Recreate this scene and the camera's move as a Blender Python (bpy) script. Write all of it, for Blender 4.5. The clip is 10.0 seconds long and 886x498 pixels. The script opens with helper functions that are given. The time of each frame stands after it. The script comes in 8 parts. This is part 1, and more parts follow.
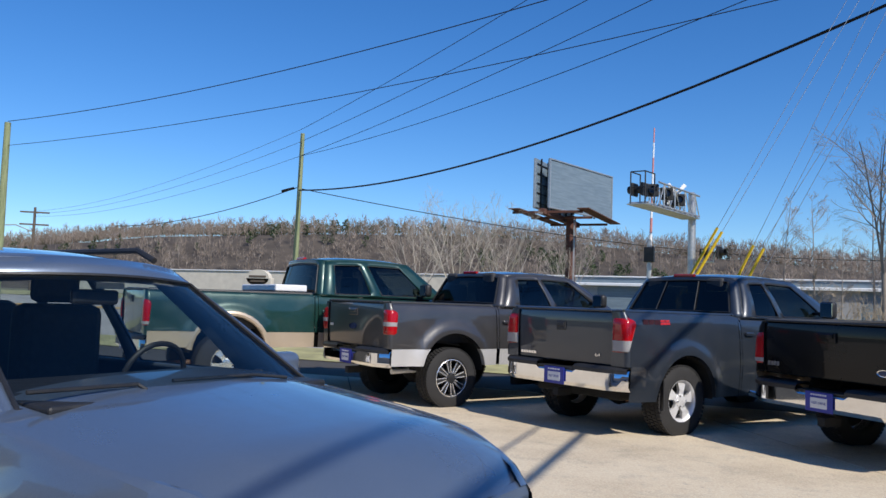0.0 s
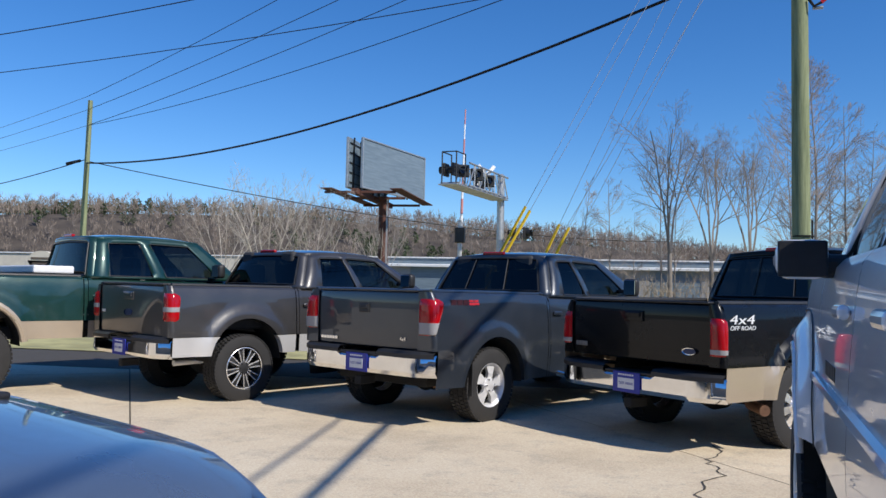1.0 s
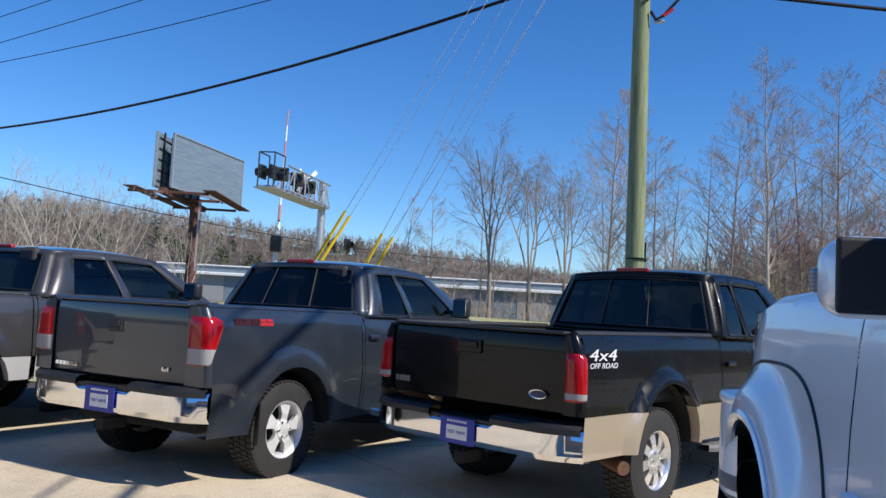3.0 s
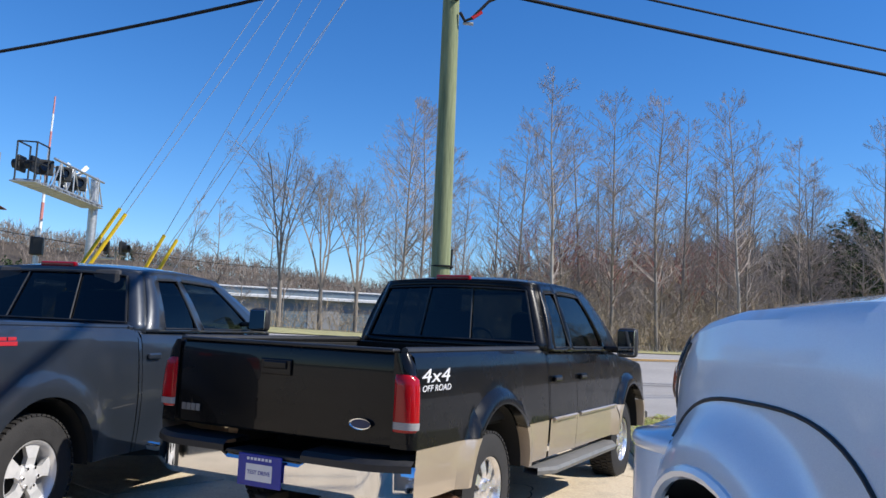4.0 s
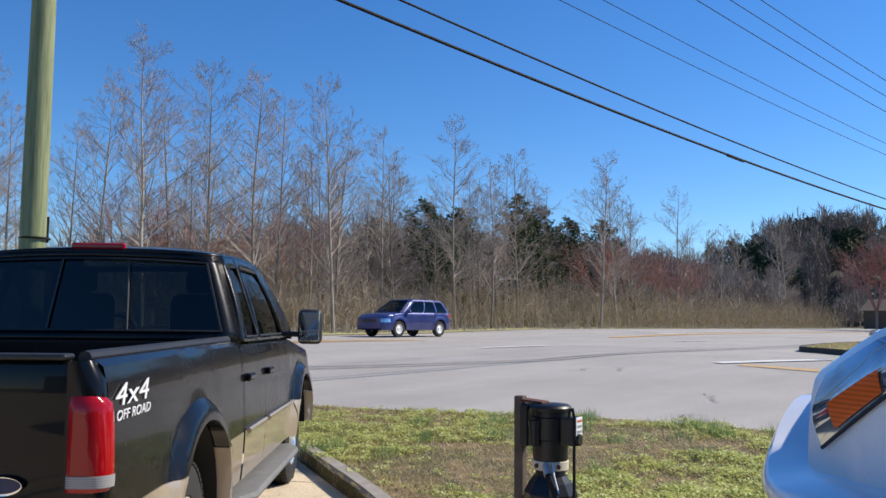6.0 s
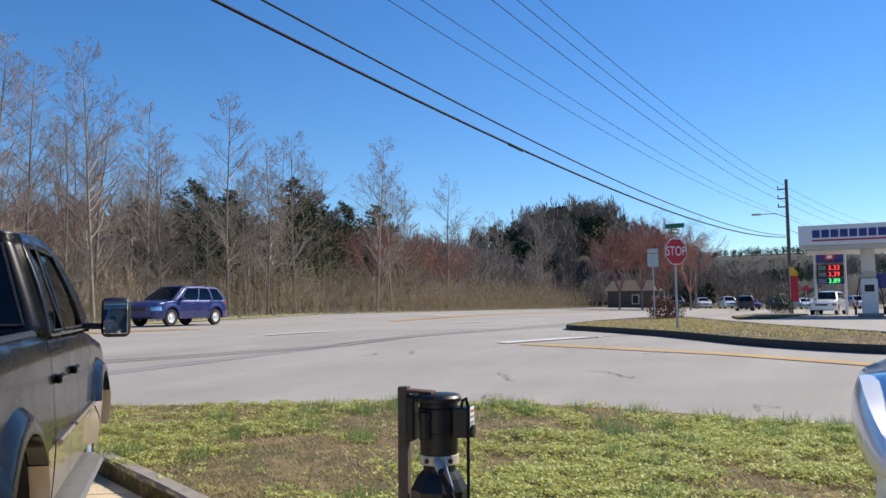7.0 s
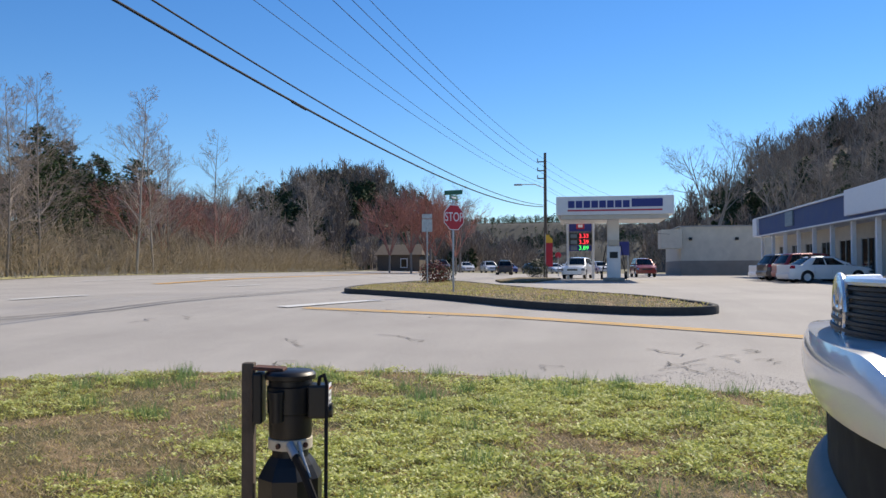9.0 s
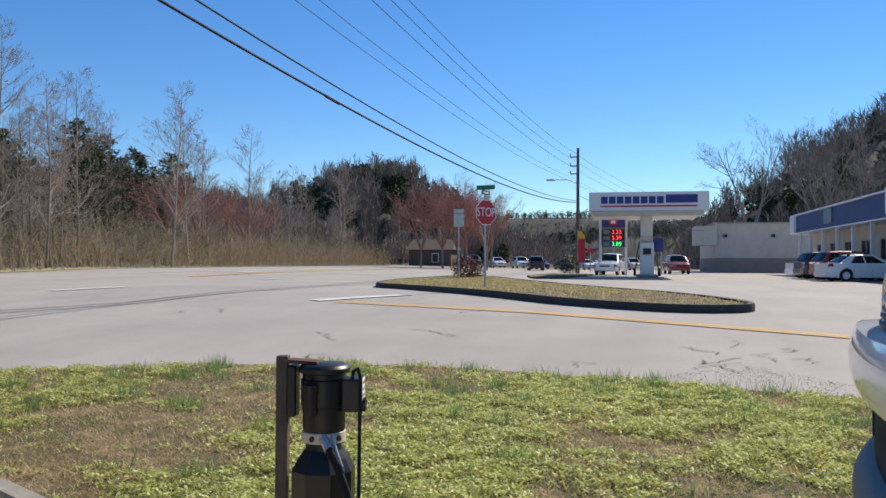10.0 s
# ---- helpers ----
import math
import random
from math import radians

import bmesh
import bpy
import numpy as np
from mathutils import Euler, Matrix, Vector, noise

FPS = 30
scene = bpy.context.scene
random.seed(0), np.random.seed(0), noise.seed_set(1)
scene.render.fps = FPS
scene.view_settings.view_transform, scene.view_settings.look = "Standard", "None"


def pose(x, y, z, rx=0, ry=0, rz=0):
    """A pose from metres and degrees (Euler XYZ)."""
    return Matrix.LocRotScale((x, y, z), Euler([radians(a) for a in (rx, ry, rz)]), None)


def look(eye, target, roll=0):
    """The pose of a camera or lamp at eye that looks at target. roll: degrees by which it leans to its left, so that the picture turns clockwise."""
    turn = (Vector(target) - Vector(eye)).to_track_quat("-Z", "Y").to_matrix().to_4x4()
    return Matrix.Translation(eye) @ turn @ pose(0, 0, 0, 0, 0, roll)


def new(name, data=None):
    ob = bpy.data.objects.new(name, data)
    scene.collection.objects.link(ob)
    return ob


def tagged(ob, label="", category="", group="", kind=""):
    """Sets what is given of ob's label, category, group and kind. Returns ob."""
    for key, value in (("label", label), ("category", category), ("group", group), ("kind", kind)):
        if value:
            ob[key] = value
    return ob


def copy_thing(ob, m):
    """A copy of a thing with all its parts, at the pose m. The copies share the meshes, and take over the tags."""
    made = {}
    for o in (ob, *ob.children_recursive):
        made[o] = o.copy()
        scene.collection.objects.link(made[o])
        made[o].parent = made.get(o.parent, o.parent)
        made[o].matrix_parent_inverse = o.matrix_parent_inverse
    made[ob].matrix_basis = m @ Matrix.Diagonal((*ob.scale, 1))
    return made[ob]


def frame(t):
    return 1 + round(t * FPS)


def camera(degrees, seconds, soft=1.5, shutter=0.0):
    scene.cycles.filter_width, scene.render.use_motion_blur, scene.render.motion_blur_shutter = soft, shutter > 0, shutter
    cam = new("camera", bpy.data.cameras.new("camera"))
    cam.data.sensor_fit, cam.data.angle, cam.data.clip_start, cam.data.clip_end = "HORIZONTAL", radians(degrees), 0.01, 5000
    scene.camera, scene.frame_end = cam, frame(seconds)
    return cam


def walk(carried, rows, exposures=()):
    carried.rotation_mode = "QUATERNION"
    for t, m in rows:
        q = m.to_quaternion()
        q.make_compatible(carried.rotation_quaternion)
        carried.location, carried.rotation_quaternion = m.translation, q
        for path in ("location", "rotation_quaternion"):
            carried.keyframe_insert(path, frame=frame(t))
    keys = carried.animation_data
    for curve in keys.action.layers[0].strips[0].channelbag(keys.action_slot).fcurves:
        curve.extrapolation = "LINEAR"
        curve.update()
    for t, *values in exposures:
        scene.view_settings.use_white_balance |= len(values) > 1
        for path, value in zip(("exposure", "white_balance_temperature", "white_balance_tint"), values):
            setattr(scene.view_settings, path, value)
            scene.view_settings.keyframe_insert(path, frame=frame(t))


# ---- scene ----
cam = camera(58.1, 10.0)
METRES, EYE, TILT, LEAN, TURN = 6.514, 1.42, 0.0, 0.0, 23.8
ROWS = [
    (0.0, 0.0003, 0.0013, 0.0019, -0.03, 3.78, -1.91),
    (0.5, 0.0155, 0.0703, 0.0008, -8.06, 4.07, -1.46),
    (1.0, 0.0381, 0.1311, 0.0008, -13.26, 2.83, -1.25),
    (1.5, 0.0618, 0.1951, 0.002, -14.94, 1.56, -1.22),
    (2.0, 0.0856, 0.26, 0.0059, -17.45, 1.91, -1.88),
    (3.5, 0.1691, 0.4524, 0.0082, -32.95, 5.46, -3.07),
    (4.0, 0.1899, 0.5201, 0.0109, -41.15, 5.67, -2.64),
    (4.5, 0.2086, 0.584, 0.0104, -47.8, 5.18, -2.19),
    (5.0, 0.2371, 0.6433, 0.0112, -54.7, 4.88, -1.64),
    (6.5, 0.3107, 0.8017, 0.0094, -79.28, 4.97, 0.16),
    (7.0, 0.3272, 0.8438, 0.0098, -87.09, 4.11, 0.61),
    (7.5, 0.3547, 0.8763, 0.0076, -91.61, 3.43, 0.08),
    (8.0, 0.3837, 0.8872, 0.008, -95.72, 3.14, -0.35),
    (8.5, 0.3857, 0.8933, 0.011, -101.35, 2.09, -0.1),
    (9.0, 0.3827, 0.8999, 0.0121, -103.66, 1.34, 0.19),
    (9.5, 0.3857, 0.9011, 0.0127, -104.22, 0.94, -0.18),
    (10.0, 0.3868, 0.9012, 0.0118, -101.42, 0.98, -0.29),
]
walk(cam, [(t, pose(0, 0, EYE, TILT, LEAN, TURN) @ pose(METRES * x, METRES * y, METRES * z, 90 + pitch, roll, yaw)) for t, x, y, z, yaw, pitch, roll in ROWS],
     [(0.0, -0.05, 6500, 10), (2.0, 0.02, 6500, 10), (4.0, 0.18, 6500, 10), (5.2, 0.2, 6600, 10), (7.0, 0.12, 7300, 10), (10.0, 0.10, 7400, 10)])

# ---- light: clear winter midday, sun over the filling station ----
SUN_DIR = Vector((0.86, -0.51, 0.0)).normalized()
SUN_EL = radians(42)
world = bpy.data.worlds.new("sky")
scene.world = world
world.use_nodes = True
wn = world.node_tree
wn.nodes.clear()
w_out = wn.nodes.new("ShaderNodeOutputWorld")
w_bg = wn.nodes.new("ShaderNodeBackground")
w_sky = wn.nodes.new("ShaderNodeTexSky")
w_sky.sky_type = "NISHITA"
w_sky.sun_disc = False
w_sky.sun_elevation = SUN_EL
w_sky.sun_rotation = math.atan2(SUN_DIR.x, SUN_DIR.y)
w_sky.air_density, w_sky.dust_density, w_sky.ozone_density = 1.0, 0.0, 4.0
w_hsv = wn.nodes.new("ShaderNodeHueSaturation")
w_hsv.inputs["Saturation"].default_value = 1.25
wn.links.new(w_sky.outputs[0], w_hsv.inputs["Color"])
w_tint = wn.nodes.new("ShaderNodeMix")
w_tint.data_type, w_tint.blend_type = "RGBA", "MULTIPLY"
w_tint.inputs[0].default_value = 1.0
w_tint.inputs[7].default_value = (0.74, 0.90, 1.12, 1.0)
wn.links.new(w_hsv.outputs[0], w_tint.inputs[6])
wn.links.new(w_tint.outputs[2], w_bg.inputs["Color"])
w_bg.inputs["Strength"].default_value = 0.125
wn.links.new(w_bg.outputs[0], w_out.inputs["Surface"])
sun = new("sun", bpy.data.lights.new("sun", "SUN"))
sun.data.energy, sun.data.angle, sun.data.color = 5.0, radians(0.53), (1.0, 0.95, 0.87)
sun_vec = Vector((SUN_DIR.x * math.cos(SUN_EL), SUN_DIR.y * math.cos(SUN_EL), math.sin(SUN_EL)))
sun.matrix_world = look(sun_vec * 60, (0, 0, 0))


# ---- materials ----
def rgb(c):
    return (*c, 1.0) if len(c) == 3 else c


class Mat:
    """A small builder for node materials."""

    def __init__(self, name):
        self.m = bpy.data.materials.new(name)
        self.m.use_nodes = True
        self.t = self.m.node_tree
        self.b = self.t.nodes["Principled BSDF"]
        self.out = self.t.nodes["Material Output"]

    def node(self, kind, **values):
        n = self.t.nodes.new(kind)
        for k, v in values.items():
            setattr(n, k, v)
        return n

    def link(self, a, b):
        self.t.links.new(a, b)

    def coord(self, which="Object"):
        return self.node("ShaderNodeTexCoord").outputs[which]

    def noise(self, scale, detail=4.0, rough=0.55, vec=None, stretch=None):
        n = self.node("ShaderNodeTexNoise")
        n.inputs["Scale"].default_value, n.inputs["Detail"].default_value, n.inputs["Roughness"].default_value = scale, detail, rough
        v = vec or self.coord()
        if stretch:
            mp = self.node("ShaderNodeMapping")
            mp.inputs["Scale"].default_value = stretch
            self.link(v, mp.inputs["Vector"])
            v = mp.outputs[0]
        self.link(v, n.inputs["Vector"])
        return n.outputs["Fac"]

    def ramp(self, fac, stops):
        r = self.node("ShaderNodeValToRGB")
        el = r.color_ramp.elements
        while len(el) < len(stops):
            el.new(0.5)
        for e, (p, c) in zip(el, stops):
            e.position, e.color = p, rgb(c)
        self.link(fac, r.inputs["Fac"])
        return r.outputs["Color"]

    def mix(self, fac, a, b, mode="MIX"):
        n = self.node("ShaderNodeMix", data_type="RGBA", blend_type=mode)
        for s, v in ((0, fac), (6, a), (7, b)):
            if isinstance(v, (int, float)):
                n.inputs[s].default_value = v
            elif isinstance(v, tuple):
                n.inputs[s].default_value = rgb(v)
            else:
                self.link(v, n.inputs[s])
        return n.outputs[2]

    def bump(self, height, strength=0.3, distance=0.01):
        n = self.node("ShaderNodeBump")
        n.inputs["Strength"].default_value, n.inputs["Distance"].default_value = strength, distance
        self.link(height, n.inputs["Height"])
        self.link(n.outputs[0], self.b.inputs["Normal"])

    def set(self, **values):
        names = dict(color="Base Color", rough="Roughness", metal="Metallic", coat="Coat Weight", coat_rough="Coat Roughness", spec="Specular IOR Level", emit="Emission Color", power="Emission Strength", trans="Transmission Weight")
        for k, v in values.items():
            s = self.b.inputs[names[k]]
            if isinstance(v, (int, float)):
                s.default_value = v
            elif isinstance(v, tuple):
                s.default_value = rgb(v)
            else:
                self.link(v, s)
        return self


def car_paint(name, color, flake=0.25, rough=0.35, dirt=0.25, coat=1.0):
    m = Mat(name)
    co = m.coord()
    dust = m.noise(2.2, 5, 0.6, co)
    fleck = m.noise(900, 1, 0.5, co)
    c = m.mix(m.ramp(fleck, [(0.35, (0, 0, 0)), (0.75, (1, 1, 1))]), color, tuple(min(1, v * (1 + flake) + 0.01) for v in color))
    c = m.mix(m.ramp(dust, [(0.45, (0, 0, 0)), (0.85, (dirt * 0.35,) * 3)]), c, (0.30, 0.27, 0.23))
    m.set(color=c, metal=flake, rough=rough, coat=coat, coat_rough=0.03)
    if coat < 1:
        m.set(spec=0.12)
    m.link(m.ramp(dust, [(0.3, (rough * 0.8,) * 3), (0.8, (min(1, rough * 1.4),) * 3)]), m.b.inputs["Roughness"])
    return m.m


def plain(name, color, rough=0.5, metal=0.0, vary=0.25, scale=12.0, bump=0.0, coat=0.0, bscale=60.0):
    m = Mat(name)
    co = m.coord()
    n = m.noise(scale, 5, 0.6, co)
    c = m.ramp(n, [(0.25, tuple(v * (1 - vary) for v in color)), (0.75, tuple(min(1, v * (1 + vary)) for v in color))])
    m.set(color=c, rough=m.ramp(n, [(0.2, (max(0.02, rough * 0.85),) * 3), (0.8, (min(1, rough * 1.15),) * 3)]), metal=metal, coat=coat)
    if bump:
        m.bump(m.noise(bscale, 4, 0.6, co), bump, 0.01)
    return m.m


def tinted_glass(name, tint, gloss=1.45):
    m = Mat(name)
    tr = m.node("ShaderNodeBsdfTransparent")
    tr.inputs["Color"].default_value = rgb(tint)
    gl = m.node("ShaderNodeBsdfGlossy")
    gl.inputs["Roughness"].default_value = 0.02
    fr = m.node("ShaderNodeLayerWeight")
    fr.inputs["Blend"].default_value = 0.5
    gain = m.ramp(fr.outputs["Facing"], [(0.0, (0.045,) * 3), (0.55, (0.07,) * 3), (0.8, (0.22,) * 3), (1.0, (0.9,) * 3)])
    mx = m.node("ShaderNodeMixShader")
    m.link(gain, mx.inputs[0])
    m.link(tr.outputs[0], mx.inputs[1])
    m.link(gl.outputs[0], mx.inputs[2])
    m.link(mx.outputs[0], m.out.inputs["Surface"])
    return m.m


M_GREEN = car_paint("paint_dark_green", (0.003, 0.034, 0.027), 0.3)
M_GREY = car_paint("paint_warm_grey", (0.044, 0.042, 0.042), 0.35, 0.35, 0.12)
M_SLATE = car_paint("paint_slate_blue", (0.019, 0.025, 0.035), 0.25, 0.35, 0.1)
M_BLACK = car_paint("paint_black", (0.0022, 0.0023, 0.0028), 0.0, 0.25, 0.0, 0.35)
M_TAN = car_paint("paint_tan", (0.42, 0.34, 0.25), 0.35)
M_LOWER_SILVER = car_paint("paint_lower_silver", (0.55, 0.54, 0.53), 0.4)
M_SILVER = car_paint("paint_silver", (0.80, 0.82, 0.87), 0.22, 0.34, 0.10)
M_STEEL_BLUE = car_paint("paint_steel_blue", (0.105, 0.138, 0.195), 0.45, 0.32, 0.2)
M_BLUE = car_paint("paint_deep_blue", (0.012, 0.022, 0.13), 0.3)
M_WHITE_CAR = car_paint("paint_white", (0.75, 0.75, 0.74), 0.0)
M_RED_CAR = car_paint("paint_red", (0.25, 0.015, 0.015), 0.2)
M_DARK_CAR = car_paint("paint_charcoal", (0.03, 0.03, 0.035), 0.3)
M_CHROME = plain("chrome", (0.86, 0.86, 0.86), 0.06, 1.0, 0.05, 6)
M_CHROME_WORN = plain("worn_chrome", (0.82, 0.80, 0.78), 0.24, 0.75, 0.15, 14)
M_ALLOY = plain("alloy", (0.72, 0.71, 0.70), 0.42, 0.35, 0.1, 20)
M_RUBBER = plain("tyre_rubber", (0.022, 0.021, 0.021), 0.8, 0, 0.35, 9, 0.25)
M_PLASTIC = plain("black_plastic", (0.018, 0.018, 0.019), 0.5, 0, 0.3, 20, 0.1, 0, 300)
M_GREYPLASTIC = plain("grey_plastic", (0.16, 0.16, 0.155), 0.6, 0, 0.25, 16, 0.1, 0, 200)
M_UNDER = plain("underbody_black", (0.010, 0.010, 0.010), 0.85, 0, 0.3)
M_SEAT = plain("seat_cloth", (0.05, 0.05, 0.052), 0.9, 0, 0.25, 30)
M_GLASS = tinted_glass("tinted_window", (0.10, 0.115, 0.115))
M_GLASS_MID = tinted_glass("green_tint_window", (0.42, 0.52, 0.50))
M_GLASS_CLEAR = tinted_glass("clear_window", (0.74, 0.80, 0.80))
M_RUST_PIPE = plain("rusty_exhaust", (0.16, 0.085, 0.05), 0.7, 0.4, 0.4, 30)
M_DECAL_WHITE = plain("decal_white", (0.72, 0.72, 0.72), 0.5, 0, 0.05)
M_DECAL_RED = plain("decal_red", (0.45, 0.02, 0.03), 0.5, 0, 0.1)
M_DECAL_BLUE = plain("plate_blue", (0.018, 0.03, 0.30), 0.4, 0, 0.1)
M_DECAL_DARK = plain("decal_maroon", (0.035, 0.006, 0.010), 0.5, 0, 0.1)
M_BADGE_BLUE = plain("badge_blue", (0.01, 0.02, 0.08), 0.3, 0, 0.1)


def lamp_lens(name, color, rough=0.12):
    m = Mat(name)
    w = m.node("ShaderNodeTexWave")
    w.inputs["Scale"].default_value = 40
    w.bands_direction = "Z"
    m.link(m.coord(), w.inputs["Vector"])
    m.set(color=m.ramp(w.outputs["Fac"], [(0.0, tuple(v * 0.7 for v in color)), (1.0, color)]), rough=rough, coat=0.5, coat_rough=0.03, spec=0.25)
    m.bump(w.outputs["Fac"], 0.08, 0.002)
    return m.m


M_RED_LENS = lamp_lens("red_lens", (0.42, 0.004, 0.008), 0.15)
M_CLEAR_LENS = lamp_lens("clear_lens", (0.36, 0.35, 0.35))
M_HEADLAMP = plain("headlamp_glass", (0.46, 0.54, 0.62), 0.06, 0.85, 0.3, 14, 0, 1.0)
M_AMBER = lamp_lens("amber_lens", (0.75, 0.14, 0.03))


# ---- mesh helpers ----
def link_mesh(name, verts, faces, material, parent=None, label="", smooth=True):
    me = bpy.data.meshes.new(name)
    me.from_pydata([tuple(v) for v in verts], [], faces)
    me.materials.append(material)
    if smooth:
        me.polygons.foreach_set("use_smooth", [True] * len(me.polygons))
    me.update()
    ob = new(name, me)
    if parent is not None:
        ob.parent = parent
    if label:
        ob["label"] = label
    return ob


def part(name, bm, material, parent, label="", smooth=False):
    me = bpy.data.meshes.new(name)
    bm.to_mesh(me)
    bm.free()
    me.materials.append(material)
    if smooth:
        me.polygons.foreach_set("use_smooth", [True] * len(me.polygons))
    ob = new(name, me)
    ob.parent = parent
    if label:
        ob["label"] = label
    return ob


def sharp(ob, angle=35):
    """Smooth shading with creases kept at sharp edges."""
    me = ob.data
    bm = bmesh.new()
    bm.from_mesh(me)
    for e in bm.edges:
        e.smooth = not (len(e.link_faces) == 2 and e.calc_face_angle(0) > radians(angle))
    bm.to_mesh(me)
    bm.free()
    return ob


def empty(name, m=None):
    ob = new(name)
    ob.empty_display_size = 0.2
    if m is not None:
        ob.matrix_basis = m
    return ob


def bm_box(cx, cy, cz, sx, sy, sz, bevel=0.0, seg=2, m=None):
    bm = bmesh.new()
    bmesh.ops.create_cube(bm, size=1.0)
    bmesh.ops.scale(bm, vec=(sx, sy, sz), verts=bm.verts)
    if bevel:
        bmesh.ops.bevel(bm, geom=bm.edges[:], offset=min(bevel, 0.49 * min(sx, sy, sz)), segments=seg, affect="EDGES", profile=0.5)
    bmesh.ops.translate(bm, vec=(cx, cy, cz), verts=bm.verts)
    if m is not None:
        bmesh.ops.transform(bm, matrix=m, verts=bm.verts)
    return bm


def box(name, c, s, material, parent=None, bevel=0.01, label="", m=None):
    ob = part(name, bm_box(*c, *s, bevel, 2, m), material, parent, label)
    return ob


def tube_data(pts, radii, sides=8, cap=True):
    """A tube along points, as vertices and faces."""
    pts = [Vector(p) for p in pts]
    verts, faces = [], []
    n = len(pts)
    for i, p in enumerate(pts):
        d = (pts[min(i + 1, n - 1)] - pts[max(i - 1, 0)]).normalized()
        a = d.orthogonal().normalized() if i == 0 else (a - d * a.dot(d)).normalized()
        b = d.cross(a)
        for k in range(sides):
            f = 2 * math.pi * k / sides
            verts.append(p + (a * math.cos(f) + b * math.sin(f)) * radii[i])
    for i in range(n - 1):
        for k in range(sides):
            k2 = (k + 1) % sides
            faces.append((i * sides + k, i * sides + k2, (i + 1) * sides + k2, (i + 1) * sides + k))
    if cap:
        faces.append(tuple(reversed(range(sides))))
        faces.append(tuple(range((n - 1) * sides, n * sides)))
    return verts, faces


def tube(name, pts, r, material, parent=None, sides=8, label=""):
    radii = r if isinstance(r, (list, tuple)) else [r] * len(pts)
    v, f = tube_data(pts, radii, sides)
    return sharp(link_mesh(name, v, f, material, parent, label))


def lathe(name, profile, material, parent, axis="Y", steps=36, label="", m=None):
    """A surface of revolution from (distance along the axis, radius) pairs."""
    verts, faces = [], []
    for a, r in profile:
        for k in range(steps):
            f = 2 * math.pi * k / steps
            p = Vector((r * math.cos(f), a, r * math.sin(f))) if axis == "Y" else Vector((r * math.cos(f), r * math.sin(f), a))
            verts.append(m @ p if m else p)
    for i in range(len(profile) - 1):
        for k in range(steps):
            k2 = (k + 1) % steps
            faces.append((i * steps + k, i * steps + k2, (i + 1) * steps + k2, (i + 1) * steps + k))
    return sharp(link_mesh(name, verts, faces, material, parent, label), 40)


def grid_faces(nu, nv, off=0):
    return [(off + i * nv + j, off + (i + 1) * nv + j, off + (i + 1) * nv + j + 1, off + i * nv + j + 1) for i in range(nu - 1) for j in range(nv - 1)]


def lerp(a, b, f):
    return a + (b - a) * f


def pw(points, x):
    """Piecewise linear value at x."""
    if x <= points[0][0]:
        return points[0][1]
    for (x0, y0), (x1, y1) in zip(points, points[1:]):
        if x <= x1:
            return lerp(y0, y1, (x - x0) / (x1 - x0))
    return points[-1][1]


def sstep(f):
    f = max(0.0, min(1.0, f))
    return f * f * (3 - 2 * f)


def letters(name, words, size, material, parent, m, depth=0.002, label=""):
    """Raised lettering as a mesh; m stands it in its place."""
    cu = bpy.data.curves.new(name, "FONT")
    cu.body, cu.size, cu.extrude, cu.align_x, cu.align_y = words, size, depth, "CENTER", "CENTER"
    tmp = bpy.data.objects.new(name, cu)
    me = bpy.data.meshes.new_from_object(tmp)
    bpy.data.objects.remove(tmp)
    bpy.data.curves.remove(cu)
    me.transform(m)
    me.materials.clear()
    me.materials.append(material)
    ob = new(name, me)
    ob.parent = parent
    if label:
        ob["label"] = label
    return ob


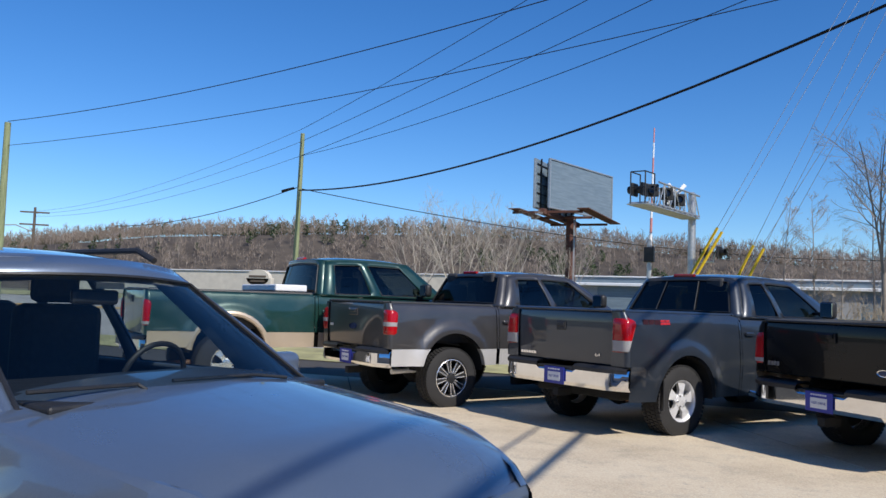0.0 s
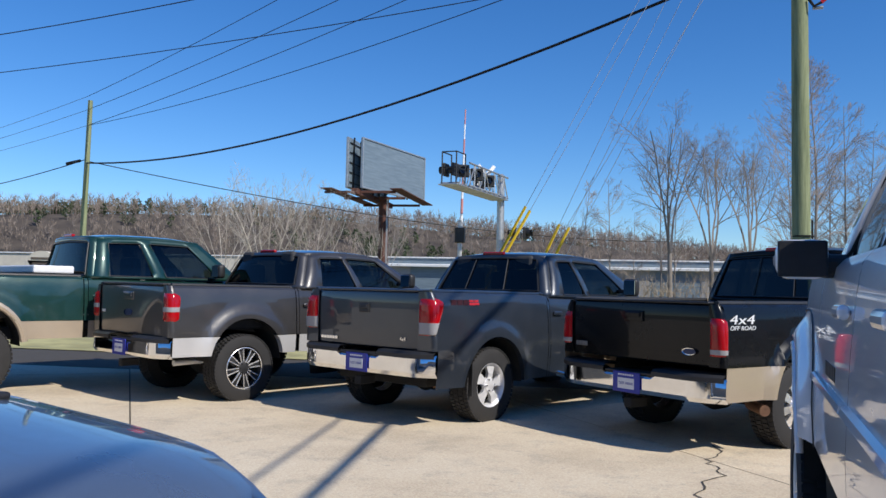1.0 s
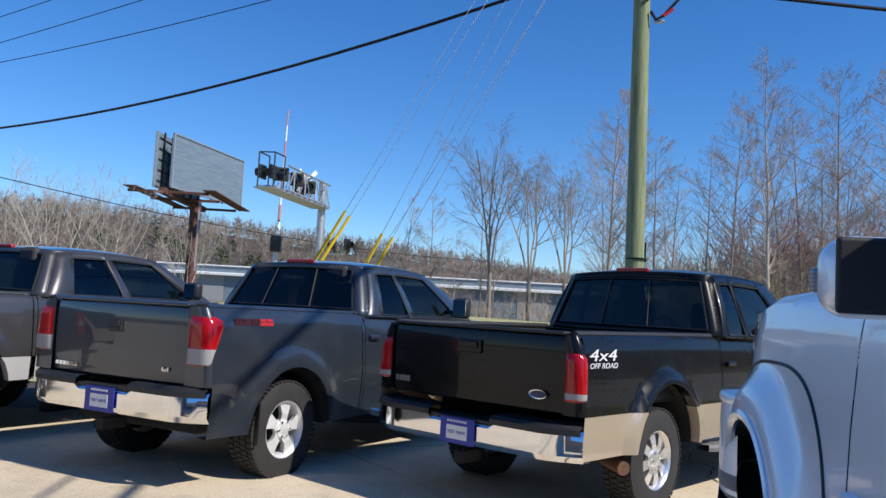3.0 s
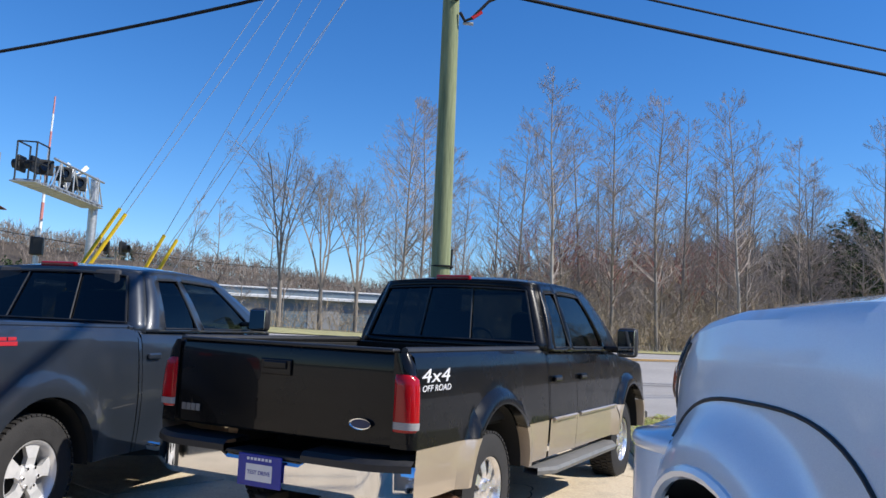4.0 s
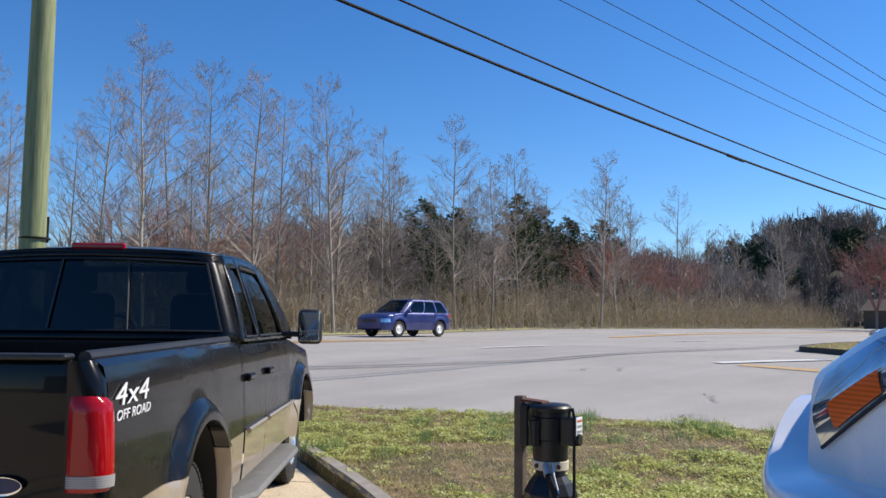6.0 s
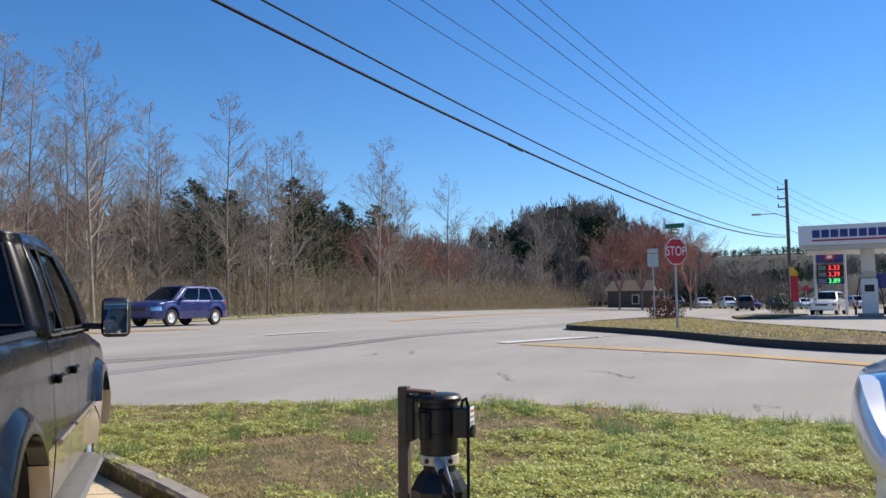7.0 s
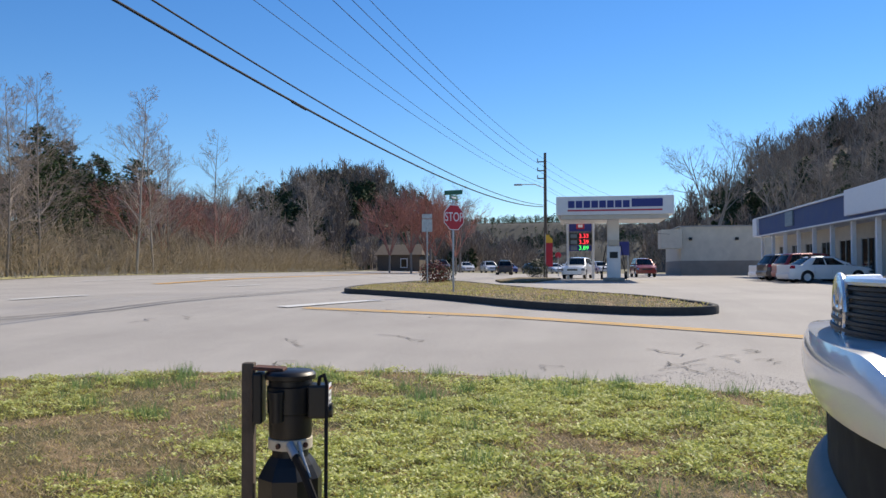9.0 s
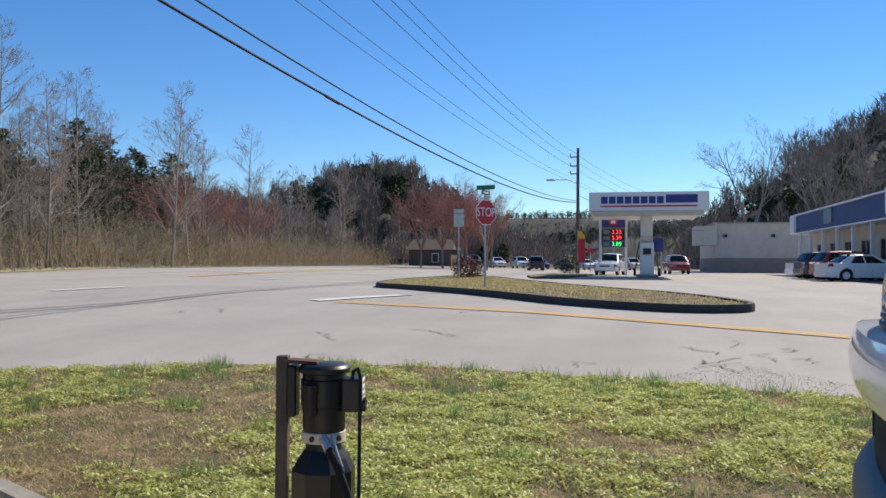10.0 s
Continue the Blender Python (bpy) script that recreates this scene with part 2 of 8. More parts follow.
# ---- vehicles ----
# Local axes: x ahead from the rear bumper's face, y to the left, z up.
class Body:
    """The shell of a vehicle: half width by height and along its length, the top edge of its sides, wheel arches."""

    def __init__(self, length, half, top, widths, hubs, hub_z, arch, sill, flare=0.03, nose=0.35, tail=0.10, nose_in=0.28, tail_in=0.05, arch_z=None, lip=0.13):
        self.arch_z, self.lip = hub_z if arch_z is None else arch_z, lip
        self.length, self.half, self.top, self.widths = length, half, top, widths
        self.hubs, self.hub_z, self.arch, self.sill, self.flare = hubs, hub_z, arch, sill, flare
        self.nose, self.tail, self.nose_in, self.tail_in = nose, tail, nose_in, tail_in

    def y(self, x, z):
        t = self.top_z(x)
        w = self.half * pw(self.widths, z / t)
        if x > self.length - self.nose:
            f = (x - self.length + self.nose) / self.nose
            w -= self.nose_in * (1 - math.sqrt(max(0.0, 1 - f * f)))
        if x < self.tail:
            f = 1 - x / self.tail
            w -= self.tail_in * (1 - math.sqrt(max(0.0, 1 - f * f)))
        for hx in self.hubs:
            d = math.hypot(x - hx, z - self.arch_z) - self.arch
            if d < 0.30:
                w += self.flare * (1.0 if d < 0.05 else sstep(1 - (d - 0.05) / self.lip))
        return w

    def top_z(self, x):
        return pw(self.top, x)

    def bottom(self, x, low):
        z = low
        for hx in self.hubs:
            if abs(x - hx) < self.arch:
                z = max(z, self.arch_z + math.sqrt(self.arch ** 2 - (x - hx) ** 2))
        return z

    def columns(self, x0, x1):
        xs = set(np.linspace(x0, x1, max(3, int((x1 - x0) / 0.09) + 1)).round(4))
        for hx in self.hubs:
            for k in range(25):
                v = hx - self.arch * math.cos(math.pi * k / 24)
                if x0 < v < x1:
                    xs.add(round(v, 4))
        return sorted(xs)

    def side(self, name, x0, x1, sgn, low, high, material, parent, label="", rows=13, push=0.0):
        """One panel of the side between two stations; low and high bound its height (high None: up to the top edge)."""
        xs = self.columns(x0, x1)
        verts, faces, solid = [], [], []
        for x in xs:
            t = self.top_z(x) if high is None else min(high, self.top_z(x))
            b = min(self.bottom(x, low), t)
            solid.append(t - b > 0.004)
            for j in range(rows):
                z = lerp(b, t, 1 - (1 - j / (rows - 1)) ** 1.25)
                verts.append((x, sgn * (self.y(x, z) + push), z))
        faces = [f for k, f in enumerate(grid_faces(len(xs), rows)) if solid[k // (rows - 1)] or solid[k // (rows - 1) + 1]]
        # returns: in along the lower edge and the top
        base = len(verts)
        for i, x in enumerate(xs):
            v = verts[i * rows]
            verts.append((v[0], v[1] - sgn * 0.10, v[2] + 0.004))
            v = verts[i * rows + rows - 1]
            verts.append((v[0], v[1] - sgn * 0.05, v[2] + 0.002))
        for i in range(len(xs) - 1):
            if not (solid[i] or solid[i + 1]):
                continue
            faces.append((i * rows, base + 2 * i, base + 2 * i + 2, (i + 1) * rows))
            faces.append((i * rows + rows - 1, (i + 1) * rows + rows - 1, base + 2 * i + 3, base + 2 * i + 1))
        if sgn > 0:
            faces = [tuple(reversed(f)) for f in faces]
        used = sorted({k for f in faces for k in f})
        place = {k: i for i, k in enumerate(used)}
        return sharp(link_mesh(name, [verts[k] for k in used], [tuple(place[k] for k in f) for f in faces], material, parent, label), 30)

    def lid(self, name, x0, x1, inset, crown, material, parent, label="", lift=0.0, power=2.6, nose_drop=0.0):
        """A top panel, such as a bonnet, between the upper edges of the sides."""
        xs = np.linspace(x0, x1, 18)
        verts = []
        for x in xs:
            w = self.y(x, self.top_z(x)) - inset
            end = sstep((x - (x1 - 0.25)) / 0.25)
            for s in np.linspace(-1, 1, 21):
                z = self.top_z(x) + lift + crown * (1 - abs(s) ** power) * (1 - 0.55 * end) - nose_drop * end * end
                verts.append((x, w * s, z))
        return sharp(link_mesh(name, verts, grid_faces(len(xs), 21), material, parent, label), 40)


def greenhouse(parent, G, paint, glass, rear_glass, front_glass, side_label="", black=None):
    """The cab above the belt: side frames with panes, rear and front windows, roof. G holds the plan."""
    zb, zr, wb, wr = G["zb"], G["zr"], G["wb"], G["wr"]
    r0, r1, f0, f1 = G["r0"], G["r1"], G["f0"], G["f1"]
    black = black or M_PLASTIC
    rc = G.get("rc", 0.0)

    def side(u, v, push=0.0):
        x = lerp(lerp(r0 + rc, f0, u), lerp(r1 + rc, f1, u), v)
        arch = 0.025 * math.sin(math.pi * u)
        z = lerp(zb, zr - 0.05 + arch, v)
        y = lerp(wb, wr, v ** 1.15) + 0.02 * math.sin(math.pi * v) + push
        return x, y, z

    us = sorted({0.0, 1.0, *[round(a, 4) for w in G["wins"] for a in w[:2]], *np.linspace(0, 1, 15).round(4)})
    v0, v1 = G.get("v0", 0.06), G.get("v1", 0.86)
    vs = sorted({0.0, v0, v1, 1.0, *np.linspace(0, 1, 7).round(3)})
    for sgn in (1, -1):
        verts = [Vector((p[0], sgn * p[1], p[2])) for u in us for p in [side(u, v) for v in vs]]
        faces = []
        for i in range(len(us) - 1):
            for j in range(len(vs) - 1):
                um, vm = (us[i] + us[i + 1]) / 2, (vs[j] + vs[j + 1]) / 2
                if any(a < um < b and v0 < vm < v1 for a, b in G["wins"]):
                    continue
                n = len(vs)
                f = (i * n + j, (i + 1) * n + j, (i + 1) * n + j + 1, i * n + j + 1)
                faces.append(f if sgn < 0 else tuple(reversed(f)))
        ob = link_mesh("window_frame", verts, faces, paint, parent)
        mod = ob.modifiers.new("thick", "SOLIDIFY")
        mod.thickness, mod.offset = 0.03, -1
        for a, b in G["wins"]:
            uu, vv = np.linspace(a - 0.004, b + 0.004, 8), np.linspace(v0 - 0.01, v1 + 0.01, 6)
            verts = [(p[0], sgn * p[1], p[2]) for u in uu for p in [side(u, v, -0.014) for v in vv]]
            pane = link_mesh("side_window", verts, grid_faces(8, 6), glass, parent)
            # rubber edge round the pane
            ring = [side(u, v, 0.002) for u, v in ((a, v0), (b, v0), (b, v1), (a, v1), (a, v0))]
            tube("window_seal", [(p[0], sgn * p[1], p[2]) for p in ring], 0.008, black, pane, 5)

    def end(x0, x1, s, v, bow, push=0.0):
        y = s * lerp(wb, wr, v ** 1.15)
        turn = rc * max(0.0, (abs(s) - 0.82) / 0.18) ** 2 if x0 == r0 else 0.0
        return lerp(x0, x1, v) + turn + bow * (1 - s * s) + push, y, lerp(zb, zr - 0.05, v) + 0.03 * (1 - s * s) * v

    for nm, x0, x1, bow, glas, sm, va, vb in (("rear_window", r0, r1, G.get("rbow", -0.06), rear_glass, G.get("rs", 0.86), G.get("rv0", 0.08), G.get("rv1", 0.86)),
                                              ("windscreen", f0, f1, G.get("fbow", 0.14), front_glass, G.get("fs", 0.92), 0.02, G.get("fv1", 0.94))):
        ss = sorted({-1.0, -sm, sm, 1.0, *np.linspace(-1, 1, 25).round(3)})
        vv = sorted({0.0, va, vb, 1.0, *np.linspace(0, 1, 7).round(3)})
        verts = [end(x0, x1, s, v, bow) for s in ss for v in vv]
        n = len(vv)
        faces = []
        for i in range(len(ss) - 1):
            for j in range(n - 1):
                if abs(ss[i] + ss[i + 1]) / 2 < sm and va < (vv[j] + vv[j + 1]) / 2 < vb:
                    continue
                faces.append((i * n + j, (i + 1) * n + j, (i + 1) * n + j + 1, i * n + j + 1))
        fr = link_mesh(nm + "_frame", verts, faces, paint, parent)
        mod = fr.modifiers.new("thick", "SOLIDIFY")
        mod.thickness, mod.offset = 0.03, -1 if nm == "windscreen" else 1
        inn = -0.012 if nm == "windscreen" else 0.012
        pane = link_mesh(nm, [end(x0, x1, s, v, bow, inn) for s in np.linspace(-sm - 0.01, sm + 0.01, 11) for v in np.linspace(va - 0.01, vb + 0.01, 6)], grid_faces(11, 6), glas, parent)
        out = -0.004 if nm == "rear_window" else 0.004
        ring = [end(x0, x1, s, v, bow, out) for s, v in [(q, va) for q in np.linspace(-sm, sm, 9)] + [(q, vb) for q in np.linspace(sm, -sm, 9)] + [(-sm, va)]]
        tube("window_seal", ring, 0.009, black, pane, 5)
        if nm == "rear_window" and G.get("slider"):
            for q in G["slider"]:
                tube("divider", [end(x0, x1, q, va, bow, -0.002), end(x0, x1, q, vb, bow, -0.002)], 0.007, black, pane, 5)
    # roof
    verts = []
    xs = np.linspace(0, 1, 13)
    for u in xs:
        for s in np.linspace(-1, 1, 17):
            y = s * (wr + 0.004)
            xr, xf = r1 + rc * max(0.0, (abs(s) - 0.82) / 0.18) ** 2 + G.get("rbow", -0.06) * (1 - s * s), f1 + G.get("fbow", 0.14) * (1 - s * s)
            z = zr - 0.05 + 0.025 * math.sin(math.pi * u) + 0.055 * (1 - abs(s) ** 3.0) * min(1, 0.35 + 3 * min(u, 1 - u))
            verts.append((lerp(xr - 0.01, xf + 0.01, u), y, z))
    roof = link_mesh("roof", verts, grid_faces(13, 17), paint, parent)
    mod = roof.modifiers.new("thick", "SOLIDIFY")
    mod.thickness, mod.offset = 0.03, -1
    return roof


def wheel(parent, x, y, z, r, width, rim_r, style, outer, rim_mat):
    """A wheel with tyre, tread blocks, rim and spokes. outer: +1 when the face looks to the left."""
    hubm = empty("wheel", pose(x, y, z, 0, 0, 0))
    hubm.parent = parent
    w = width / 2
    lathe("tyre", [(-w * 0.8, rim_r), (-w * 0.98, rim_r + 0.02), (-w, r * 0.86), (-w * 0.86, r * 0.965), (-w * 0.6, r - 0.008), (w * 0.6, r - 0.008), (w * 0.86, r * 0.965), (w, r * 0.86), (w * 0.98, rim_r + 0.02), (w * 0.8, rim_r)], M_RUBBER, hubm, steps=44)
    bm = bmesh.new()
    for k in range(54):
        for row, (ya, wd) in enumerate(((-0.66, 0.30), (-0.22, 0.30), (0.22, 0.30), (0.66, 0.30))):
            a = 2 * math.pi * (k + 0.5 * (row % 2)) / 54
            m = Matrix.Rotation(-a, 4, "Y") @ Matrix.Translation((r - 0.005, ya * w * 1.1, 0)) @ Matrix.Diagonal((0.014, wd * w * 1.25, 2 * math.pi * r / 54 * 0.70, 1))
            bmesh.ops.create_cube(bm, size=1.0, matrix=m)
    part("tread", bm, M_RUBBER, hubm)
    o = outer
    lathe("rim", [(-o * w * 0.7, rim_r * 0.99), (o * w * 0.1, rim_r * 0.90), (o * w * 0.60, rim_r * 0.91), (o * w * 0.86, rim_r * 0.985), (o * w * 0.93, rim_r + 0.012), (o * w * 0.80, rim_r + 0.016)], rim_mat if style != "black" else M_PLASTIC, hubm)
    lathe("brake_disc", [(o * w * 0.02, 0.03), (o * w * 0.02, rim_r * 0.88)], M_UNDER, hubm)
    n = {"five": 5, "six": 6, "black": 8, "steel": 8}[style]
    face = o * w * 0.72
    for k in range(n):
        a = 2 * math.pi * k / n + 0.2
        bm = bmesh.new()
        rot = Matrix.Rotation(-a, 4, "Y")
        inner, outerw = {"five": (0.07, 0.12), "six": (0.055, 0.085), "black": (0.05, 0.075), "steel": (0.06, 0.07)}[style]
        vs = []
        for rr, hw, dy in ((0.05, inner * 0.6, 0.0), (rim_r * 0.55, inner * 0.55, 0.010 * o), (rim_r * 0.97, outerw * 0.62, -0.004 * o)):
            for s in (-1, 1):
                for q in (0, 1):
                    vs.append(bm.verts.new(rot @ Vector((rr, face + dy - q * o * 0.045, s * hw * (1.0 if q == 0 else 0.7)))))
        for i in (0, 4):
            a0, a1, b0, b1, c0, c1, d0, d1 = vs[i], vs[i + 1], vs[i + 2], vs[i + 3], vs[i + 4], vs[i + 5], vs[i + 6], vs[i + 7]
            bm.faces.new((a0, b0, d0, c0)), bm.faces.new((a0, c0, c1, a1)), bm.faces.new((b0, b1, d1, d0))
        bmesh.ops.recalc_face_normals(bm, faces=bm.faces)
        part("spoke", bm, M_PLASTIC if style == "black" and k % 1 == 0 else rim_mat, hubm)
        if style == "black":
            for q in (-1, 1):
                part("spoke_edge", bm_box(0, 0, 0, rim_r * 0.66, 0.010, 0.016, 0.004, 2, rot @ Matrix.Translation((rim_r * 0.60, face + 0.010 * o, 0.024 * q)) @ Matrix.Rotation(radians(-7 * q), 4, "Y")), M_CHROME_WORN, hubm)
            if k == 0:
                lathe("rim_edge", [(o * w * 0.90, rim_r * 0.965), (o * w * 0.955, rim_r * 0.985), (o * w * 0.93, rim_r + 0.004)], M_CHROME_WORN, hubm)
    lathe("hub_cap", [(face - o * 0.03, 0.085), (face + o * 0.012, 0.075), (face + o * 0.022, 0.045), (face + o * 0.022, 0.001)], M_PLASTIC if style == "black" else rim_mat, hubm, steps=24)
    for k in range(6):
        a = 2 * math.pi * k / 6
        lathe("wheel_nut", [(face, 0.011), (face + o * 0.028, 0.010), (face + o * 0.028, 0.001)], M_CHROME, hubm, steps=8, m=Matrix.Translation((0.066 * math.cos(a), 0, 0.066 * math.sin(a))))
    return hubm


def seats(parent, x, z, half, rows=1, gap=0.85):
    for k in range(rows):
        for s in (-1, 1):
            xx = x - gap * k
            box("seat_back", (xx - 0.02, s * half * 0.47, z + 0.42), (0.16, 0.50, 0.66), M_SEAT, parent, 0.06, m=None)
            box("seat_cushion", (xx + 0.28, s * half * 0.47, z + 0.06), (0.52, 0.52, 0.16), M_SEAT, parent, 0.05)
            box("headrest", (xx - 0.06, s * half * 0.47, z + 0.84), (0.10, 0.27, 0.17), M_SEAT, parent, 0.04)


def steering(parent, x, y, z):
    ring = [(x + 0.10 * math.sin(a) * 0.5, y + 0.18 * math.cos(a), z + 0.17 * math.sin(a)) for a in np.linspace(0, 2 * math.pi, 25)]
    tube("steering_wheel", ring, 0.014, M_PLASTIC, parent, 8)


def mirror(parent, x, y, z, sgn, w, h, shell, arm=0.10, facing=1):
    """A door mirror: a shell on an arm, with its glass looking back."""
    mo = part("mirror", bm_box(x, y + sgn * (arm + w / 2), z, 0.12, w, h, 0.045, 4), shell, parent, smooth=True)
    part("mirror_glass", bm_box(x - 0.063, y + sgn * (arm + w / 2), z, 0.006, w * 0.82, h * 0.82, 0.002, 1), M_MIRROR, mo)
    part("mirror_arm", bm_box(x + 0.02, y + sgn * arm / 2, z - h * 0.22, 0.06, arm + 0.1, 0.045, 0.015, 2), M_PLASTIC, mo)
    return mo


M_MIRROR = plain("mirror_glass", (0.8, 0.85, 0.86), 0.02, 1.0, 0.02)


def plate(parent, x, z, words=True):
    """A dealer's plate in the rear bumper."""
    p = box("dealer_plate", (x, 0, z), (0.012, 0.33, 0.19), M_DECAL_BLUE, parent, 0.004, "blue dealer plate with a white panel")
    box("plate_panel", (x - 0.007, 0, z - 0.012), (0.004, 0.20, 0.10), M_DECAL_WHITE, p, 0.001)
    face = Matrix.Translation((x - 0.010, 0, z - 0.012)) @ Matrix.Rotation(radians(-90), 4, "Z") @ Matrix.Rotation(radians(90), 4, "X")
    letters("lettering", "TEST DRIVE", 0.034, M_DECAL_BLUE, p, face, 0.001)
    for k in range(7):
        box("plate_mark", (x - 0.008, 0.085 - k * 0.028, z + 0.068), (0.003, 0.018, 0.016), M_DECAL_WHITE, p, 0)
    return p


def bumper(parent, z, h, half, chrome, top_pad, x=0.0, deep=0.22, wrap=0.5, dip=True):
    """A rear step bumper: a curved plate with dark step pads and a lowered middle."""
    ys = np.linspace(-half, half, 37)
    prof = [(0.10, h * 0.50), (0.02, h * 0.50), (0.0, h * 0.36), (0.0, -h * 0.30), (0.03, -h * 0.5), (0.12, -h * 0.5)]
    verts = []
    for y in ys:
        f = abs(y) / half
        back = 0.26 * max(0.0, f - 0.72) ** 1.6 / 0.28 ** 1.6 * wrap
        low = (0.035 if dip and f < 0.28 else 0.0)
        for dx, dz in prof:
            verts.append((x + dx + back, y, z + dz - (low if dz > 0 else -0.0)))
    b = sharp(link_mesh("rear_bumper", verts, grid_faces(len(ys), len(prof)), chrome, parent, "chrome step bumper"), 30)
    for s in (-1, 1):
        vs = []
        for y in np.linspace(0.30, 0.99, 9) * half * s:
            f = abs(y) / half
            back = 0.26 * max(0.0, f - 0.72) ** 1.6 / 0.28 ** 1.6 * wrap
            for dx, dz in ((deep, h * 0.5 + 0.01), (deep, h * 0.5 + 0.045), (0.02, h * 0.5 + 0.035), (-0.012, h * 0.5 + 0.01), (-0.012, h * 0.36), (0.03, h * 0.36)):
                vs.append((x + dx + back, y, z + dz))
        sharp(link_mesh("step_pad", vs, grid_faces(9, 6), top_pad, b), 30)
    box("centre_step", (x + deep * 0.5, 0, z + h * 0.40), (deep, half * 0.58, 0.02), top_pad, b, 0.005)
    return b


def corner_line(B, gx, inner, z, reach=0.34, R=0.05):
    """The plan of a bed's rear corner at one height, from the tailgate's edge round onto the side."""
    yo = B.y(gx + R, z)
    pts = [(gx, inner), (gx, lerp(inner, yo - R, 0.5))]
    pts += [(gx + R - R * math.cos(a), yo - R + R * math.sin(a)) for a in np.linspace(0, math.pi / 2, 8)]
    pts += [(x, B.y(x, z)) for x in np.linspace(gx + R + 0.02, gx + reach, 8)]
    return pts


def along(pts, d):
    """The point at a distance along a line, and the outward normal there."""
    for (x0, y0), (x1, y1) in zip(pts, pts[1:]):
        L = math.hypot(x1 - x0, y1 - y0)
        if d <= L:
            return x0 + (x1 - x0) * d / L, y0 + (y1 - y0) * d / L, -(y1 - y0) / L, (x1 - x0) / L
        d -= L
    return (*pts[-1], 0.0, 1.0)


def tail_lamp(parent, B, sgn, gx, inner, z0, z1, reach, reach_low, clear_from=None, clear_to=None):
    """A corner lamp with a rounded outline that wraps from the tail onto the side, with a clear block in it."""
    def block(name, za, zb, material, par, lift):
        verts, nu = [], 13
        zs = np.linspace(za, zb, 11)
        for z in zs:
            f = (z - z0) / (z1 - z0)
            far = lerp(reach_low, reach, sstep(f))
            up, dn = max(0.0, (f - 0.78) / 0.22), max(0.0, (0.12 - f) / 0.12)
            far -= 0.35 * reach * (1 - math.sqrt(max(0.0, 1 - up * up))) + 0.10 * reach * dn * dn
            line = corner_line(B, gx, inner, z)
            for k, d in enumerate(np.linspace(0.008, far, nu)):
                x, y, nx, ny = along(line, d)
                g = lift + 0.012 * math.sin(math.pi * k / (nu - 1)) ** 0.5 * math.sin(math.pi * (0.08 + 0.84 * f)) ** 0.5
                g = -0.004 if k in (0, nu - 1) or z in (za, zb) else g
                verts.append((x + nx * g, sgn * (y + ny * g), z))
        faces = grid_faces(len(zs), nu)
        return sharp(link_mesh(name, verts, faces if sgn < 0 else [tuple(reversed(f)) for f in faces], material, par), 50)
    t = block("tail_lamp", z0, z1, M_RED_LENS, parent, 0.008)
    if clear_from is not None:
        block("reversing_lens", clear_from, clear_to, M_CLEAR_LENS, t, 0.012)
    return t


def bars(name, x, y, z, widths, h, material, parent, normal="x", gap=0.006, step=1):
    """Plain bars in place of a badge."""
    p = 0.0
    for w in widths:
        c = (x, y + p + w / 2 * step, z) if normal == "x" else (x + p + w / 2 * step, y, z)
        s = (0.004, w, h) if normal == "x" else (w, 0.004, h)
        box(name, c, s, material, parent, 0.001)
        p += step * (w + gap)


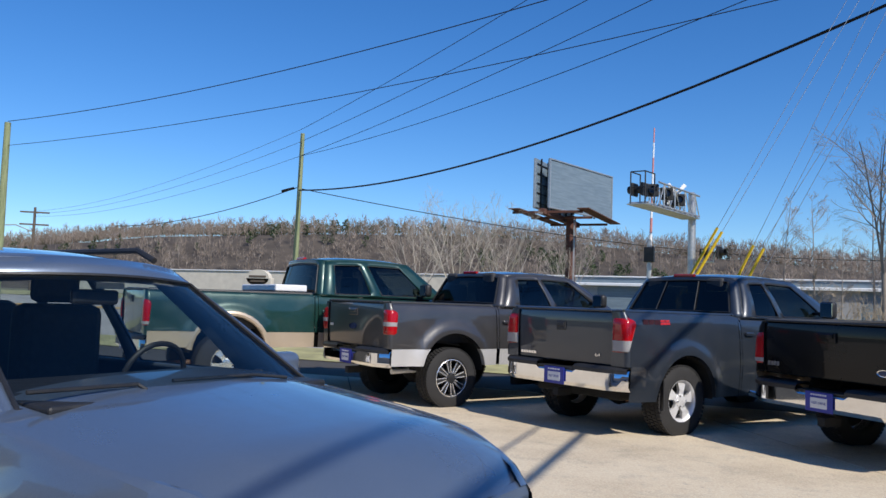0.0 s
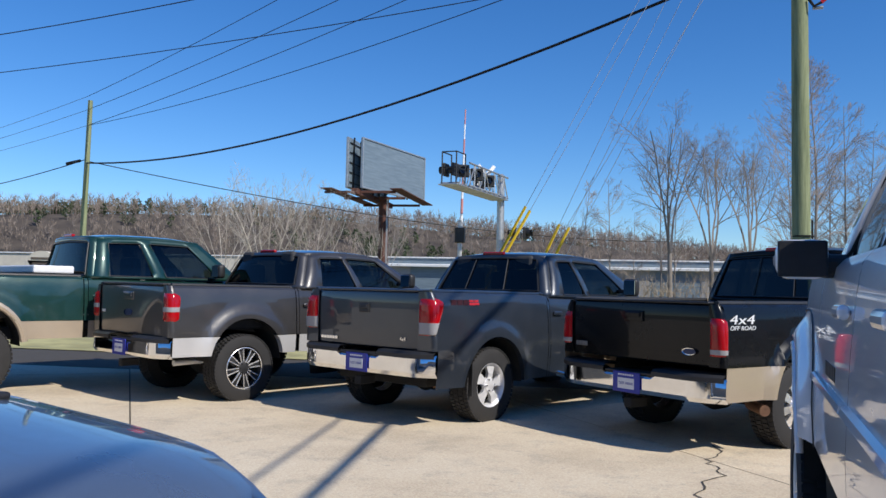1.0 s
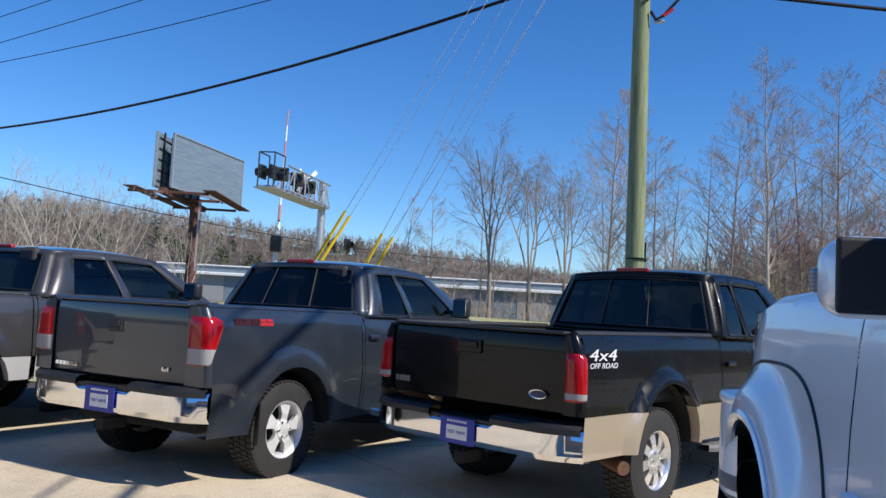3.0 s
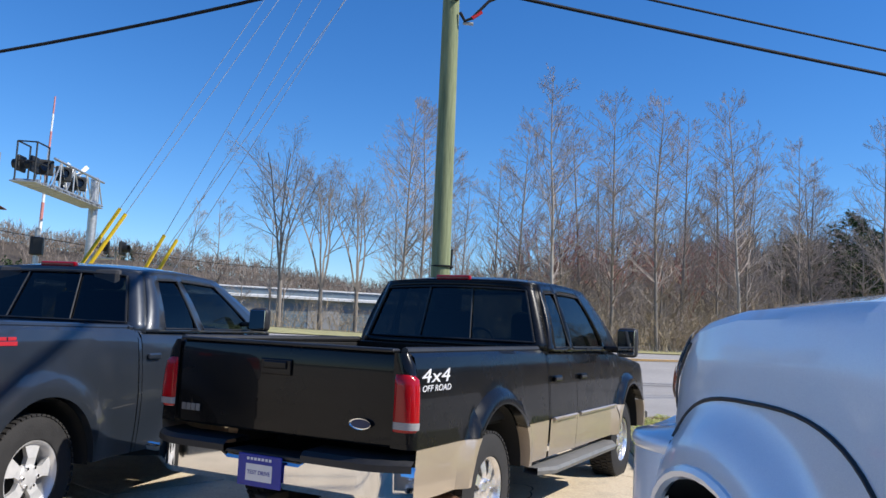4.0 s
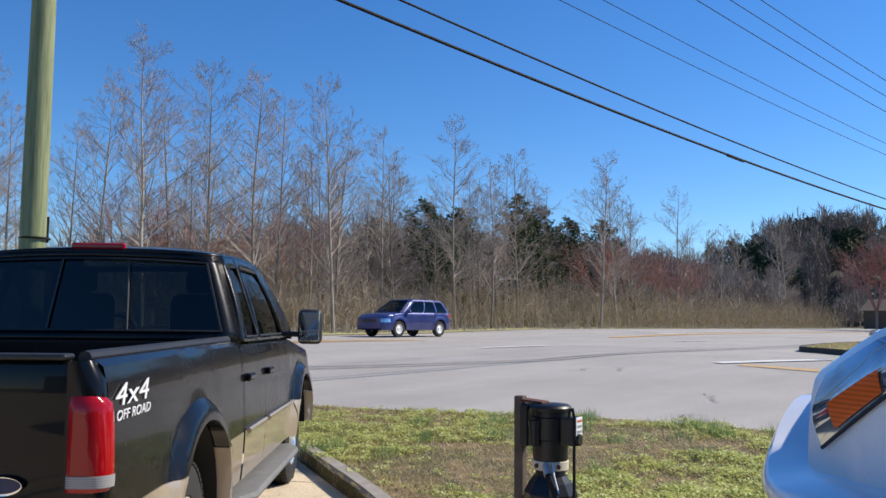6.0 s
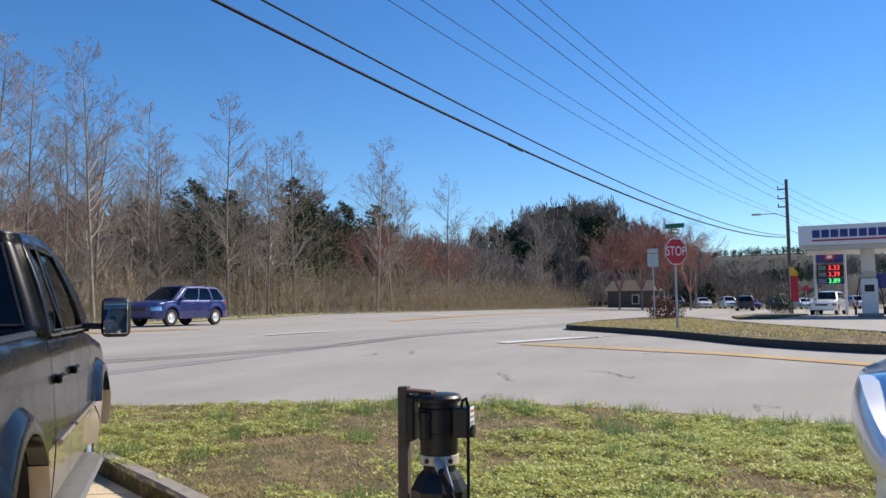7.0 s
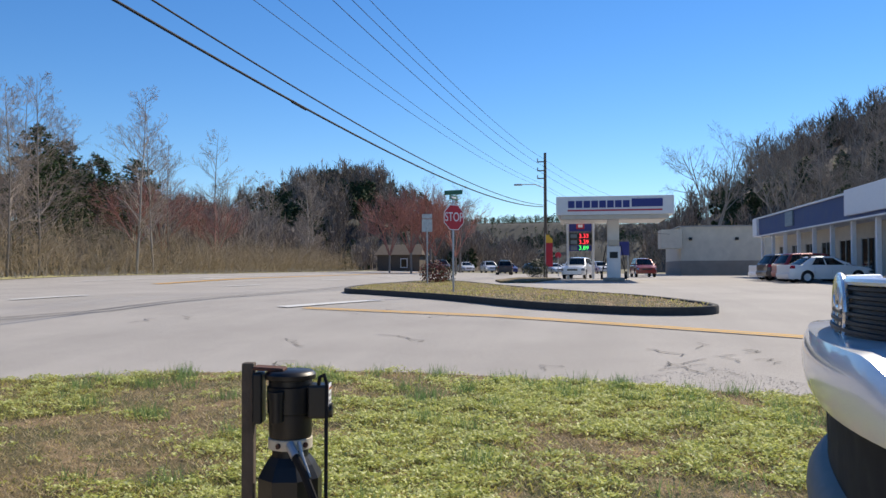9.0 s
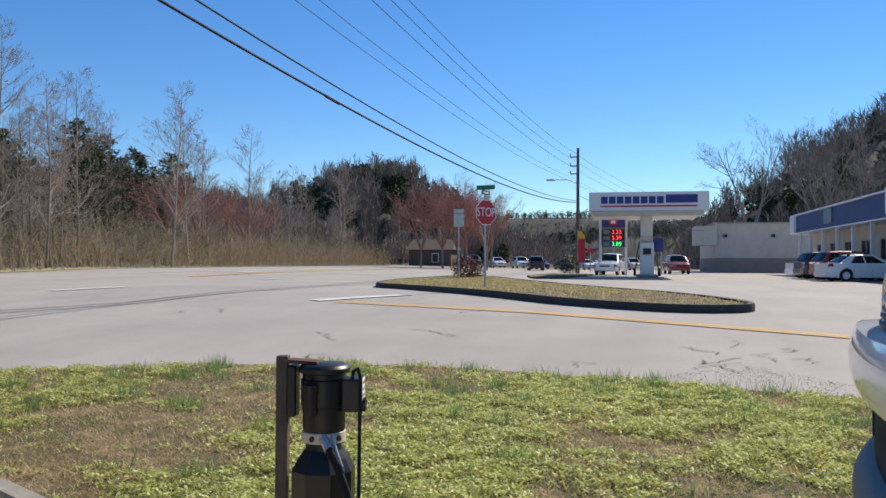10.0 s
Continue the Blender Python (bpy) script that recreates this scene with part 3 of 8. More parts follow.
def pickup(name, label, m, P):
    """A pickup truck seen mostly from behind: bed, tailgate, cab, wheels, lamps."""
    T = tagged(empty(name, m), label, "pickup truck")
    L, hw = P["length"], P["half"]
    B = Body(L, hw, P["top"], P["widths"], P["hubs"], P["hub_z"], P["arch"], P["sill"], P.get("flare", 0.03), arch_z=P.get("arch_z"), lip=P.get("lip", 0.13))
    paint, low, two = P["paint"], P.get("lower"), P.get("two")
    cab0 = P["cab"]
    doors = P["doors"]
    z0 = two if two else P["sill"]
    for s in (1, -1):
        B.side("bed_side", P["bed0"], cab0 - 0.012, s, z0, None, paint, T)
        for a, b in zip(doors, doors[1:]):
            d = B.side("door", a + 0.004, b - 0.004, s, z0, None, paint, T)
            hx = a + 0.14
            box("door_handle", (hx, s * (B.y(hx, P["handle_z"]) + 0.018), P["handle_z"]), (0.17, 0.035, 0.05), P.get("handle", paint), d, 0.015)
        B.side("cab_corner", cab0, doors[0] - 0.004, s, z0, None, paint, T, rows=9) if doors[0] - cab0 > 0.02 else None
        B.side("front_fender", doors[-1] + 0.004, L - 0.06, s, z0, None, paint, T)
        if two:
            lo = P["sill"]
            h0, h1 = P["hubs"]
            for a, b in [(P["bed0"] - 0.02, h0), (h0, cab0 - 0.012), *[(a + 0.004, b - 0.004) for a, b in zip(doors, doors[1:])], (doors[-1] + 0.004, h1), (h1, L - 0.06)]:
                B.side("lower_panel", a, b, s, lo, two - 0.004, low, T, "", 6, 0.003)
        if P.get("trim"):
            for a, b in zip(doors, doors[1:]):
                xs = np.linspace(a + 0.05, b - 0.05, 6)
                tube("side_trim", [(x, s * (B.y(x, two + 0.0) + 0.012), two - 0.005) for x in xs], 0.017, P["trim"], T, 6)
        # arch liners
        for hx in P["hubs"]:
            vs = []
            for k in range(15):
                a = math.pi * k / 14
                for yy in (hw - 0.03, hw - 0.42):
                    vs.append((hx - math.cos(a) * (B.arch - 0.005), s * yy, B.arch_z + math.sin(a) * (B.arch - 0.005)))
            link_mesh("arch_liner", vs, grid_faces(15, 2), M_UNDER, T)
    rail = P["top"][0][1]
    tg0 = P["gate_z"]
    # tailgate, with pressed panel
    gate_half = P["gate_half"]
    verts = []
    gx = P["gate_x"]
    zs = [tg0, tg0 + 0.012, tg0 + 0.10, tg0 + 0.22, rail - 0.22, rail - 0.12, rail - 0.05, rail - 0.015, rail + 0.004, rail + 0.012]
    ds = [0.0, -0.010, -0.013, -0.015, -0.016, -0.017, -0.016, -0.010, 0.004, 0.045]
    for y in np.linspace(-gate_half, gate_half, 25):
        e = 0.008 * (abs(y) / gate_half) ** 8
        for z, d in zip(zs, ds):
            verts.append((gx + d + 0.004 + e + 0.018 * (y / gate_half) ** 2 + 0.010 * ((z - tg0) / (rail - tg0) - 0.55) ** 2, y, z))
    gate = sharp(link_mesh("tailgate", verts, grid_faces(25, len(zs)), paint, T), 25)
    box("tailgate_back", (gx + 0.055, 0, (tg0 + rail) / 2), (0.03, gate_half * 2, rail - tg0), M_UNDER, gate, 0.004)
    box("tailgate_top", (gx + 0.035, 0, rail + 0.012), (0.085, gate_half * 2, 0.022), P.get("cap", paint), gate, 0.01)
    hz = rail - P.get("latch_drop", 0.13)
    part("latch_cup", bm_box(gx - 0.018, 0, hz, 0.02, P.get("latch_w", 0.26), 0.10, 0.03, 3), P.get("latch", M_PLASTIC), gate)
    part("latch_lever", bm_box(gx - 0.030, 0, hz + 0.012, 0.02, P.get("latch_w", 0.26) * 0.75, 0.05, 0.015, 3), P.get("latch", M_PLASTIC), gate)
    # rear corner posts inside the lamps
    for s in (1, -1):
        vs = []
        for z in np.linspace(P.get("post0", P["gate_z"]), rail, 9):
            line = corner_line(B, gx, gate_half + 0.006, z, P["bed0"] - gx + 0.004)
            total = sum(math.hypot(q[0] - p[0], q[1] - p[1]) for p, q in zip(line, line[1:]))
            for d in np.linspace(0, total, 12):
                x, y, nx, ny = along(line, d)
                vs.append((x, s * y, z))
        fs = grid_faces(9, 12)
        sharp(link_mesh("corner_post", vs, fs if s < 0 else [tuple(reversed(f)) for f in fs], paint, T), 40)
        box("post_core", (gx + 0.07, s * (gate_half + 0.05), (tg0 + rail) / 2), (0.06, 0.07, rail - tg0 - 0.01), M_UNDER, T, 0.01)
        tail_lamp(T, B, s, gx, gate_half + 0.006, *P["lamp"], P["lamp_reach"], P.get("lamp_low", P["lamp_reach"]), *P.get("lamp_clear", (None, None)))
        tube("bed_rail_cap", [(x, s * (B.y(x, B.top_z(x)) - 0.035), B.top_z(x) + 0.008) for x in np.linspace(gx + 0.06, cab0 - 0.03, 12)], 0.024, P.get("cap", paint), T, 8)
    # bed box
    box("bed_floor", ((gx + cab0) / 2, 0, rail - 0.50), (cab0 - gx - 0.1, hw * 1.7, 0.04), M_PLASTIC, T, 0.005)
    for s in (1, -1):
        box("bed_inner", ((gx + cab0) / 2, s * (hw * 0.88), rail - 0.25), (cab0 - gx - 0.12, 0.03, 0.48), M_PLASTIC, T, 0.005)
    box("bed_front", (cab0 - 0.05, 0, rail - 0.22), (0.05, hw * 1.84, 0.46), paint, T, 0.008)
    # bonnet and front
    hood0 = doors[-1] - 0.02
    B.lid("bonnet", hood0, L - 0.08, 0.02, 0.10, paint, T)
    box("front_panel", (L - 0.12, 0, 0.85), (0.12, hw * 1.45, 0.55), M_PLASTIC, T, 0.04)
    box("front_bumper", (L - 0.02, 0, 0.62), (0.16, hw * 1.75, 0.24), M_CHROME, T, 0.05)
    # chassis
    box("chassis", (L / 2, 0, P["sill"] + 0.06), (L - 0.7, hw * 1.35, 0.16), M_UNDER, T, 0.02)
    box("cab_floor", ((cab0 + doors[-1]) / 2 + 0.1, 0, P["sill"] + 0.16), (doors[-1] - cab0 + 0.3, hw * 1.86, 0.10), M_UNDER, T, 0.02)
    for hx in P["hubs"]:
        tube("axle", [(hx, -hw * 0.75, P["hub_z"]), (hx, hw * 0.75, P["hub_z"])], 0.06, M_UNDER, T, 10)
    lathe("differential", [(-0.18, 0.02), (-0.14, 0.12), (0, 0.16), (0.14, 0.12), (0.18, 0.02)], M_UNDER, T, steps=16, m=pose(P["hubs"][0], 0, P["hub_z"], 0, 0, 0))
    bumper(T, P["bumper_z"], P["bumper_h"], hw * P.get("bumper_half", 0.97), M_CHROME, P.get("pad", M_PLASTIC))
    plate(T, -0.012, P["bumper_z"] - 0.01)
    box("hitch", (0.12, 0, P["bumper_z"] - 0.20), (0.22, 0.09, 0.09), M_UNDER, T, 0.01)
    tube("exhaust_pipe", P["exhaust"], P.get("pipe_r", 0.035), P.get("pipe_mat", M_RUST_PIPE), T, 14)
    # cab
    G = P["G"]
    greenhouse(T, G, paint, P.get("glass", M_GLASS), P.get("glass", M_GLASS), M_GLASS_MID)
    xl = G["r1"] - 0.0
    hm = box("high_lamp", (xl - 0.045, 0, G["zr"] - 0.012), (0.05, 0.34, 0.045), M_RED_LENS, T, 0.015)
    seats(T, P["seat_x"], G["zb"] - 0.42, hw, P.get("seat_rows", 1))
    steering(T, P["seat_x"] + 0.62, hw * 0.45, G["zb"])
    box("dashboard", (doors[-1] - 0.12, 0, G["zb"] - 0.10), (0.35, hw * 1.7, 0.22), M_PLASTIC, T, 0.06)
    for s in (1, -1):
        mx = doors[-1] - 0.22
        mirror(T, mx, s * (G["wb"] - 0.02), G["zb"] + P.get("mirror_up", 0.14), s, *P.get("mirror", (0.22, 0.20)), P.get("mirror_mat", M_PLASTIC), P.get("mirror_arm", 0.08))
    for i, hx in enumerate(P["hubs"]):
        for s in (1, -1):
            wheel(T, hx, s * (hw - P["tyre_w"] / 2 - P.get("wheel_in", 0.02)), P["tyre"] - 0.008, P["tyre"], P["tyre_w"], P["rim"], P["style"], s, P.get("rim_mat", M_ALLOY))
    orient(T, L / 2, 1.0)
    return T, B, gate


def orient(top, cx, cz):
    """Turns the faces of a vehicle's single-sheet panels outwards."""
    names = ("side_window", "rear_window", "windscreen", "roof", "window_frame", "rear_window_frame", "windscreen_frame", "tailgate", "bonnet", "rear_bumper")
    for ob in top.children_recursive:
        if ob.type != "MESH" or ob.name.split(".")[0] not in names:
            continue
        me = ob.data
        c = Vector((cx, 0, cz))
        flip = [p.index for p in me.polygons if p.normal.dot(p.center - c) < 0]
        if flip:
            bm = bmesh.new()
            bm.from_mesh(me)
            bm.faces.ensure_lookup_table()
            bmesh.ops.reverse_faces(bm, faces=[bm.faces[i] for i in flip])
            bm.to_mesh(me)
            bm.free()
        for mod in ob.modifiers:
            mod.offset = -1


def far_wheel(parent, x, y, z, r, o):
    w = empty("wheel", pose(x, y, z))
    w.parent = parent
    lathe("tyre", [(-0.1, r * 0.62), (-0.1, r * 0.95), (-0.07, r), (0.07, r), (0.1, r * 0.95), (0.1, r * 0.62)], M_RUBBER, w, steps=20)
    lathe("rim", [(o * 0.06, 0.001), (o * 0.085, 0.06), (o * 0.06, r * 0.3), (o * 0.09, r * 0.62)], M_ALLOY, w, steps=20)


def car(name, label, m, P, category="car"):
    """A closed car: body, bonnet, cabin, lamps, wheels. P holds its plan."""
    T = tagged(empty(name, m), label, category)
    L, hw = P["length"], P["half"]
    B = Body(L, hw, P["top"], WIDTHS, P["hubs"], P["hub_z"], P["arch"], P["sill"], P.get("flare", 0.02), P.get("nose", 0.5), 0.35, P.get("nose_in", 0.30), 0.18)
    paint, doors, G = P["paint"], P["doors"], P["G"]
    for s in (1, -1):
        B.side("rear_quarter", 0.03, doors[0] - 0.004, s, P["sill"], None, paint, T)
        for a, b in zip(doors, doors[1:]):
            d = B.side("door", a + 0.004, b - 0.004, s, P["sill"], None, paint, T)
            hz = G["zb"] - 0.13
            box("door_handle", (a + 0.16, s * (B.y(a + 0.16, hz) + 0.015), hz), (0.18, 0.03, 0.035), paint, d, 0.012)
        B.side("front_fender", doors[-1] + 0.004, L - 0.05, s, P["sill"], None, paint, T)
        for i, hx in enumerate(P["hubs"]):
            vs = [(hx - math.cos(a) * (B.arch - 0.005), s * yy, P["hub_z"] + math.sin(a) * (B.arch - 0.005)) for a in np.linspace(0, math.pi, 13) for yy in (hw - 0.03, hw - 0.40)]
            link_mesh("arch_liner", vs, grid_faces(13, 2), M_UNDER, T)
            if P.get("near"):
                wheel(T, hx, s * (hw - 0.13), P["tyre"], P["tyre"], 0.22, P["tyre"] * 0.62, "five", s, M_ALLOY)
            else:
                far_wheel(T, hx, s * (hw - 0.12), P["tyre"], P["tyre"], s)
        zt, zf = B.top_z(0.05), B.top_z(L - 0.05)
        y0 = B.y(L - 0.12, zf - 0.1)
        vs = [(x, s * (B.y(x, z) + 0.006), z) for x in np.linspace(L - 0.42, L - 0.03, 7) for z in (zf - 0.19, zf - 0.10, zf - 0.03)]
        link_mesh("headlamp", vs, grid_faces(7, 3), M_HEADLAMP, T)
        vs = [(x, s * (B.y(x, z) + 0.006), z) for x in np.linspace(0.03, 0.28, 5) for z in np.linspace(zt - P.get("lamp_h", 0.2), zt - 0.03, 3)]
        link_mesh("tail_lamp", vs, grid_faces(5, 3), M_RED_LENS, T)
        mirror(T, doors[-1] - 0.18, s * (G["wb"] - 0.02), G["zb"] + 0.06, s, 0.20, 0.14, paint, 0.05)
    B.lid("bonnet", doors[-1] - 0.02, L - 0.06, 0.012, P.get("crown", 0.06), paint, T, nose_drop=P.get("drop", 0.02))
    if G["r0"] > 0.25:
        B.lid("boot_lid", 0.05, G["r0"] + 0.1, 0.012, 0.02, paint, T)
    zf, zt = B.top_z(L - 0.05), B.top_z(0.05)
    yf, yt = B.y(L - 0.05, 0.7) * 2, B.y(0.03, 0.7) * 2
    box("front_panel", (L - 0.09, 0, (zf + P["sill"]) / 2 + 0.02), (0.10, yf, zf - P["sill"] - 0.02), paint, T, 0.045)
    box("grille", (L - 0.04, 0, zf - 0.13), (0.03, yf * 0.55, 0.12), M_PLASTIC, T, 0.01)
    box("tail_panel", (0.07, 0, (zt + P["sill"]) / 2), (0.12, yt, zt - P["sill"]), paint, T, 0.045)
    box("rear_bumper_cover", (0.02, 0, P["sill"] + 0.20), (0.14, yt * 0.98, 0.24), paint, T, 0.05)
    box("floor_pan", (L / 2, 0, P["sill"] + 0.06), (L - 0.5, hw * 1.55, 0.12), M_UNDER, T, 0.02)
    greenhouse(T, G, paint, P.get("glass", M_GLASS), P.get("glass", M_GLASS), P.get("screen", M_GLASS_MID))
    seats(T, P["seat_x"], P["sill"] + 0.32, hw, 2, 0.85)
    orient(T, L / 2, 0.9)
    return T, B


# ---- wood for trees ----
def branch_mesh(segs, sides=3):
    """Tapered prisms from rows (p, q, r, s), joined."""
    P = np.array([s[0] for s in segs]); Q = np.array([s[1] for s in segs])
    r = np.array([s[2] for s in segs])[:, None]; q = np.array([s[3] for s in segs])[:, None]
    d = Q - P
    d /= np.linalg.norm(d, axis=1)[:, None] + 1e-9
    ref = np.where(np.abs(d[:, 2:3]) > 0.9, np.array([[1.0, 0, 0]]), np.array([[0, 0, 1.0]]))
    a = np.cross(d, ref); a /= np.linalg.norm(a, axis=1)[:, None]
    b = np.cross(d, a)
    rings = []
    for k in range(sides):
        f = 2 * math.pi * k / sides
        u = a * math.cos(f) + b * math.sin(f)
        rings.append((P + u * r, Q + u * q))
    n = len(segs)
    verts = np.empty((n, 2 * sides, 3))
    for k in range(sides):
        verts[:, k], verts[:, sides + k] = rings[k]
    faces = []
    for i in range(n):
        o = i * 2 * sides
        for k in range(sides):
            k2 = (k + 1) % sides
            faces.append((o + k, o + k2, o + sides + k2, o + sides + k))
    return verts.reshape(-1, 3), faces


def grow(rng, p, d, length, r, depth, segs, up=0.25, wob=0.18, kids=(3, 5), ratio=0.62, angle=0.7, low=0.3, thin=0.0):
    """One limb and what grows from it; no twig is thinner than thin."""
    r = max(r, thin)
    n = max(2, int(3 + depth))
    pts = [np.array(p)]
    d = np.array(d) / np.linalg.norm(d)
    for i in range(n):
        d = d + rng.normal(0, wob, 3) * 0.5 + np.array([0, 0, up * 0.25])
        d /= np.linalg.norm(d)
        pts.append(pts[-1] + d * length / n)
    tip = 0.35 if depth else 0.4
    for i in range(n):
        segs.append((pts[i], pts[i + 1], r * lerp(1, tip, i / n), r * lerp(1, tip, (i + 1) / n)))
    if depth <= 0:
        return
    for k in range(int(rng.integers(kids[0], kids[1] + 1))):
        f = low + (1 - low) * (k + rng.random()) / kids[1]
        f = min(f, 0.98)
        i = min(n - 1, int(f * n))
        base = lerp(pts[i], pts[i + 1], f * n - i)
        dd = pts[i + 1] - pts[i]
        dd /= np.linalg.norm(dd)
        side = rng.normal(0, 1, 3)
        side -= dd * side.dot(dd)
        side /= np.linalg.norm(side) + 1e-9
        nd = dd * math.cos(angle) + side * math.sin(angle)
        grow(rng, base, nd, length * ratio * lerp(1.15, 0.55, f) * rng.uniform(0.75, 1.2), r * lerp(1, tip, f) * 0.62, depth - 1, segs, up, wob * 1.15, kids, ratio, angle, 0.2, thin)


def bark(name, color, vary=0.35):
    m = Mat(name)
    n = m.noise(7, 6, 0.7, None, (1, 1, 0.25))
    rnd = m.node("ShaderNodeNewGeometry").outputs["Random Per Island"]
    c = m.ramp(n, [(0.3, tuple(v * (1 - vary) for v in color)), (0.7, tuple(min(1, v * (1 + vary)) for v in color))])
    c = m.mix(m.ramp(rnd, [(0.0, (0.0, 0.0, 0.0)), (1.0, (0.35, 0.35, 0.35))]), c, tuple(v * 0.6 for v in color))
    m.set(color=c, rough=0.9)
    m.bump(n, 0.5, 0.02)
    return m.m


M_BARK = bark("bark_grey", (0.28, 0.245, 0.21))
M_BARK_PALE = bark("bark_pale", (0.40, 0.36, 0.31))
M_TWIG = bark("twigs_brown", (0.38, 0.315, 0.265))
M_TWIG_RED = bark("twigs_russet", (0.40, 0.19, 0.15))
M_BRUSH = bark("brush_dry", (0.38, 0.305, 0.21))


def make_tree(rng, kind, wood, twig):
    """A bare tree one metre high to be scaled, as two meshes: trunk and crown."""
    trunk, segs = [], []
    lite = kind == "lite"
    if kind in ("tall", "lite"):
        limbs = 30 if lite else 50
        pts = [np.array([0, 0, 0.0])]
        d = np.array([rng.normal(0, 0.03), rng.normal(0, 0.03), 1.0])
        for i in range(12):
            d = d + rng.normal(0, 0.022, 3)
            d[2] = abs(d[2]) + 0.1
            d /= np.linalg.norm(d)
            pts.append(pts[-1] + d / 12)
        r0 = 0.0080
        for i in range(12):
            trunk.append((pts[i], pts[i + 1], r0 * lerp(1, 0.10, i / 12), r0 * lerp(1, 0.10, (i + 1) / 12)))
        for k in range(limbs):
            f = 0.16 + 0.83 * (k + rng.random()) / limbs
            i = min(11, int(f * 12))
            b = lerp(pts[i], pts[i + 1], f * 12 - i)
            a = rng.uniform(0, 2 * math.pi)
            ln = 0.33 * (1 - f) ** 0.65 * rng.uniform(0.55, 1.15) * min(1.0, 0.40 + f) + 0.04
            grow(rng, b, (math.cos(a), math.sin(a), rng.uniform(0.40, 0.95)), ln, (0.0030 if lite else 0.0026) * (1.1 - f) + 0.0005, 2 if lite else 3, segs, 0.24, 0.13, (5, 7) if lite else (4, 5), 0.52, 0.62, 0.20, 0.00055 if lite else 0.00042)
    else:
        forks = dict(broad=4, russet=6, shrub=7)[kind]
        h0 = 0.03 if kind == "shrub" else 0.22
        trunk.append((np.array([0, 0, 0.0]), np.array([0.004, 0, h0]), 0.0125, 0.0105))
        for k in range(forks):
            a = 2 * math.pi * (k + rng.random() * 0.6) / forks
            lean = dict(broad=0.28, russet=0.42, shrub=0.5)[kind]
            grow(rng, (0.004, 0, h0 * 0.9), (math.cos(a) * lean, math.sin(a) * lean, 1), 0.75 if kind == "shrub" else 0.62, dict(broad=0.0070, russet=0.0085, shrub=0.0055)[kind], 4 if kind == "broad" else 3, segs, 0.16, 0.15, dict(broad=(5, 6), russet=(7, 8), shrub=(4, 5))[kind], 0.54, 0.68, 0.3, dict(broad=0.00035, russet=0.0007, shrub=0.0008)[kind])
    if kind in ("tall", "lite"):
        tv, tf = branch_mesh(trunk, 7)
    else:
        tv, tf = branch_mesh(trunk, 9)
    cv, cf = branch_mesh(segs, 3)
    T = empty("tree")
    link_mesh("trunk", tv, tf, wood, T)
    link_mesh("crown", cv, cf, twig, T, smooth=False)
    return T


def plant(proto, x, y, z, h, turn, label, group):
    c = copy_thing(proto, Matrix.Translation((x, y, z)) @ Matrix.Rotation(turn, 4, "Z") @ Matrix.Diagonal((h, h, h, 1)))
    return tagged(c, label, "tree", group)


WIDTHS = [(0.0, 0.93), (0.28, 0.965), (0.45, 0.99), (0.62, 1.0), (0.80, 0.985), (0.93, 0.965), (0.985, 0.945), (1.0, 0.915)]


def put(x, y, heading):
    return pose(x, y, 0, 0, 0, heading)


def side_face(x, y, z, wide=1.0):
    """Stands lettering on the right-hand side of a vehicle."""
    return Matrix.Translation((x, y, z)) @ Matrix.Rotation(radians(90), 4, "X") @ Matrix(((wide, 0.28, 0, 0), (0, 1, 0, 0), (0, 0, 1, 0), (0, 0, 0, 1)))


# black heavy-duty pickup with a tan lower body
T, B, gate = pickup("pickup_truck", "black extended-cab pickup truck with tan lower body, chrome bumper", put(0.22, 8.60, 45.2), dict(
    length=5.80, half=0.985, top=[(0, 1.338), (2.30, 1.350), (2.34, 1.34), (4.40, 1.32), (4.60, 1.30), (5.5, 1.20), (5.80, 1.14)], widths=WIDTHS,
    hubs=(1.31, 4.83), hub_z=0.40, arch=0.50, arch_z=0.49, lip=0.07, sill=0.50, flare=0.055, bed0=0.16, cab=2.33, doors=[2.36, 3.05, 4.30], two=0.80, lower=M_TAN, trim=M_TAN,
    paint=M_BLACK, handle=M_BLACK, handle_z=1.12, gate_x=0.10, gate_half=0.828, gate_z=0.80, lamp=(0.885, 1.225), lamp_clear=(0.905, 0.955), lamp_reach=0.19, lamp_low=0.185, cap=M_PLASTIC,
    bumper_z=0.598, bumper_h=0.21, bumper_half=1.0, exhaust=[(1.9, -0.55, 0.45), (1.0, -0.62, 0.44), (0.86, -0.72, 0.42), (0.72, -0.96, 0.40)], pipe_r=0.05,
    G=dict(zb=1.34, zr=1.955, wb=0.93, wr=0.74, r0=2.36, r1=2.50, f0=4.55, f1=3.85, wins=[(0.07, 0.25), (0.29, 0.74)], rs=0.89, rv0=0.12, rv1=0.88, slider=(-0.27, 0.27), rc=0.06),
    seat_x=3.35, seat_rows=1, mirror=(0.20, 0.29), mirror_arm=0.14, mirror_up=0.09, tyre=0.40, tyre_w=0.27, wheel_in=0.06, rim=0.215, style="steel", rim_mat=M_CHROME_WORN, latch=M_BLACK, latch_w=0.24))
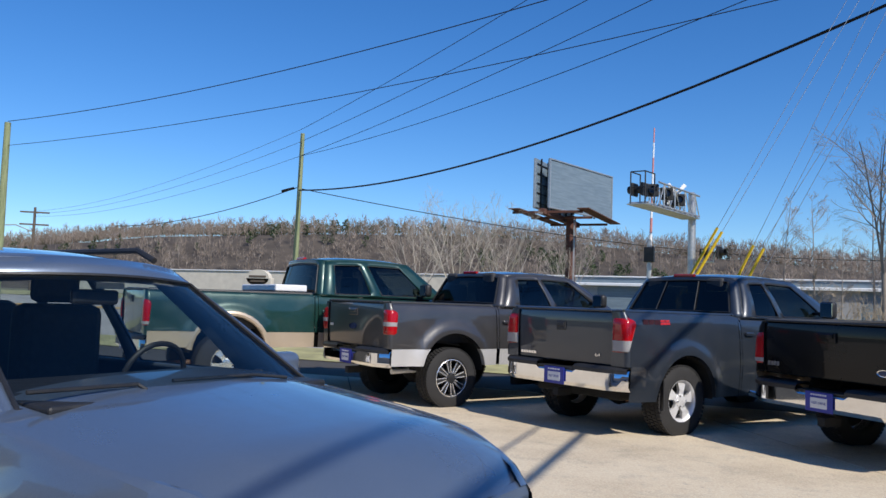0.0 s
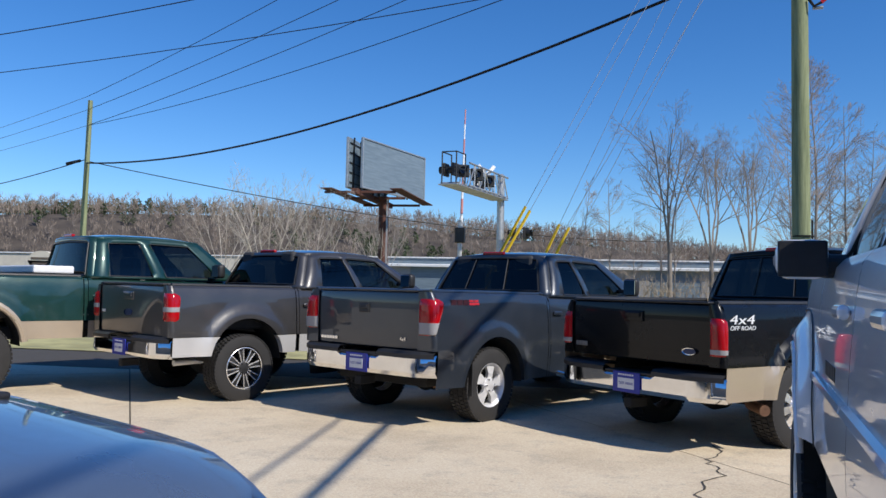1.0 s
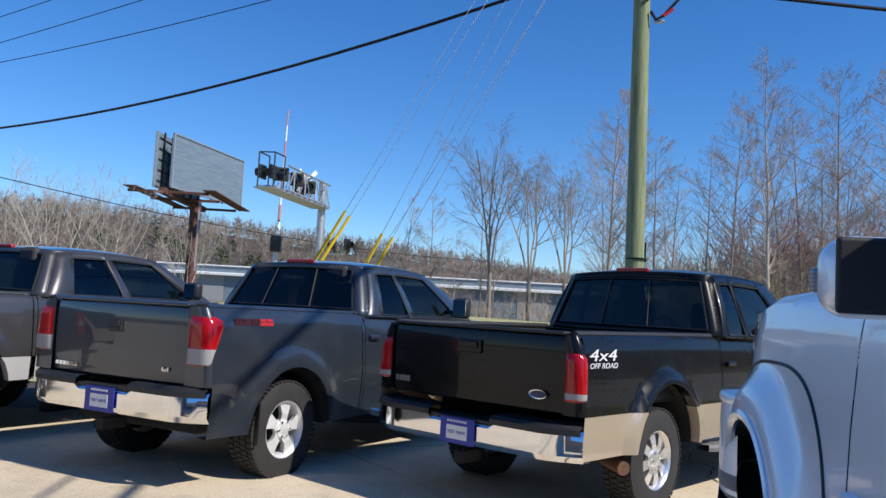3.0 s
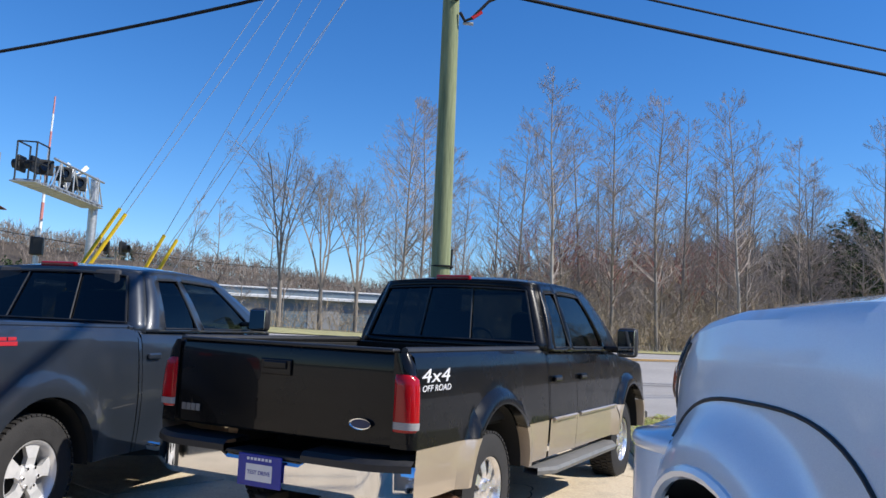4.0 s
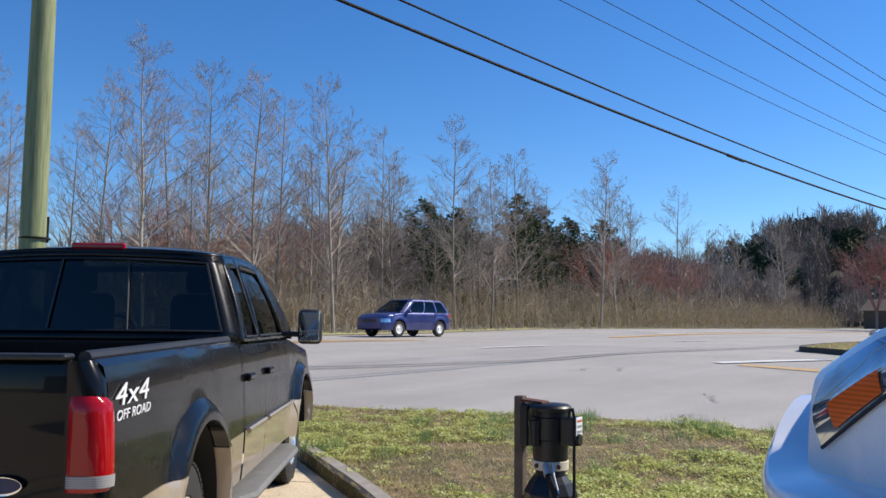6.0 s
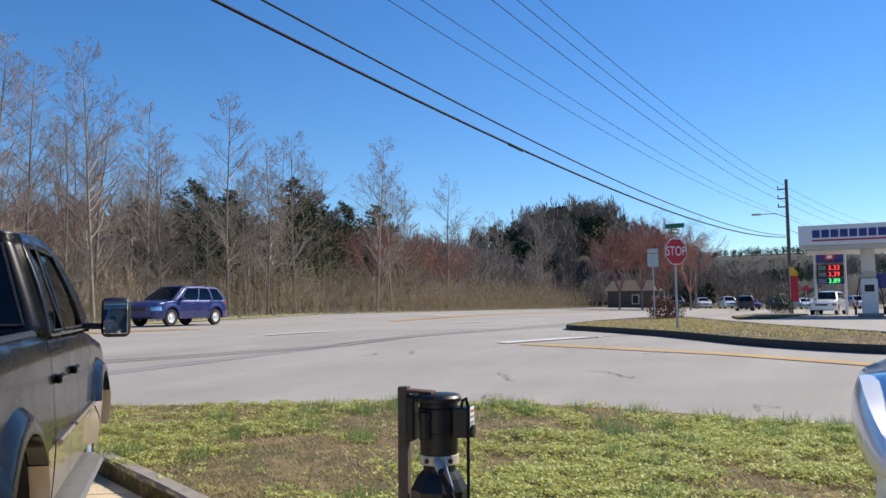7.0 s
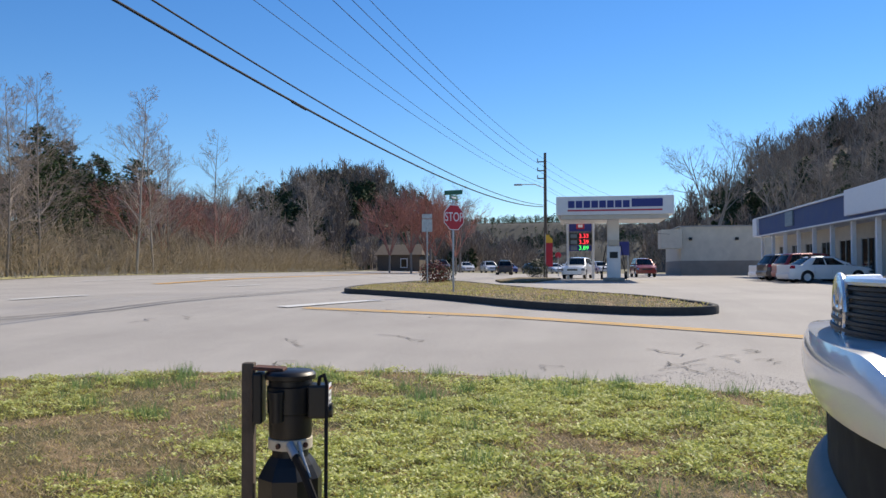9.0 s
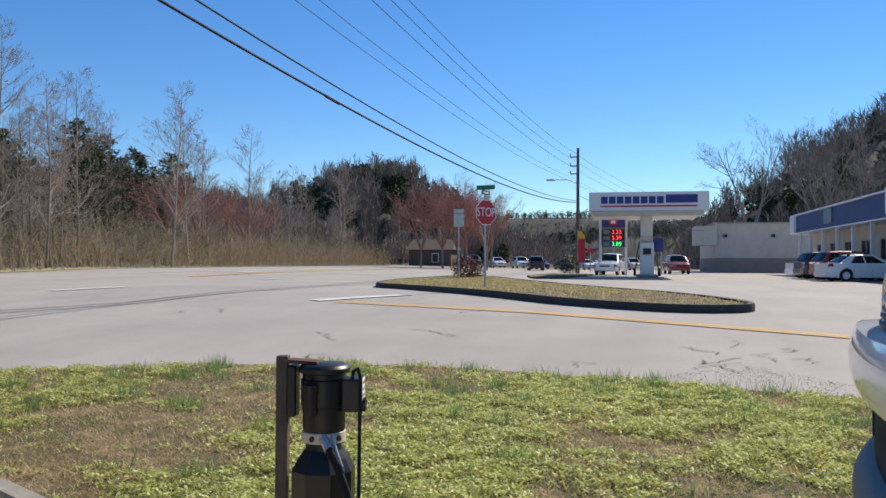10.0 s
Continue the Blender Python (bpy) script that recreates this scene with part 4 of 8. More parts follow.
for s in (1, -1):
    xs = np.linspace(2.05, 4.15, 12)
    vs = []
    for x in xs:
        e = min(1, (x - 2.05) / 0.15 + 0.2, (4.15 - x) / 0.15 + 0.2)
        for dy, dz in ((-0.10, -0.02), (-0.10, 0.02), (0.10 * e, 0.025), (0.115 * e, 0.0), (0.10 * e, -0.03), (-0.10, -0.02)):
            vs.append((x, s * (0.98 + dy), 0.43 + dz))
    sharp(link_mesh("running_board", vs, grid_faces(12, 6), M_GREYPLASTIC, T, "grey ribbed running board"), 30)
letters("decal", "4x4", 0.115, M_DECAL_WHITE, T, side_face(0.39, -B.y(0.42, 1.20) - 0.006, 1.205, 2.1), 0.002, "white lettering on the bed side")
letters("decal", "OFF ROAD", 0.052, M_DECAL_WHITE, T, side_face(0.39, -B.y(0.42, 1.14) - 0.006, 1.135, 1.45), 0.002)
lathe("badge", [(0.0, 0.001), (0.0, 1.0), (0.01, 1.0)], M_CHROME, gate, steps=28, m=Matrix.Translation((0.090, -0.635, 0.918)) @ Matrix.Rotation(radians(90), 4, "Z") @ Matrix.Diagonal((0.075, 1, 0.032, 1)))
lathe("badge_face", [(0.0, 0.001), (0.0, 1.0)], M_BADGE_BLUE, gate, steps=28, m=Matrix.Translation((0.087, -0.635, 0.918)) @ Matrix.Rotation(radians(90), 4, "Z") @ Matrix.Diagonal((0.066, 1, 0.026, 1)))
bars("badge_bar", 0.094, 0.775, 0.905, [0.035, 0.035, 0.035, 0.035], 0.045, M_GREYPLASTIC, gate, step=-1)

# slate pickup
T, B, gate = pickup("pickup_truck", "slate blue double-cab pickup truck with chrome step bumper", put(-2.536, 9.033, 59.2), dict(
    length=5.80, half=1.0, top=[(0, 1.385), (2.08, 1.375), (2.12, 1.36), (4.2, 1.31), (5.4, 1.20), (5.8, 1.1)], widths=WIDTHS,
    hubs=(1.09, 4.78), hub_z=0.405, arch=0.52, arch_z=0.40, lip=0.16, sill=0.42, flare=0.035, bed0=0.16, cab=2.11, doors=[2.15, 3.0, 4.10],
    paint=M_SLATE, handle=M_SLATE, handle_z=1.16, gate_x=0.10, gate_half=0.762, gate_z=0.80, lamp=(0.945, 1.325), lamp_clear=(0.955, 1.09), lamp_reach=0.36, lamp_low=0.25,
    bumper_z=0.645, bumper_h=0.22, bumper_half=0.99, exhaust=[(1.0, -0.6, 0.42), (0.55, -0.62, 0.40)], pipe_r=0.04, latch_w=0.15, latch_drop=0.18,
    G=dict(zb=1.35, zr=1.895, wb=0.95, wr=0.74, r0=2.14, r1=2.36, f0=4.45, f1=3.60, wins=[(0.12, 0.35), (0.40, 0.84)], rs=0.86, rv0=0.14, rv1=0.90, slider=(-0.33, 0.33), rc=0.07),
    seat_x=3.25, seat_rows=2, tyre=0.405, tyre_w=0.27, wheel_in=0.05, rim=0.225, style="five", latch=M_PLASTIC, mirror=(0.20, 0.23)))
for s in (1, -1):
    tube("step_tube", [(2.3, s * 0.93, 0.46), (2.4, s * 1.0, 0.43), (4.1, s * 1.0, 0.43), (4.2, s * 0.93, 0.46)], 0.035, M_CHROME, T, 10)
    box("mud_flap", (0.72, s * 0.85, 0.48), (0.02, 0.27, 0.34), M_PLASTIC, T, 0.005)
bars("decal_bar", 0.37, -B.y(0.5, 1.28) - 0.003, 1.285, [0.085, 0.085, 0.085], 0.055, M_DECAL_DARK, T, "y", 0.012)
bars("decal_bar", 0.66, -B.y(0.6, 1.29) - 0.003, 1.300, [0.07, 0.07], 0.022, M_DECAL_RED, T, "y", 0.012)
bars("decal_bar", 0.66, -B.y(0.6, 1.26) - 0.003, 1.270, [0.16], 0.026, M_DECAL_RED, T, "y", 0.01)
bars("badge_bar", 0.092, 0.70, 0.865, [0.04] * 6, 0.032, M_CHROME, gate, step=-1)
letters("badge_letters", "4x4", 0.055, M_CHROME, gate, Matrix.Translation((0.092, -0.57, 0.90)) @ Matrix.Rotation(radians(-90), 4, "Z") @ Matrix.Rotation(radians(90), 4, "X"), 0.003)

# warm grey pickup with a silver lower band
T, B, gate = pickup("pickup_truck", "warm grey crew-cab pickup truck with black alloy wheels", put(-5.66, 9.61, 57.9), dict(
    length=5.65, half=0.99, top=[(0, 1.390), (1.83, 1.385), (1.87, 1.38), (4.1, 1.34), (5.2, 1.22), (5.65, 1.12)], widths=WIDTHS,
    hubs=(1.12, 4.60), hub_z=0.41, arch=0.51, arch_z=0.50, lip=0.14, sill=0.575, flare=0.045, bed0=0.16, cab=1.86, doors=[1.90, 2.85, 3.95], two=0.80, lower=M_LOWER_SILVER,
    paint=M_GREY, handle=M_GREY, handle_z=1.17, gate_x=0.10, gate_half=0.80, gate_z=0.80, lamp=(0.975, 1.31), lamp_clear=(1.085, 1.15), lamp_reach=0.27, cap=M_PLASTIC,
    bumper_z=0.66, bumper_h=0.21, exhaust=[(1.0, -0.62, 0.50), (0.35, -0.64, 0.48)], pipe_r=0.035, pipe_mat=M_ALLOY,
    G=dict(zb=1.38, zr=1.90, wb=0.94, wr=0.74, r0=1.90, r1=2.12, f0=4.2, f1=3.45, wins=[(0.14, 0.42), (0.47, 0.86)], rs=0.88, rv0=0.12, rv1=0.90, rc=0.07),
    seat_x=3.0, seat_rows=2, tyre=0.41, tyre_w=0.29, wheel_in=0.03, rim=0.25, style="black", latch=M_GREY))
bars("badge_bar", 0.092, 0.72, 1.06, [0.03, 0.03, 0.03], 0.035, M_ALLOY, gate, step=-1)
lathe("badge", [(0.0, 0.001), (0.0, 1.0), (0.01, 1.0)], M_BADGE_BLUE, gate, steps=28, m=Matrix.Translation((0.086, 0.0, 1.06)) @ Matrix.Rotation(radians(90), 4, "Z") @ Matrix.Diagonal((0.095, 1, 0.04, 1)))

# green crew-cab pickup with tan lower body and flares
T, B, gate = pickup("pickup_truck", "dark green crew-cab pickup truck with tan lower body and flares", put(-8.88, 8.75, 54.6), dict(
    length=6.25, half=0.985, top=[(0, 1.465), (2.52, 1.470), (2.56, 1.46), (4.8, 1.42), (5.9, 1.31), (6.25, 1.23)], widths=WIDTHS,
    hubs=(1.27, 5.23), hub_z=0.46, arch=0.54, arch_z=0.60, sill=0.685, flare=0.05, bed0=0.16, cab=2.55, doors=[2.60, 3.50, 4.60], two=0.91, lower=M_TAN,
    paint=M_GREEN, handle=M_GREEN, handle_z=1.22, gate_x=0.10, gate_half=0.828, gate_z=0.85, lamp=(0.97, 1.34), lamp_clear=(0.99, 1.04), lamp_reach=0.19, cap=M_PLASTIC,
    bumper_z=0.71, bumper_h=0.20, exhaust=[(1.0, -0.62, 0.46), (0.35, -0.64, 0.44)],
    G=dict(zb=1.46, zr=2.06, wb=0.93, wr=0.74, r0=2.60, r1=2.70, f0=4.85, f1=4.20, wins=[(0.10, 0.38), (0.47, 0.84)], rs=0.88, rc=0.06),
    seat_x=3.75, seat_rows=2, tyre=0.46, tyre_w=0.27, rim=0.235, style="six", rim_mat=M_CHROME_WORN))
for s in (1, -1):
    for hx in (1.27, 5.23):
        tube("wheel_flare", [(hx - 0.57 * math.cos(a), s * (B.half + 0.014), 0.60 + 0.57 * math.sin(a)) for a in np.linspace(0.1, math.pi - 0.1, 19)], 0.045, M_TAN, T, 8)
chest = tagged(box("toolbox", (0, 0, 0), (0.5, 1.7, 0.10), M_DECAL_WHITE, None, 0.02), "white lidded toolbox across the truck bed", "toolbox")
chest.matrix_basis = put(-8.88, 8.75, 54.6) @ pose(2.2, 0, 1.56)




# ---- ground ----
def ground_z(x, y):
    """The lot is level; the streets rise gently away from it."""
    hx = 0.60 * sstep((x - 4.5) / 18.0)
    f = sstep((y - 12.0) / 22.0) ** 1.15
    top = 1.2 - 0.4 * sstep((x + 2) / 22) + 0.25 * sstep((x - 26) / 20)
    return hx + (top - hx) * f


# ---- ground, lot and streets ----
def sheet(name, outline, lift, material, label, category, step=1.0, thick=0.0, kind="structure"):
    """A flat piece of ground cut to an outline, draped on the rise of the land, with a skirt."""
    bm = bmesh.new()
    vs = [bm.verts.new((x, y, 0)) for x, y in outline]
    f = bm.faces.new(vs)
    bmesh.ops.triangulate(bm, faces=[f])
    xs, ys = [p[0] for p in outline], [p[1] for p in outline]
    for axis, lo, hi in ((0, min(xs), max(xs)), (1, min(ys), max(ys))):
        n = Vector((1, 0, 0)) if axis == 0 else Vector((0, 1, 0))
        for v in np.arange(math.ceil(lo / step) * step, hi, step):
            bmesh.ops.bisect_plane(bm, geom=bm.verts[:] + bm.edges[:] + bm.faces[:], plane_co=n * float(v), plane_no=n)
    if thick:
        edges = [e for e in bm.edges if e.is_boundary]
        out = bmesh.ops.extrude_edge_only(bm, edges=edges)
        low = {v for v in out["geom"] if isinstance(v, bmesh.types.BMVert)}
    else:
        low = set()
    for v in bm.verts:
        v.co.z = ground_z(v.co.x, v.co.y) + lift - (thick if v in low else 0)
    bmesh.ops.recalc_face_normals(bm, faces=bm.faces)
    me = bpy.data.meshes.new(name)
    bm.to_mesh(me)
    bm.free()
    me.materials.append(material)
    return tagged(new(name, me), label, category, kind=kind)


def asphalt():
    m = Mat("worn_asphalt")
    co = m.coord()
    big = m.noise(0.35, 6, 0.6, co)
    lanes = m.noise(0.9, 3, 0.5, co, (0.06, 1.0, 1.0))
    grit = m.noise(90, 3, 0.7, co)
    c = m.ramp(big, [(0.3, (0.375, 0.352, 0.325)), (0.7, (0.465, 0.438, 0.405))])
    c = m.mix(m.ramp(lanes, [(0.4, (0, 0, 0)), (0.7, (0.35, 0.35, 0.35))]), c, (0.29, 0.275, 0.255))
    c = m.mix(0.55, c, m.ramp(grit, [(0.3, (0.18, 0.18, 0.18)), (0.7, (0.62, 0.60, 0.58))]), "OVERLAY")
    spots = m.noise(3.2, 6, 0.75, co)
    c = m.mix(m.ramp(spots, [(0.60, (0, 0, 0)), (0.78, (0.35, 0.35, 0.35))]), c, (0.22, 0.205, 0.185))
    m.set(color=c, rough=0.88)
    m.bump(grit, 0.5, 0.006)
    return m.m


def concrete():
    m = Mat("lot_concrete")
    co = m.coord("Object")
    geo = m.node("ShaderNodeNewGeometry").outputs["Position"]
    rnd = m.node("ShaderNodeObjectInfo").outputs["Random"]
    stain = m.noise(0.55, 7, 0.65, geo)
    blot = m.noise(2.4, 5, 0.7, geo)
    grit = m.noise(55, 4, 0.75, geo)
    c = m.ramp(stain, [(0.28, (0.50, 0.40, 0.27)), (0.5, (0.66, 0.55, 0.39)), (0.75, (0.72, 0.62, 0.46))])
    c = m.mix(m.ramp(blot, [(0.52, (0, 0, 0)), (0.72, (0.45, 0.45, 0.45))]), c, (0.33, 0.285, 0.22))
    c = m.mix(m.ramp(m.noise(14, 4, 0.6, geo), [(0.60, (0, 0, 0)), (0.75, (0.6, 0.6, 0.6))]), c, (0.36, 0.31, 0.25))
    c = m.mix(0.6, c, m.ramp(grit, [(0.3, (0.22, 0.22, 0.22)), (0.7, (0.72, 0.72, 0.72))]), "OVERLAY")
    c = m.mix(m.ramp(rnd, [(0, (0, 0, 0)), (1, (0.12, 0.12, 0.12))]), c, (0.40, 0.36, 0.30))
    m.set(color=c, rough=0.9)
    m.bump(grit, 0.55, 0.006)
    return m.m


def lawn_soil():
    m = Mat("lawn_soil")
    geo = m.node("ShaderNodeNewGeometry").outputs["Position"]
    a, b, f = m.noise(0.7, 5, 0.65, geo), m.noise(2.6, 5, 0.7, geo), m.noise(45, 3, 0.7, geo)
    c = m.ramp(a, [(0.35, (0.20, 0.14, 0.075)), (0.5, (0.13, 0.105, 0.045)), (0.68, (0.075, 0.085, 0.026))])
    c = m.mix(m.ramp(b, [(0.50, (0, 0, 0)), (0.64, (0.9, 0.9, 0.9))]), c, (0.36, 0.25, 0.145))
    c = m.mix(0.7, c, m.ramp(f, [(0.3, (0.10, 0.10, 0.10)), (0.7, (0.85, 0.85, 0.85))]), "OVERLAY")
    m.set(color=c, rough=0.95)
    m.bump(f, 0.9, 0.03)
    return m.m


M_ASPHALT, M_CONCRETE, M_SOIL = asphalt(), concrete(), lawn_soil()
M_VERGE = plain("verge_grass", (0.36, 0.33, 0.15), 0.95, 0, 0.45, 1.4, 0.8, 0, 30)
M_KERB = plain("kerb_concrete", (0.30, 0.275, 0.24), 0.9, 0, 0.3, 5, 0.5, 0, 40)
# Dark tone paints the shade on the island kerb; the drain block shares it.
M_KERB_DARK = plain("kerb_shade_and_drain", (0.045, 0.043, 0.04), 0.85, 0, 0.4, 6, 0.4)
M_JOINT = plain("joint_dark", (0.06, 0.052, 0.042), 0.95, 0, 0.3)
M_LINE_WHITE = plain("road_white", (0.62, 0.62, 0.60), 0.8, 0, 0.2, 6)
M_LINE_YELLOW = plain("road_yellow", (0.62, 0.34, 0.06), 0.8, 0, 0.2, 6)
M_LAND = plain("dull_land", (0.16, 0.145, 0.08), 0.95, 0, 0.3, 0.05)

xs = np.concatenate([np.linspace(-2500, -60, 16), np.linspace(-50, 130, 91), np.linspace(160, 2500, 16)])
ys = np.concatenate([np.linspace(-2500, -60, 16), np.linspace(-50, 60, 56), np.linspace(75, 2500, 16)])
tagged(link_mesh("ground", [(x, y, ground_z(x, y) - 0.06) for x in xs for y in ys], grid_faces(len(xs), len(ys)), M_LAND), "dull grass and earth ground", "ground", kind="structure")
sheet("road", [(-90, 17.5), (4.2, 17.3), (7.0, 15.9), (8.0, 13.6), (8.8, 10.5), (8.8, 7), (8.0, 3.5), (6.6, -2), (2.6, -16), (-2, -32), (110, -32), (110, 36.8), (58, 36.6), (34, 36.1), (20, 33.6), (2.5, 30.4), (-90, 28.5)], 0.0, M_ASPHALT, "worn grey asphalt street and side street", "road", 2.0)
sheet("verge_strip", [(-90, 15.2), (3.4, 15.0), (5.6, 14.6), (7.0, 15.9), (4.2, 17.3), (-90, 17.5)], 0.02, M_VERGE, "dry yellow-green grass strip by the street", "verge", 2.0)
sheet("far_verge", [(-90, 28.5), (2.5, 30.4), (20, 33.6), (34, 36.1), (58, 36.6), (120, 36.9), (120, 44), (-90, 44)], 0.03, M_VERGE, "dry grass verge before the thicket", "verge", 3.0)

KERB = [(6.45, 15.05), (5.75, 13.85), (4.98, 12.2), (4.06, 10.2), (3.35, 8.9), (2.75, 7.75), (2.50, 6.9), (2.60, 5.9), (3.0, 4.6), (3.6, 2.6), (4.1, 0.0), (4.0, -6), (2.0, -16)]
ROADSIDE = [(7.2, 15.2), (8.25, 13.0), (9.0, 11.2), (9.33, 9.6), (9.36, 8.5), (9.2, 7.5), (8.92, 6.4), (8.62, 5.2), (8.4, 4.0), (7.8, 1.2), (6.9, -2.5), (3.0, -16)]
LAWN = KERB + ROADSIDE[::-1]
lawn_ground = sheet("lawn", LAWN, 0.13, M_SOIL, "patchy winter lawn of clover and dry grass", "lawn", 0.6, 0.2)


def smooth_line(pts, n=6):
    out = []
    for i in range(len(pts) - 1):
        p0, p1, p2, p3 = (Vector((*pts[max(0, min(len(pts) - 1, j))], 0)) for j in (i - 1, i, i + 1, i + 2))
        for k in range(n):
            t = k / n
            out.append(0.5 * ((2 * p1) + (p2 - p0) * t + (2 * p0 - 5 * p1 + 4 * p2 - p3) * t * t + (3 * p1 - p0 - 3 * p2 + p3) * t ** 3))
    out.append(Vector((*pts[-1], 0)))
    return out


def kerb(name, pts, material, label, width=0.16, height=0.16, side=1):
    """A rounded kerb stone that follows a line."""
    line = smooth_line(pts)
    verts = []
    prof = [(0, -0.1), (0.0, height * 0.8), (0.03, height), (width - 0.02, height + 0.004), (width, height - 0.05), (width, -0.1)]
    for i, p in enumerate(line):
        d = (line[min(i + 1, len(line) - 1)] - line[max(i - 1, 0)]).normalized()
        nrm = Vector((-d.y, d.x, 0)) * side
        for a, z in prof:
            q = p + nrm * a
            verts.append((q.x, q.y, ground_z(q.x, q.y) + z))
    faces = grid_faces(len(line), len(prof)) + [tuple(range(len(prof))), tuple(range(len(verts) - len(prof), len(verts)))]
    return tagged(sharp(link_mesh(name, verts, faces, material), 30), label, "kerb", kind="structure")


kerb("kerb", KERB, M_KERB, "weathered concrete kerb round the lawn", side=1)
kerb("street_kerb", ROADSIDE, M_KERB, "low worn kerb between lawn and street", 0.14, 0.125, -1)
# dark inlet at the kerb's far end
tagged(box("drain_inlet", (0, 0, 0), (1.05, 0.55, 0.30), M_KERB_DARK, None, 0.03), "dark drain inlet block at the kerb end", "drain").matrix_basis = pose(6.35, 15.2, 0.16, 0, 0, 25)

ISLAND = [(26.2, 13.7), (24.0, 11.9), (21.5, 9.9), (18.9, 7.7), (17.6, 5.6), (17.5, 4.2), (18.2, 3.7), (20.5, 4.6), (27, 7.6), (36, 10.8), (43, 13.2), (44.5, 14.6), (40, 15.4), (33, 15.6), (28.5, 15.0), (26.8, 14.4)]
sheet("island_grass", ISLAND, 0.14, M_SOIL, "grassy traffic island with dry patches", "traffic island", 1.5, 0.2)
kerb("island_kerb", ISLAND + ISLAND[:1], M_KERB_DARK, "traffic island kerb with shade put into its dark colour", 0.16, 0.17, -1)
sheet("station_verge", [(46, 9.5), (60, 8.2), (64, 9.4), (64, 11.8), (52, 12.2), (46.5, 11.3)], 0.10, M_SOIL, "small grass island by the filling station", "traffic island", 2.0, 0.15)


def stripe(name, pts, width, material, label, lift=0.020):
    """A painted line on the street."""
    verts = []
    line = []
    for a, b in zip(pts, pts[1:]):
        n = max(1, int((Vector(b) - Vector(a)).length / 1.0))
        line += [Vector((*a, 0)).lerp(Vector((*b, 0)), k / n) for k in range(n)]
    line.append(Vector((*pts[-1], 0)))
    for i, p in enumerate(line):
        d = (line[min(i + 1, len(line) - 1)] - line[max(i - 1, 0)]).normalized()
        nrm = Vector((-d.y, d.x, 0)) * width / 2
        for q in (p - nrm, p + nrm):
            verts.append((q.x, q.y, ground_z(q.x, q.y) + lift))
    return tagged(link_mesh(name, verts, grid_faces(len(line), 2), material), label, "road marking", kind="structure")


for k in range(-5, 7):
    stripe("lane_dash", [(19.4 + 13.1 * k, 21.9), (22.3 + 13.1 * k, 21.5)], 0.34, M_LINE_WHITE, "white lane dash on the street")
for dy in (0.0, 0.28):
    stripe("centre_line", [(-80, 23.5 + dy), (3, 25.5 + dy), (18.3, 27.4 + dy * 2.4), (21.8, 26.8 + dy * 2.4)], 0.24, M_LINE_YELLOW, "yellow centre line on the street")
    stripe("centre_line", [(33.5, 25.6 + dy), (60, 26.0 + dy), (105, 26.2 + dy)], 0.22, M_LINE_YELLOW, "yellow centre line on the street")
    stripe("side_line", [(18.5 - dy * 0.8, 13.1), (16.9 - dy * 0.8, 8.2), (13.95 - dy * 0.8, 2.6), (7.5 - dy, -8.0), (0, -22)], 0.12, M_LINE_YELLOW, "yellow double line on the side street")
stripe("stop_line", [(18.6, 13.75), (21.4, 12.0)], 0.5, M_LINE_WHITE, "white stop line")
stripe("edge_line", [(34.5, 30.6), (42, 28.6), (60, 28.3), (105, 29.2)], 0.30, M_LINE_WHITE, "white edge line")
stripe("turn_arrow", [(40.5, 27.0), (43.5, 26.8)], 0.45, M_LINE_WHITE, "white turn arrow")
M_SEAM = plain("tar_seam", (0.075, 0.072, 0.07), 0.8, 0, 0.3)
for off in (0.0, 0.45):
    stripe("tar_seam", [(2.0, 23.0 + off), (11.4, 19.8 + off), (16.9, 17.3 + off), (27.6, 16.8 + off), (60, 16.8 + off)], 0.06, M_SEAM, "dark tar seam in the asphalt", 0.016)
rng = np.random.default_rng(5)
for k in range(34):
    x, y = rng.uniform(9.8, 24), rng.uniform(2, 19)
    if k < 9:
        x, y = rng.uniform(9.7, 12.8), rng.uniform(3.8, 5.6)
    pts = [(x, y)]
    for j in range(7):
        pts.append((pts[-1][0] + rng.normal(0.09, 0.09), pts[-1][1] + rng.normal(0.02, 0.13)))
    stripe("crack", pts, rng.uniform(0.010, 0.028), M_SEAM, "fine crack in the asphalt", 0.016)

# concrete lot: slabs with open joints on a dark bed
sheet("lot_bed", [(-60, 15.2), (3.4, 15.0), (5.6, 14.6), (6.4, 15.0), *KERB[1:], (2, -30), (-60, -30)], 0.004, M_JOINT, "dark joint bed under the lot", "ground", 4.0)
LOT = tagged(empty("lot_paving"), "stained beige concrete lot with open joints", "paving", kind="structure")


def inside(x, y, poly):
    c = False
    for (x0, y0), (x1, y1) in zip(poly, poly[1:] + poly[:1]):
        if (y0 > y) != (y1 > y) and x < (x1 - x0) * (y - y0) / (y1 - y0) + x0:
            c = not c
    return c


LOT_EDGE = [(-45, 15.2), (3.4, 15.0), (5.6, 14.6), (6.2, 14.9), *KERB[1:], (1.6, -22), (-45, -22)]
U, V = Vector((0.53, -0.848, 0)), Vector((0.848, 0.53, 0))
ORG = Vector((-4.70, 8.33, 0))
SL = 4.6


